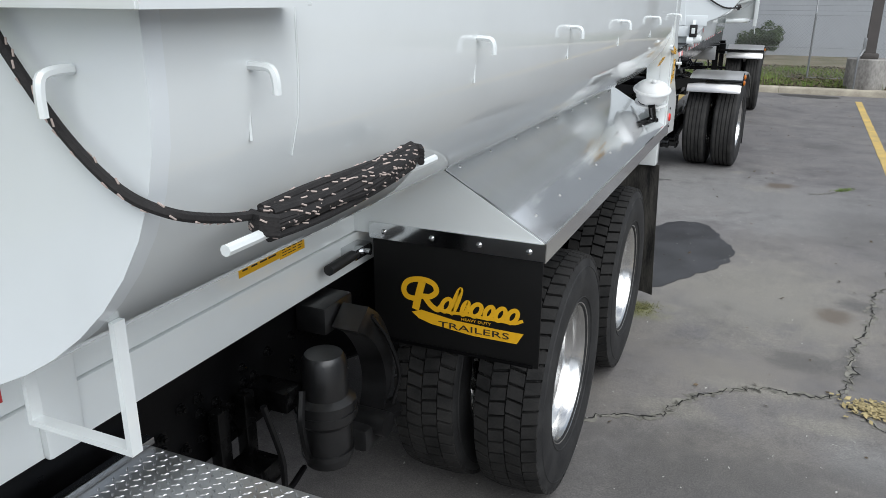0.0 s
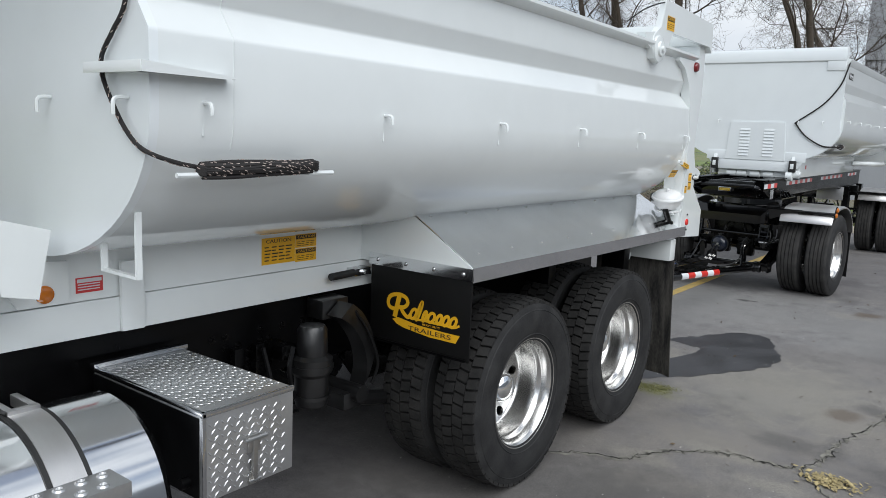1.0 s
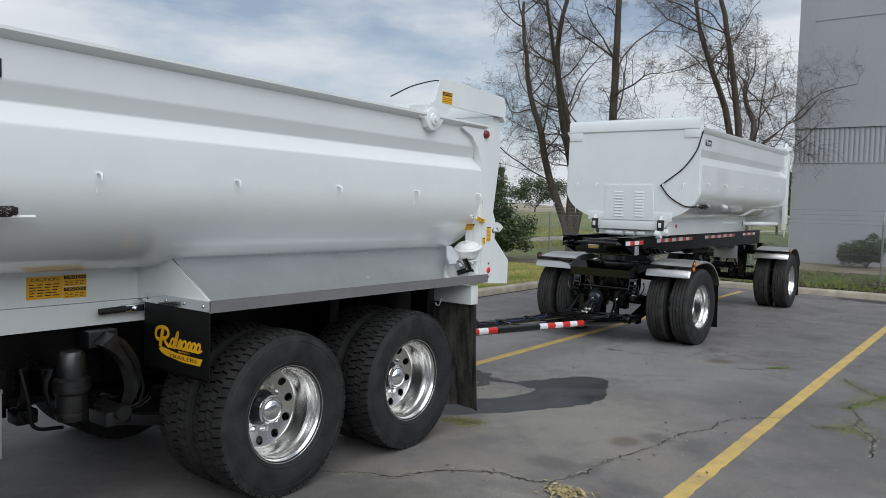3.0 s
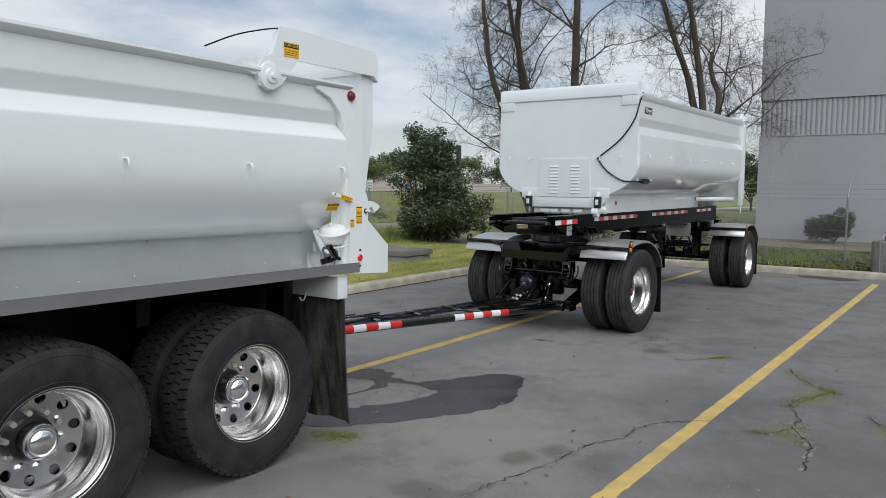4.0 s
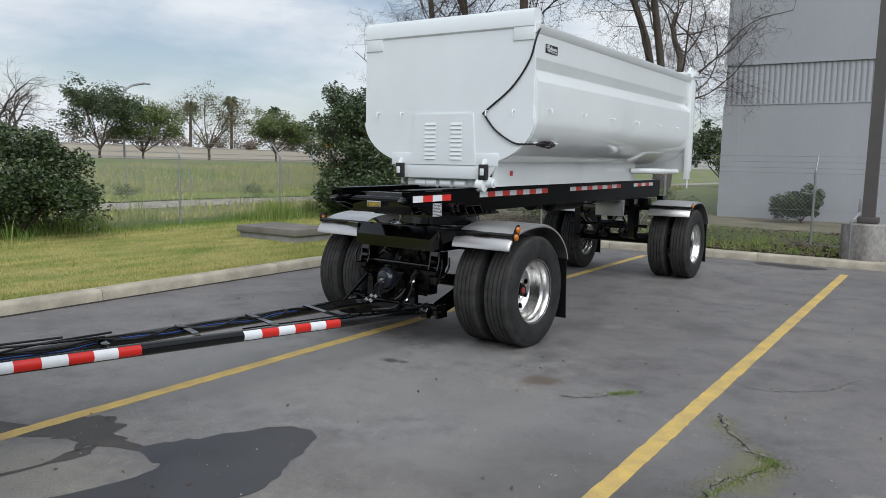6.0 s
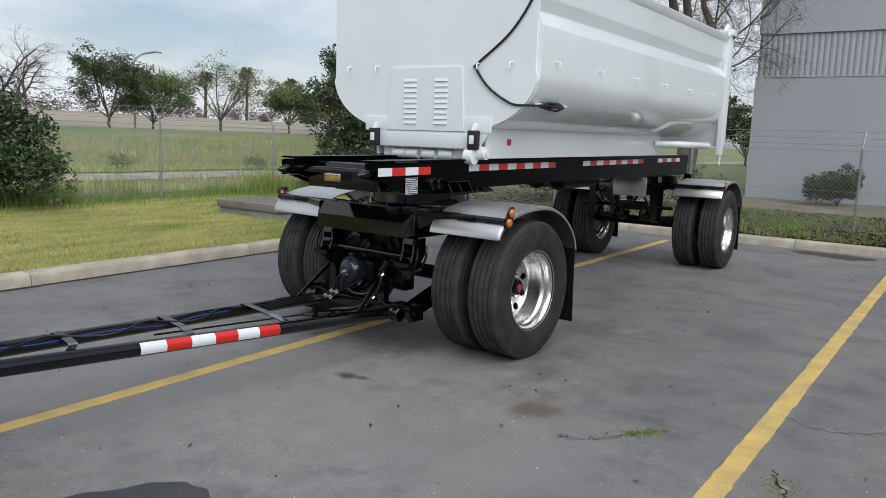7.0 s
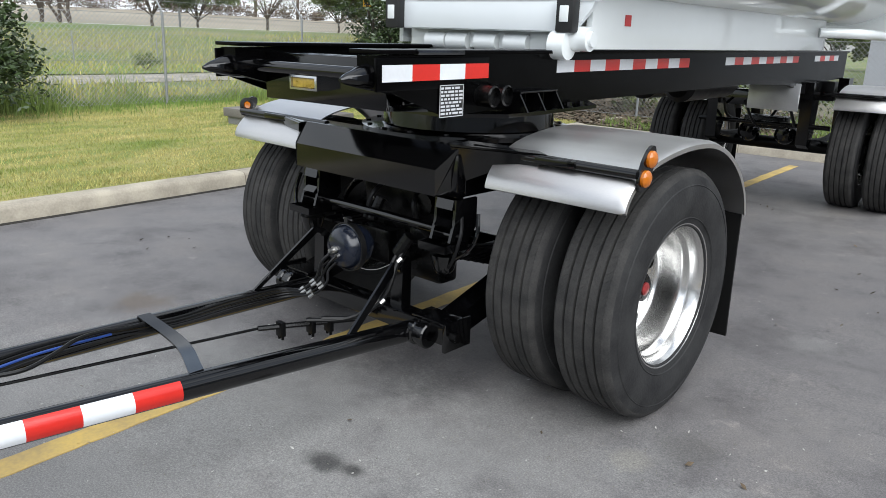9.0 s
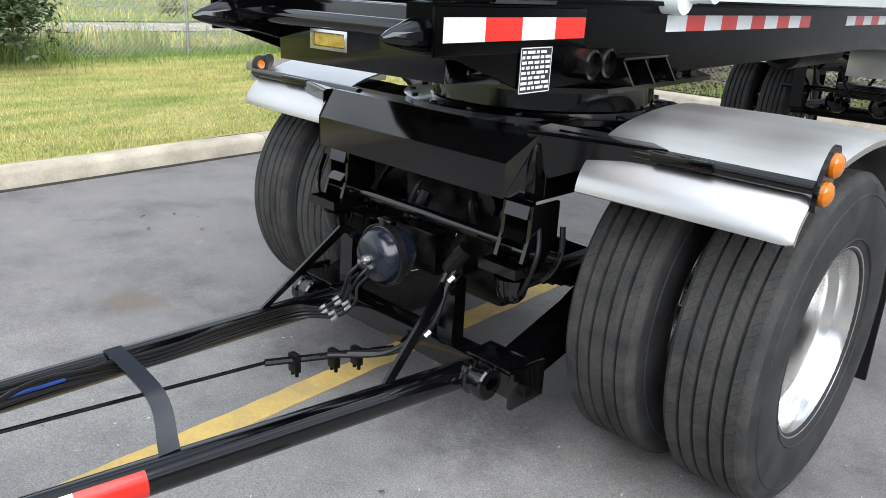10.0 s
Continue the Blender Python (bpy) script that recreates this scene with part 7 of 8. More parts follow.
for i in range(27):
    f = 0.24 + 0.74 * i / 26
    gap = (near0.lerp(near1, f) - far0.lerp(far1, f)).x
    swing = min(1.0, i / 6)
    pts.append(far0.lerp(far1, f) + Vector((0.05 + gap * 0.22 * swing + 0.15 * gap * swing * math.sin(f * 38), 0, 0.045 + 0.012 * math.cos(f * 38))))
tube(bm, pts, 0.008, 7, 4)
part("coiled_line", bm, HOSE, drawbar, at=DM)
bm = fresh()
for k in range(4):
    d = Vector((-0.055 + 0.004 * k, -0.045, -0.055)).normalized()
    for q in (0.0, 0.062):
        p = Vector((-0.160 + 0.027 * k, -0.823, 0.430)) + d * (q + 0.012 * (k % 2))
        bm = fresh()
        cyl(bm, p - d * 0.010, p + d * 0.010, 0.0092, 6)
        cyl(bm, p + d * 0.010, p + d * 0.018, 0.0075, 8)
        part("hose_fitting", bm, BRASS, drawbar, at=DM)
for pts, r in (([(0.235, -0.60, 0.66), (0.225, -0.66, 0.57), (0.235, -0.74, 0.44), (0.16, -0.83, 0.35), (0.06, -0.95, 0.34)], 0.011),
               ([(0.215, -0.60, 0.66), (0.205, -0.67, 0.57), (0.215, -0.76, 0.43), (0.14, -0.86, 0.345), (0.02, -1.0, 0.335)], 0.009),
               ([(-0.05, -0.40, 0.90), (-0.08, -0.52, 0.82), (-0.10, -0.56, 0.70)], 0.012),
               ([(0.12, -0.40, 0.88), (0.16, -0.50, 0.80), (0.18, -0.48, 0.70), (0.2, -0.42, 0.64)], 0.012),
               ([(0.30, -0.40, 0.86), (0.28, -0.48, 0.78), (0.33, -0.42, 0.70)], 0.009),
               ([(0.49, -0.55, 0.82), (0.53, -0.60, 0.74), (0.50, -0.62, 0.62), (0.44, -0.60, 0.58)], 0.008)):
    bm = fresh()
    tube(bm, pts, r, 7)
    part("brake_hose", bm, HOSE, dolly, at=DM)
for p in ((0.232, -0.765, 0.412), (0.185, -0.805, 0.362), (0.205, -0.775, 0.410), (0.225, -0.66, 0.575), (-0.09, -0.54, 0.78)):
    bm = fresh()
    cyl(bm, p, (p[0] + 0.008, p[1] + 0.016, p[2] + 0.016), 0.011, 6)
    part("hose_fitting", bm, BRASS, dolly, at=DM)
for p, q in (((0.200, -0.635, 0.605), (0.255, -0.615, 0.690)), ((-0.12, -0.50, 0.68), (-0.10, -0.46, 0.78))):
    bm = fresh()
    cyl(bm, p, q, 0.028, 10)
    part("hose_boot", bm, GRIME, dolly, at=DM)
rod0, rod1, rod2 = Vector((0.03, -0.72, 0.272)), Vector((-0.145, -1.135, 0.285)), Vector((-0.24, -2.3, 0.335))
bm = fresh()
cyl(bm, rod0, rod1, 0.013, 8)
cyl(bm, rod1, rod2, 0.0065, 8)
brod = part("brake_rod", bm, GRIME, drawbar, at=DM)
for f in (0.30, 0.48, 0.78):
    bm = fresh()
    c = rod0.lerp(rod1, f)
    box(bm, c.x - 0.022, c.x + 0.022, c.y - 0.012, c.y + 0.012, c.z - 0.045, c.z + 0.022, 0.004)
    cyl(bm, c + Vector((0.012, 0, -0.06)), c + Vector((0.012, 0, -0.04)), 0.007, 6)
    cyl(bm, c + Vector((-0.012, 0, -0.06)), c + Vector((-0.012, 0, -0.04)), 0.007, 6)
    part("rod_clamp", bm, CHASSIS, brod, at=DM)


# fenders with lamp arms, wheels, flaps
FENDER = [(-0.545, 0.950), (-0.540, 0.975), (-0.52, 1.015), (-0.46, 1.07), (-0.35, 1.12), (-0.19, 1.15), (-0.02, 1.162), (0.16, 1.15), (0.32, 1.10), (0.46, 1.01), (0.56, 0.90), (0.61, 0.78)]


def fender(parent, at, s):
    bm = fresh()
    fp = [(v.x, v.z) for v in smooth_path([(a, 0, b) for a, b in FENDER], 3)]
    inner, outer = s * 0.60, s * 1.215
    lip = s * 1.222
    out = []
    for y, z in fp:
        r = Vector((y, z - 0.53)).normalized()
        out.append((y, z, r))
    outer_pts = lambda x, d: [Vector((x, y + r.x * d, z + r.y * d)) for y, z, r in out]
    rows = [outer_pts(inner, 0), outer_pts(s * 0.87, 0.004), outer_pts(outer - s * 0.02, 0.0), outer_pts(lip, -0.012), outer_pts(lip, -0.03), outer_pts(outer - s * 0.006, -0.012), outer_pts(inner, -0.006)]
    # eased outer corner at the front edge
    for row, k in ((rows[2], 0.04), (rows[3], 0.26), (rows[4], 0.30), (rows[5], 0.12)):
        for i in range(5):
            row[i] = row[i].lerp(row[5], k * (1 - i / 5) ** 2)
    loft(bm, [list(c) for c in zip(*rows)])
    f = part("fender", bm, STEEL, parent, "satin stainless half-round fender", at=at, smooth=40)
    return f


def mud_flap(parent, at, s):
    bm = fresh()
    rows = [[(s * (0.60 + 0.6 * j / 4), 0.595 + 0.02 * (i / 6) ** 2 + 0.008 * math.sin(2 * j), 0.86 - 0.70 * i / 6) for j in range(5)] for i in range(7)]
    loft(bm, [r + [(x, y + 0.012, z) for x, y, z in r[::-1]] for r in rows])
    part("mud_flap", bm, FLAP, parent, at=at)


def lamp_arm(parent, at, s, lamps):
    bm = fresh()
    cyl(bm, (s * 0.48, -0.475, 1.085), (s * 1.226, -0.475, 1.085), 0.019, 12)
    box(bm, *sorted((s * 0.80, s * 0.98)), -0.500, -0.470, 1.07, 1.10, 0.004)
    arm = part("lamp_arm", bm, BLACK, parent, at=at)
    bm = fresh()
    x0, x1 = sorted((s * 1.224, s * 1.236))
    lz = 0.025 if s > 0 else 0.03
    hh = 0.080 if lamps > 1 else 0.052
    ring = [(-0.43 + 0.045 * math.cos(t) + 0.03 * math.sin(t), 1.078 + lz + hh * math.sin(t)) for t in [2 * math.pi * i / 20 for i in range(20)]]
    prism(bm, ring, "x", x0, x1)
    part("lamp_bracket", bm, BLACK, arm, at=at)
    if s < 0:
        bm = fresh()
        lathe(bm, [(0.040, 0.0), (0.040, 0.012), (0.024, 0.016), (0.022, 0.002), (0.040, 0.0)], (-1.236, -0.445, 1.085 + lz), "x", 20)
        part("lamp_grommet", bm, BUMPER, arm, at=at)
    for k in range(lamps):
        bm = fresh()
        lathe(bm, [(0.031, 0), (0.031, 0.010), (0.024, 0.018), (0.012, 0.022), (0.001, 0.023)] if s > 0 else [(0.020, 0), (0.018, 0.006), (0.001, 0.008)],
              (s * 1.236 if s > 0 else -1.224, -0.445 + 0.03 * k, (1.045 if lamps > 1 else 1.085) + lz + 0.066 * k), "x", 20)
        part("amber_lamp", bm, AMBER, arm, "round amber side lamp", at=at)


RM = pose(QX + 0.035, 15.74, 0, 0, 0, 0)
random.seed(2)
for at, z, spin in ((DM, lot(10.3) + 0.528, 14.0), (RM, lot(15.74) + 0.529 - 0.048, 29.0)):
    for x, f, h in ((1.073, 1, "oil"), (0.728, -1, ""), (-0.728, 1, ""), (-1.073, -1, "oil")):
        wheel(trailer, x, 0, z, f, "rib", h, turn=spin if h else -spin, about=at)
    for s in (1, -1):
        fender(trailer, at, s)
        mud_flap(trailer, at, s)
lamp_arm(trailer, DM, 1, 2)
lamp_arm(trailer, DM, -1, 1)
lamp_arm(trailer, RM @ pose(0, 0.0, 0), 1, 1)

# rear running gear
bm = fresh()
cyl(bm, (-1.05, 0, 0.525), (1.05, 0, 0.525), 0.065, 16)
rear_axle = part("rear_axle", bm, CHASSIS, trailer, at=RM)
for s in (1, -1):
    for i in range(5):
        bm = fresh()
        L = 0.66 - 0.07 * i
        tube(bm, [(s * 0.43, -L - 0.05, 0.665 - 0.016 * i), (s * 0.43, 0, 0.615 - 0.016 * i), (s * 0.43, L, 0.665 - 0.016 * i)], 0.013, 4, 6)
        part("spring_leaf", bm, CHASSIS, rear_axle, at=RM)
    bm = fresh()
    prism(bm, [(-0.85, 1.20), (-0.58, 1.20), (-0.60, 0.74), (-0.70, 0.58), (-0.80, 0.62)], "x", *sorted((s * 0.38, s * 0.48)))
    part("front_hanger", bm, BLACK, rear_axle, at=RM)
    bm = fresh()
    prism(bm, [(0.55, 1.20), (0.75, 1.20), (0.68, 0.62), (0.58, 0.62)], "x", *sorted((s * 0.38, s * 0.48)))
    part("rear_hanger", bm, BLACK, rear_axle, at=RM)
for x in (0.12, -0.25):
    bm = fresh()
    lathe(bm, [(0.001, -0.27), (0.06, -0.265), (0.092, -0.235), (0.105, -0.18), (0.110, -0.15), (0.110, -0.135), (0.10, -0.12), (0.09, -0.05), (0.05, -0.02), (0.001, -0.02)], (x, 0, 0.64), "y", 22)
    part("brake_chamber", bm, BLACK, rear_axle, at=RM)
bm = fresh()
box(bm, -0.44, 0.44, -0.80, -0.72, 0.95, 1.1, 0.01)
part("cross_member", bm, BLACK, rear_axle, at=RM)
bm = fresh()
cyl(bm, (-0.62, -0.62, 0.78), (0.62, -0.62, 0.78), 0.022, 12)
part("cam_shaft", bm, GRIME, rear_axle, at=RM)
bm = fresh()
box(bm, -0.2, 0.2, -0.55, -0.35, 0.72, 0.84, 0.02)
part("relay_valve", bm, GRIME, rear_axle, at=RM)
for pts in ([(0.3, -0.9, 1.0), (0.32, -0.7, 0.8), (0.2, -0.3, 0.72)], [(-0.1, -0.9, 1.0), (-0.05, -0.6, 0.75), (0.1, -0.2, 0.72)], [(-0.3, -0.9, 1.0), (-0.34, -0.6, 0.82), (-0.25, -0.25, 0.74)], [(0.05, -0.5, 0.84), (0.1, -0.45, 0.95), (0.2, -0.7, 1.05)]):
    bm = fresh()
    tube(bm, pts, 0.014, 8)
    part("brake_hose", bm, HOSE, rear_axle, at=RM)
bm = fresh()
box(bm, 0.02, 0.46, -1.22, -1.20, 0.96, 1.20, 0.006)
part("splash_plate", bm, PLATE, trailer, "dull diamond-plate splash guard", at=RM)
for s in (1, -1):
    bm = fresh()
    prism(bm, [(14.3, 1.20), (15.5, 1.20), (15.5, 1.0), (15.25, 0.98), (15.0, 1.08)], "x", *sorted((QX + s * 0.40, QX + s * 0.44)))
    box(bm, *sorted((QX + s * 0.44, QX + s * 0.60)), 15.28, 15.42, 1.02, 1.2, 0.008)
    part("spring_mount", bm, CHASSIS, trailer)
for dx, y, r in ((-0.3, 13.0, 0.14), (0.12, 12.7, 0.12)):
    bm = fresh()
    lathe(bm, [(0.001, 0.0), (r * 0.7, 0.01), (r, 0.05), (r, 0.95), (r * 0.7, 0.99), (0.001, 1.0)], (QX + dx, y, 1.22), "y", 20)
    part("air_tank", bm, CHASSIS, trailer)
# ---- building, fences, lamp post, pad ----
BYW = 30.0
bld = thing("building", (15, BYW, 0), "grey tilt-up concrete warehouse with a ribbed band", "building")
for e in ((-3.45, 34, BYW, BYW + 0.35, 0.0, 3.83), (-3.45, 34, BYW, BYW + 0.35, 5.12, 12.5), (-3.45, 34, BYW + 0.06, BYW + 0.35, 3.83, 5.12),
          (-3.45, -3.10, BYW + 0.35, 62, 0, 12.5), (-3.10, 34, 61.6, 62, 0, 12.5), (33.6, 34, BYW + 0.35, 61.6, 0, 12.5)):
    bm = fresh()
    box(bm, *e)
    part("wall_panel", bm, WALL_GREY, bld, smooth=None)
bm = fresh()
box(bm, -3.40, 33.9, BYW + 0.3, 61.9, 12.0, 12.25)
part("roof", bm, CONCRETE_GREY, bld)
RIB = simple_mesh(lambda bm: prism(bm, [(0, 0.06), (0.035, 0.034), (0.115, 0.034), (0.15, 0.06)], "z", 3.85, 5.10), WALL_GREY)
for i in range(230):
    placed("rib", RIB, bld, pose(-3.44 + 0.162 * i, BYW, 0))
bm = fresh()
for z in (3.835, 5.115, 9.0):
    box(bm, -3.47, 34, BYW - 0.02, BYW - 0.003, z - 0.02, z + 0.02)
box(bm, -3.47, -2.95, BYW - 0.03, BYW - 0.002, 0, 3.80)
box(bm, -3.47, -2.95, BYW - 0.03, BYW - 0.002, 5.14, 12.5)
part("reveal_trim", bm, WALL_GREY, bld, smooth=None)

GALV = material("galvanised_steel", (0.33, 0.34, 0.345), 0.5, metal=0.7, vary=0.12, scale=12, grain=80)
WIRE = material("galvanised_wire", (0.30, 0.31, 0.31), 0.5, metal=0.7, vary=0.1)
BASE_CONCRETE = material("stained_grey_concrete", (0.36, 0.345, 0.32), 0.9, scale=3.2, grain=25, bump=0.3, color2=(0.13, 0.12, 0.11), stretch=(1, 1, 0.5), detail=10)
POLE = material("bronze_grey_paint", (0.085, 0.075, 0.070), 0.5, vary=0.1, scale=3)


def fence_run(label, a, b, first, gap, height, dense, arm_side, name="chain_link_fence", barbs=True, r=0.0016):
    """Posts, mesh and barbed strands between two ground points."""
    a, b = Vector(a), Vector(b)
    d = (b - a).normalized()
    side = Vector((-d.y, d.x, 0)) * arm_side
    L = (b - a).length
    fence = thing(name, ((a + b) / 2)[:], label, "fence")
    s = first
    while s < L:
        p = a + d * s
        z0 = hill(p.x, p.y)
        bm = fresh()
        cyl(bm, (p.x, p.y, z0 - 0.05), (p.x, p.y, z0 + height + 0.02), 0.024, 10)
        if barbs:
            q = Vector((p.x, p.y, z0 + height + 0.02))
            cyl(bm, q, q + side * 0.28 + Vector((0, 0, 0.34)), 0.017, 8)
        part("post", bm, GALV, fence)
        s += gap
    z = lambda p: hill(p.x, p.y)
    bm = fresh()
    za = z(a.lerp(b, 0.5))
    if barbs:
        for k in (0.25, 0.6, 0.95):
            o = side * 0.28 * k
            bm = fresh()
            cyl(bm, (a.x + o.x, a.y + o.y, za + height + 0.35 * k), (b.x + o.x, b.y + o.y, za + height + 0.35 * k), 0.004, 4)
            part("barbed_wire", bm, WIRE, fence)
    for k in (0.04, 0.5, 0.99):
        bm = fresh()
        cyl(bm, (a.x, a.y, za + height * k), (b.x, b.y, za + height * k), 0.004, 4)
        part("strand_wire", bm, WIRE, fence)
    vs, fs = [], []
    count = int(L / dense) + int(height / dense)
    for fam in (1, -1):
        for i in range(count):
            s0 = i * dense - (height if fam > 0 else 0)
            p0s, p0z, p1s, p1z = s0, 0.03, s0 + fam * height, height
            if fam < 0:
                p0s, p1s = s0, s0 - height
            lo, hi = max(0, min(p0s, p1s)), min(L, max(p0s, p1s))
            if hi <= lo:
                continue
            f = lambda q: p0z + (p1z - p0z) * (q - p0s) / (p1s - p0s)
            e0, e1 = a + d * lo, a + d * hi
            e0.z, e1.z = za + f(lo), za + f(hi)
            n_ = Vector((-d.y, d.x, 0)) * r
            up = Vector((0, 0, r * 1.4)) - d * fam * r
            i0 = len(vs)
            for e in (e0, e1):
                vs += [tuple(e + n_), tuple(e + up), tuple(e - n_ - up)]
            for j in range(3):
                k2 = (j + 1) % 3
                fs.append((i0 + j, i0 + k2, i0 + 3 + k2, i0 + 3 + j))
    me = bpy.data.meshes.new("wire_mesh")
    me.from_pydata([tuple(WORLD_OF[fence.name].inverted() @ Vector(v)) for v in vs], [], fs)
    me.materials.append(WIRE)
    o = new("wire_mesh", me)
    o.parent = fence
    tagged(o, kind="stuff")
    return fence


fence_run("galvanised chain-link fence with barbed wire beside the lawn", (-11.5, -6, 0), (-11.5, 22.0, 0), 2.2, 3.08, 1.54, 0.085, 1, r=0.0020)
fence_run("galvanised chain-link fence with barbed wire before the building", (-11.5, 20.88, 0), (22, 20.88, 0), 2.88, 3.07, 1.54, 0.085, 1, r=0.0012)
fence_run("low wire field fence on thin posts", (-26.5, -10, 0), (-26.5, 66, 0), 1.4, 3.2, 1.15, 0.30, 1, "wire_fence", barbs=False)

# tall steel posts among the shrubs
for x, y in ((-11.2, 20.3), (-11.0, 21.7)):
    bm = fresh()
    z0 = hill(x, y)
    for dx in (-0.06, 0.05):
        box(bm, x + dx, x + dx + 0.012, y - 0.06, y + 0.06, z0, 3.25)
    box(bm, x - 0.05, x + 0.05, y - 0.006, y + 0.006, z0, 3.25)
    solo("steel_post", bm, POLE, "tall dark steel post beside the shrub", "post", group="steel posts")

# lamp post on its round base
post = thing("lamp_post", (1.71, 19.15, 0.15), "grey square lamp post on a round concrete base", "lamp post")
bm = fresh()
lathe(bm, [(0.001, 0.14), (0.42, 0.14), (0.42, 0.80), (0.405, 0.815), (0.001, 0.82)], (1.71, 19.15, 0), "z", 36)
part("base", bm, BASE_CONCRETE, post, "round grey concrete base")
bm = fresh()
loft(bm, [[(1.71 + a * w, 19.15 + b * w, z) for a, b in ((-1, -1), (1, -1), (1, 1), (-1, 1))] for z, w in ((0.82, 0.105), (9.2, 0.075))])
part("pole", bm, POLE, post)
bm = fresh()
box(bm, 1.71 - 0.17, 1.71 + 0.17, 18.98, 19.32, 0.82, 0.93, 0.02)
part("foot_cover", bm, POLE, post)
bm = fresh()
tube(bm, [(1.48, 18.80, 0.15), (1.48, 18.80, 0.80), (1.52, 18.84, 0.90), (1.58, 19.0, 1.0)], 0.022, 10, 4)
box(bm, 1.55, 1.61, 19.0, 19.06, 0.98, 1.25, 0.006)
part("conduit", bm, GALV, post)
bm = fresh()
box(bm, 1.36, 2.06, 18.5, 19.3, 9.15, 9.3, 0.03)
part("lamp_head", bm, POLE, post)

# concrete pad in the lawn
bm = fresh()
box(bm, -8.70, -7.18, 13.95, 14.92, 0.05, 0.300, 0.012)
pad = solo("utility_pad", bm, CONCRETE_GREY, "thick weathered concrete utility pad in the lawn", "pad")
bm = fresh()
box(bm, -8.74, -7.13, 13.90, 14.97, 0.301, 0.425, 0.014)
part("cover", bm, PAD, pad, "darker stained concrete cover slab")


# unseen plain walls added to close the lot behind the camera; the east one shapes reflections and bounce
bm = fresh()
box(bm, 13, 13.4, -40, 17, 0, 4.6)
solo("added_wall_east", bm, WALL_GREY, "unseen plain grey wall added to close the lot", "wall", kind="structure", smooth=None)
bm = fresh()
box(bm, -12, 13, -40.4, -40, 0, 4.6)
solo("added_wall_south", bm, WALL_GREY, "unseen plain grey wall added to close the lot", "wall", kind="structure", smooth=None)


# ---- trees and shrubs ----
BARK = material("grey_brown_bark", (0.098, 0.078, 0.060), 0.95, vary=0.25, scale=6, grain=40, bump=0.7, stretch=(1, 1, 0.25), color2=(0.05, 0.04, 0.032))
TWIG = material("dark_twigs", (0.062, 0.046, 0.036), 0.95, vary=0.2, scale=9)
LEAF_DARK = material("dark_evergreen_leaves", (0.054, 0.082, 0.028), 0.42, vary=0.2, scale=3, color2=(0.030, 0.050, 0.018), random_vary=0.45, island=True)
LEAF_MID = material("olive_leaves", (0.13, 0.16, 0.042), 0.55, vary=0.2, scale=1.5, color2=(0.06, 0.085, 0.026), random_vary=0.4, island=True)
LEAF_BROWN = material("bronze_leaves", (0.16, 0.14, 0.075), 0.6, vary=0.2, scale=1.5, color2=(0.08, 0.08, 0.04), random_vary=0.4, island=True)


def limb_mesh(chains, sides=None):
    """Tapered tubes along chains of (place, radius), as plain lists."""
    vs, fs = [], []
    for ch in chains:
        k = sides or (7 if ch[0][1] > 0.06 else 5 if ch[0][1] > 0.02 else 3)
        u = None
        i0 = len(vs)
        for i, (p, r) in enumerate(ch):
            d = (ch[min(i + 1, len(ch) - 1)][0] - ch[max(i - 1, 0)][0]).normalized()
            if u is None:
                u, _ = frame_of(d)
            u = (u - d * u.dot(d)).normalized()
            v = d.cross(u)
            for j in range(k):
                a = 2 * math.pi * j / k
                vs.append(tuple(p + (u * math.cos(a) + v * math.sin(a)) * r))
        for i in range(len(ch) - 1):
            for j in range(k):
                j2 = (j + 1) % k
                fs.append((i0 + i * k + j, i0 + i * k + j2, i0 + (i + 1) * k + j2, i0 + (i + 1) * k + j))
    return vs, fs


def mesh_part(name, vs, fs, mat, parent, smooth=True):
    inv = WORLD_OF[parent.name].inverted()
    me = bpy.data.meshes.new(name)
    me.from_pydata([tuple(inv @ Vector(v)) for v in vs], [], fs)
    me.materials.append(mat)
    if smooth:
        me.polygons.foreach_set("use_smooth", [True] * len(fs))
    o = new(name, me)
    o.parent = parent
    return o


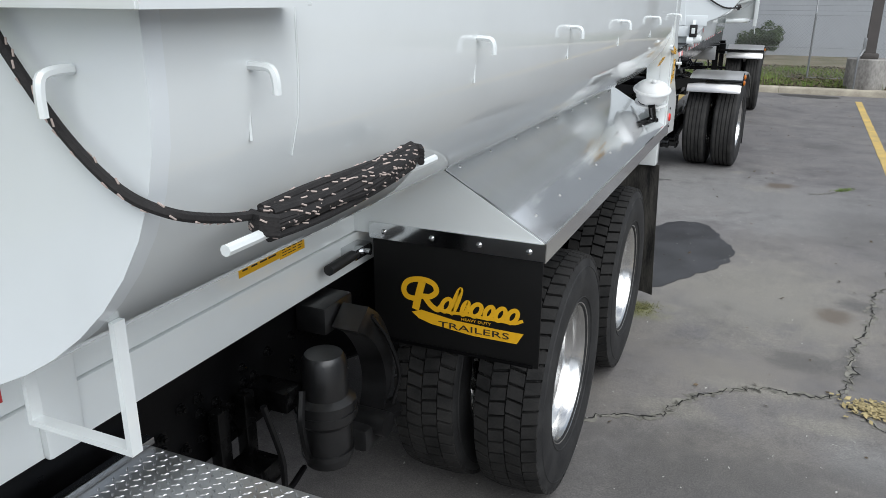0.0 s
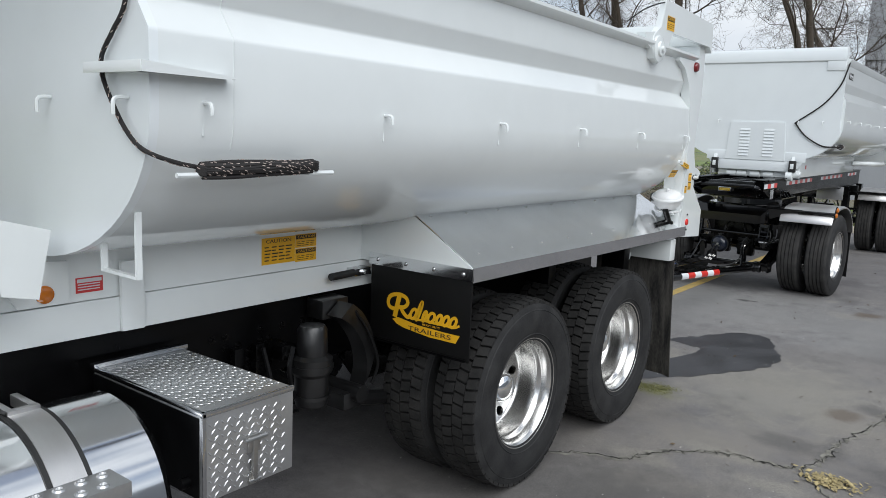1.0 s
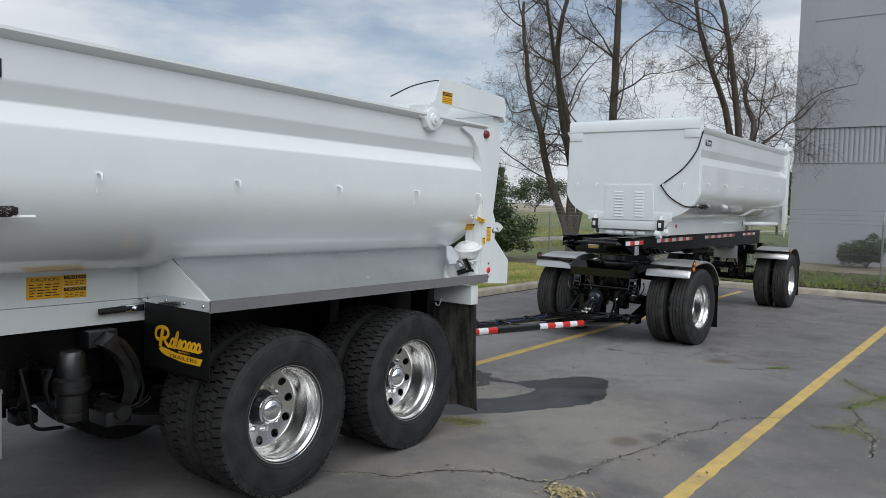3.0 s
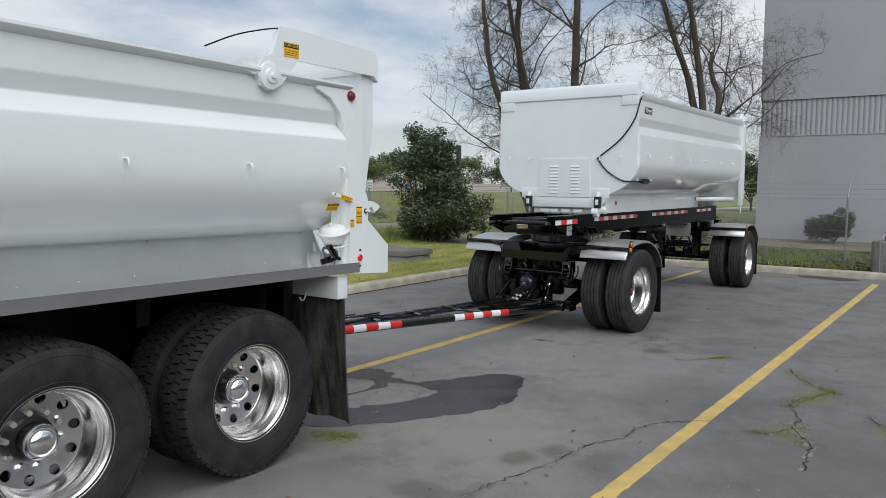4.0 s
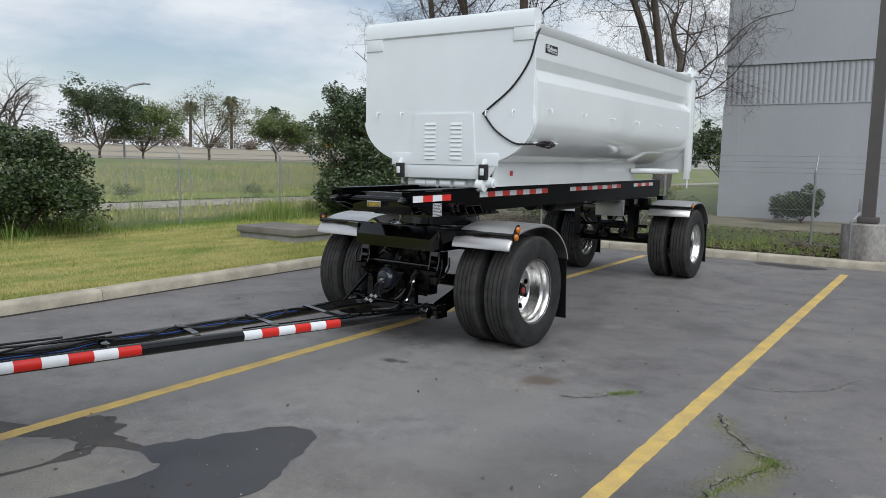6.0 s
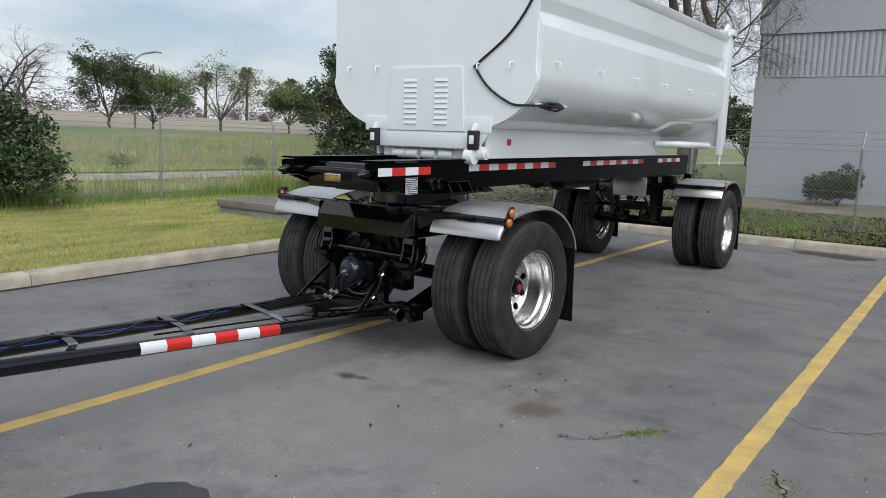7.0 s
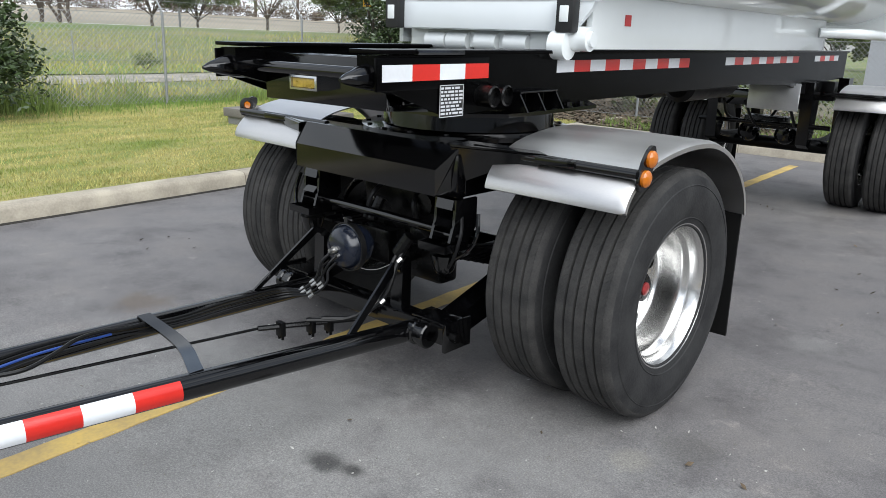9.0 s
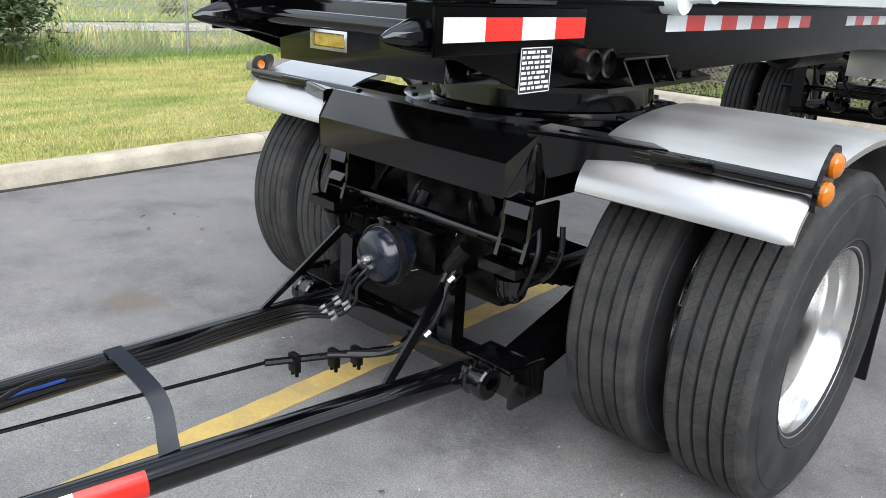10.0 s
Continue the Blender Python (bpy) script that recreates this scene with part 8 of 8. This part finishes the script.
def grow(start, direction, length, r, depth, chains, spread, up=0.25, wander=0.10, counts=(0, 6, 8, 9, 12), thin=0.42):
    """A limb that wanders, tapers and throws side branches; outer limbs arch over and droop at the tips."""
    steps = {0: 4, 1: 6, 2: 9, 3: 12}.get(depth, 18)
    p, d = Vector(start), Vector(direction).normalized()
    ch = [(p.copy(), r)]
    end_r = r * (0.34 if depth > 2 else 0.28)
    bend = Vector((random.gauss(0, 1), random.gauss(0, 1), random.gauss(0, 0.6))) * wander * 0.35
    for i in range(steps):
        f = i / steps
        if i % 4 == 3:
            bend = Vector((random.gauss(0, 1), random.gauss(0, 1), random.gauss(0, 0.6))) * wander * 0.45
        pull = {4: up * 0.06, 3: 0.07 - 0.09 * f, 2: 0.02 - 0.07 * f, 1: -0.02, 0: -0.03}[depth]
        d = (d + bend + Vector((random.gauss(0, 1), random.gauss(0, 1), random.gauss(0, 1))) * wander * 0.9 + Vector((0, 0, pull))).normalized()
        p = p + d * length / steps
        ch.append((p.copy(), r + (end_r - r) * (i + 1) / steps))
    chains.setdefault(depth, []).append(ch)
    if depth == 0:
        return
    n = counts[depth]
    lo = 0.26 if depth == 4 else 0.22
    for i in range(n):
        f = lo + (0.99 - lo) * (i + random.random()) / n
        k = min(len(ch) - 1, max(1, round(f * steps)))
        q, rq = ch[k]
        fwd = (ch[k][0] - ch[k - 1][0]).normalized()
        u, v = frame_of(fwd)
        a = random.uniform(0, 2 * math.pi)
        dd = fwd * (1 - spread) + (u * math.cos(a) + v * math.sin(a)) * spread
        share = random.uniform(0.20, 0.42) if depth == 4 else random.uniform(0.30, 0.58)
        grow(q, dd, length * share * (1.2 - 0.5 * f), max(min(rq * 0.55, r * (thin if depth > 3 else 0.42)), 0.0036), depth - 1, chains, min(0.72, spread + 0.04), up * 0.7, wander + 0.06, counts, thin)


def bare_tree(at, stems, label, seed):
    """stems: (lean x, lean y, length, radius) of each trunk from one stool."""
    random.seed(seed)
    x, y = at
    z0 = hill(x, y)
    tree = thing("bare_tree", (x, y, z0), label, "tree", group="bare trees behind the trailer")
    chains = {}
    for lx, ly, L, r in stems:
        grow(Vector((x + lx * 0.2, y + ly * 0.2, z0 - 0.1)), (lx, ly, 1.0), L, r, 4, chains, 0.62, up=0.22, wander=0.085, thin=0.19)
    for ch in chains[4]:
        mesh_part("trunk", *limb_mesh([ch], 9), BARK, tree)
    for ch in chains[3]:
        mesh_part("limb", *limb_mesh([ch], 5), BARK, tree)
    o = mesh_part("twig_crown", *limb_mesh(chains[2] + chains[1] + chains[0], 3), TWIG, tree)
    tagged(o, kind="stuff")
    ends = [ch[-1][0] for ch in chains[0]]
    cl = [(p, 0.05, 1) for p in random.sample(ends, len(ends) // 3)]
    tagged(mesh_part("bud_cover", *leaf_cloud(cl, 0.022, 1), LITTER, tree, smooth=False), kind="stuff")
    return tree


def leaf_cloud(clumps, size, per, seed_leaves=True):
    """Diamond leaves scattered in lumpy clumps."""
    vs, fs = [], []
    for c, r, n in clumps:
        for _ in range(n):
            a, b = random.uniform(0, 2 * math.pi), math.acos(random.uniform(-1, 1))
            q = r * random.random() ** 0.45
            p = c + Vector((math.sin(b) * math.cos(a), math.sin(b) * math.sin(a), math.cos(b) * 0.8)) * q
            t = Vector((random.gauss(0, 1), random.gauss(0, 1), random.gauss(0, 0.6))).normalized()
            w = t.cross(Vector((random.gauss(0, 1), random.gauss(0, 1), random.gauss(0, 1)))).normalized()
            s = size * random.uniform(0.6, 1.3)
            i = len(vs)
            vs += [tuple(p - t * s), tuple(p + w * s * 0.42), tuple(p + t * s), tuple(p - w * s * 0.42)]
            fs.append((i, i + 1, i + 2, i + 3))
    return vs, fs


def leafy(name, at, height, width, label, mat, seed, trunk=0.3, leaf=0.06, clumps=40, per=90, category="tree", lean=0.0, group=""):
    """A forked trunk with limbs, and a crown of leaf clumps round the limbs' ends; trunk: share of the height that is bare."""
    random.seed(seed)
    x, y = at[0], at[1]
    z0 = at[2] if len(at) > 2 else hill(x, y)
    tree = thing(name, (x, y, z0), label, category, group=group)
    zc = z0 + height * (trunk + (1 - trunk) * (0.5 if trunk < 0.1 else 0.46))
    chains, cl = [], []
    rz, rw = height * (1 - trunk) / 2, width / 2
    base = Vector((x, y, z0 - 0.05))
    r0 = 0.018 * height + 0.02
    bush = trunk < 0.1
    limbs = max(5, clumps // 12) if bush else max(6, clumps // 14)
    fork = Vector((x + lean * 0.4, y, z0 + height * max(0.06, trunk * 0.55)))
    chains.append([(base, r0), (base.lerp(fork, 0.5) + Vector((0.02 * height * math.sin(seed), 0, 0)), r0 * 0.9), (fork, r0 * 0.8)])
    for i in range(limbs):
        a, b = 2 * math.pi * (i + random.random()) / limbs * 2.4, math.acos(random.uniform(-0.75 if bush else -0.55, 1))
        q = random.uniform(0.50, 0.82)
        end = Vector((x + lean + math.sin(b) * math.cos(a) * rw * q, y + math.sin(b) * math.sin(a) * rw * q, zc + math.cos(b) * rz * q))
        mid = fork.lerp(end, 0.5) + Vector((random.gauss(0, 0.06), random.gauss(0, 0.06), random.uniform(-0.06, 0.02))) * height * 0.5
        chains.append([(fork, r0 * 0.5), (mid, r0 * 0.32), (end, r0 * 0.14)])
        n = max(2, clumps // limbs)
        for _ in range(n):
            c = end + Vector((random.gauss(0, 1) * rw * (0.32 if bush else 0.24), random.gauss(0, 1) * rw * (0.32 if bush else 0.24), random.gauss(0, 1) * rz * 0.22))
            r = random.uniform(0.10, 0.22) * width * (0.85 if bush else 0.55) + 0.02 * height
            chains.append([(mid.lerp(end, random.uniform(0.3, 1.0)), r0 * 0.12), (c, r0 * 0.04)])
            cl.append((c, r, int(per * random.uniform(0.7, 1.2))))
    mesh_part("trunk", *limb_mesh(chains), BARK, tree)
    o = mesh_part("crown", *leaf_cloud(cl, leaf, per), mat, tree, smooth=False)
    tagged(o, kind="stuff")
    return tree


bare_tree((-10.9, 27.0), [(-0.30, 0, 11.0, 0.18), (-0.03, -0.05, 11.5, 0.20), (0.10, 0.1, 10.5, 0.16)], "tall leafless tree with three grey trunks", 41)
bare_tree((-9.1, 26.0), [(0.0, 0.0, 12.0, 0.21)], "tall leafless tree with one straight trunk", 42)
bare_tree((-4.5, 26.5), [(-0.04, 0, 11.0, 0.16), (0.06, 0.06, 11.0, 0.16), (0.24, 0.0, 10.5, 0.17)], "tall leafless tree with three leaning trunks", 43)

leafy("shrub", (-10.7, 19.5), 3.65, 1.75, "tall dense dark green laurel shrub by the fence", LEAF_DARK, 51, trunk=0.02, leaf=0.050, clumps=100, per=190, category="shrub")
leafy("shrub", (-9.95, 19.2), 2.1, 2.25, "broad dense dark green laurel shrub by the fence", LEAF_DARK, 52, trunk=0.02, leaf=0.052, clumps=110, per=210, category="shrub")
leafy("shrub", (-11.2, 11.05), 1.9, 2.15, "rounded dark green shrub by the fence", LEAF_DARK, 53, trunk=0.02, leaf=0.05, clumps=110, per=170, category="shrub")
leafy("shrub", (-0.68, 28.6), 1.05, 1.3, "low green shrub against the building wall", LEAF_DARK, 54, trunk=0.02, leaf=0.05, clumps=70, per=150, category="shrub")
leafy("shrub", (-6.2, 22.5), 1.1, 2.6, "low green hedge shrub behind the fence", LEAF_MID, 55, trunk=0.02, leaf=0.05, clumps=40, per=90, category="shrub")
leafy("shrub", (-3.6, 22.6), 1.0, 2.4, "low green hedge shrub behind the fence", LEAF_MID, 56, trunk=0.02, leaf=0.05, clumps=40, per=90, category="shrub")

FAR = "trees along the far road"
leafy("evergreen_tree", (-55, 40.0), 6.2, 6.0, "olive-green roadside tree beyond the field", LEAF_DARK, 61, trunk=0.22, leaf=0.105, clumps=150, per=95, group=FAR)
leafy("evergreen_tree", (-55, 44.0), 5.0, 6.8, "olive-green roadside tree with a low crown", LEAF_MID, 62, trunk=0.2, leaf=0.105, clumps=150, per=95, group=FAR)
leafy("evergreen_tree", (-55, 51.0), 6.9, 6.2, "thin bronze-green roadside tree", LEAF_BROWN, 63, trunk=0.25, leaf=0.085, clumps=120, per=55, group=FAR)
leafy("evergreen_tree", (-55, 59.5), 5.0, 6.2, "olive-green roadside tree with a forked trunk", LEAF_MID, 64, trunk=0.3, leaf=0.105, clumps=150, per=95, group=FAR)
leafy("evergreen_tree", (-55, 65.0), 4.6, 8.1, "olive-green roadside tree beyond the field", LEAF_MID, 65, trunk=0.25, leaf=0.105, clumps=150, per=95, group=FAR)
leafy("evergreen_tree", (-55, 74.0), 4.8, 9.5, "olive-green roadside tree beyond the field", LEAF_DARK, 66, trunk=0.25, leaf=0.15, clumps=90, per=90, group=FAR)
leafy("evergreen_tree", (-55, 84.0), 4.8, 9.5, "olive-green roadside tree beyond the field", LEAF_MID, 67, trunk=0.25, leaf=0.15, clumps=90, per=90, group=FAR)
leafy("evergreen_tree", (-52, 96.0), 4.8, 10.8, "olive-green roadside tree beyond the field", LEAF_DARK, 68, trunk=0.2, leaf=0.15, clumps=90, per=90, group=FAR)
leafy("evergreen_tree", (-14, 75.0), 6.0, 8.0, "dark tree beyond the building's corner", LEAF_DARK, 69, trunk=0.2, leaf=0.2, clumps=60, per=80, group=FAR)
leafy("evergreen_tree", (-10, 70.0), 5.2, 6.0, "dark tree beyond the building's corner", LEAF_MID, 70, trunk=0.2, leaf=0.2, clumps=60, per=80, group=FAR)
leafy("evergreen_tree", (-24, 60.0), 3.6, 4.6, "olive-green tree beyond the fence", LEAF_MID, 71, trunk=0.2, leaf=0.12, clumps=50, per=80, group=FAR)


def far_bare(at, h, seed):
    random.seed(seed)
    x, y = at
    z0 = hill(x, y)
    tree = thing("bare_tree", (x, y, z0), "distant leafless tree with a hazy grey crown", "tree", group="distant bare trees")
    chains = {}
    for k in range(2):
        grow((x, y, z0), (random.gauss(0, 0.25), random.gauss(0, 0.25), 1), h, 0.14, 3, chains, 0.5, up=0.4, wander=0.14, counts=(0, 5, 8, 11))
    mesh_part("trunk", *limb_mesh(chains[3]), BARK, tree)
    tagged(mesh_part("twig_crown", *limb_mesh(chains[2] + chains[1] + chains[0], 3), TWIG, tree), kind="stuff")


for i, (x, y, h) in enumerate(((-58, 33, 6.5), (-60, 36, 6.0), (-57, 29, 6.5), (-60, 25, 6.5), (-66, 38, 6))):
    far_bare((x, y), h, 80 + i)

# palms
for i, (x, y, h) in enumerate(((-100, 92.5, 10.0), (-100, 84.0, 8.5), (-110, 112, 10))):
    random.seed(95 + i)
    z0 = hill(x, y)
    palm = thing("palm_tree", (x, y, z0), "distant palm tree with a shaggy crown", "tree", group="distant palms")
    mesh_part("trunk", *limb_mesh([[(Vector((x, y, z0)), 0.28), (Vector((x + 0.2, y, z0 + h)), 0.2)]]), BARK, palm)
    fr = []
    top = Vector((x + 0.2, y, z0 + h))
    for k in range(46):
        a, e = random.uniform(0, 6.28), random.uniform(-0.9, 1.1)
        d = Vector((math.cos(a) * math.cos(e), math.sin(a) * math.cos(e), math.sin(e)))
        L = random.uniform(1.2, 1.9)
        fr.append([(top, 0.10), (top + d * L * 0.6, 0.16), (top + d * L + Vector((0, 0, -0.5)), 0.02)])
    mesh_part("frond_crown", *limb_mesh(fr, 3), LEAF_DARK, palm)

# bare earth bank with a brown brush line beyond the road
EARTH = material("dry_earth", (0.33, 0.29, 0.22), 0.95, vary=0.2, scale=0.15, grain=2.5, color2=(0.24, 0.21, 0.16), stretch=(1, 0.4, 1))
BRUSH = material("dry_brown_brush", (0.16, 0.125, 0.095), 0.9, vary=0.2, scale=1.0, random_vary=0.4, island=True)
bm = fresh()
loft(bm, [[(x, y, hill(x, y) + h + 0.15 * noise.noise((x * 0.1, y * 0.1, 2)) * (h > 0.1)) for y in [-80 + 10 * j for j in range(26)]] for x, h in ((-57, 0.02), (-66, 0.05), (-80, 0.9), (-96, 1.9), (-120, 2.2))], close=False)
solo("embankment", bm, EARTH, "bare tan earth bank far across the field", "ground", kind="structure", smooth=80)
random.seed(401)
cl = []
for k in range(230):
    y = -60 + 0.95 * k + random.uniform(-1, 1)
    x = random.uniform(-100, -94)
    r = random.uniform(1.0, 2.3)
    cl.append((Vector((x, y, 3.3 + r * random.uniform(0.2, 0.9))), r, 150))
vs_, fs_ = leaf_cloud(cl, 0.20, 150)
me = bpy.data.meshes.new("brush")
me.from_pydata(vs_, [], fs_)
me.materials.append(BRUSH)
tagged(new("brush", me), "line of leafless brown brush on the far bank", "brush", kind="stuff")

# street lamp
bm = fresh()
tube(bm, [(-60, 45.5, 1.5), (-60, 45.5, 5.0), (-60, 45.5, 7.2), (-59.9, 46.2, 8.1), (-59.8, 47.6, 8.5)], 0.10, 8)
box(bm, -59.95, -59.7, 47.4, 48.2, 8.42, 8.55, 0.03)
solo("street_lamp", bm, GALV, "grey street lamp with a curved arm", "street lamp")

# signs by the fence
for x, y, z, w, h, mat, label in ((-11.5, 19.65, 2.2, 0.36, 0.22, YELLOW, "small yellow sign on a post beside the shrub"),
                                  (-24.0, 32.3, 1.955, 0.55, 0.62, SILVER, "small pale sign on a post in the field")):
    bm = fresh()
    cyl(bm, (x, y, hill(x, y)), (x, y, z + h / 2), 0.02, 8)
    sg = thing("sign", (x, y, hill(x, y)), label, "sign")
    part("post", bm, GALV, sg)
    bm = fresh()
    box(bm, x - w * 0.35, x + w * 0.35, y - 0.035 - 0.0, y - 0.022, z - h / 2, z + h / 2, 0.004)
    pl = part("panel", bm, mat, sg)
    bm = fresh()
    for i in range(3):
        box(bm, x - w * 0.25, x + w * 0.25, y - 0.038, y - 0.036, z + h * (0.25 - 0.25 * i) - 0.015, z + h * (0.25 - 0.25 * i) + 0.015)
    part("print", bm, INK, pl)

for i, (x, y) in enumerate(((-22.5, 14.0), (-23.2, 21.0), (-21.9, 26.5), (-24.0, 33.0), (-22.3, 9.0))):
    leafy("bush", (x, y), 0.55, 1.3, "small dark weed clump in the field", LEAF_MID, 120 + i, trunk=0.02, leaf=0.04, clumps=16, per=50, category="bush", group="weed clumps in the field")
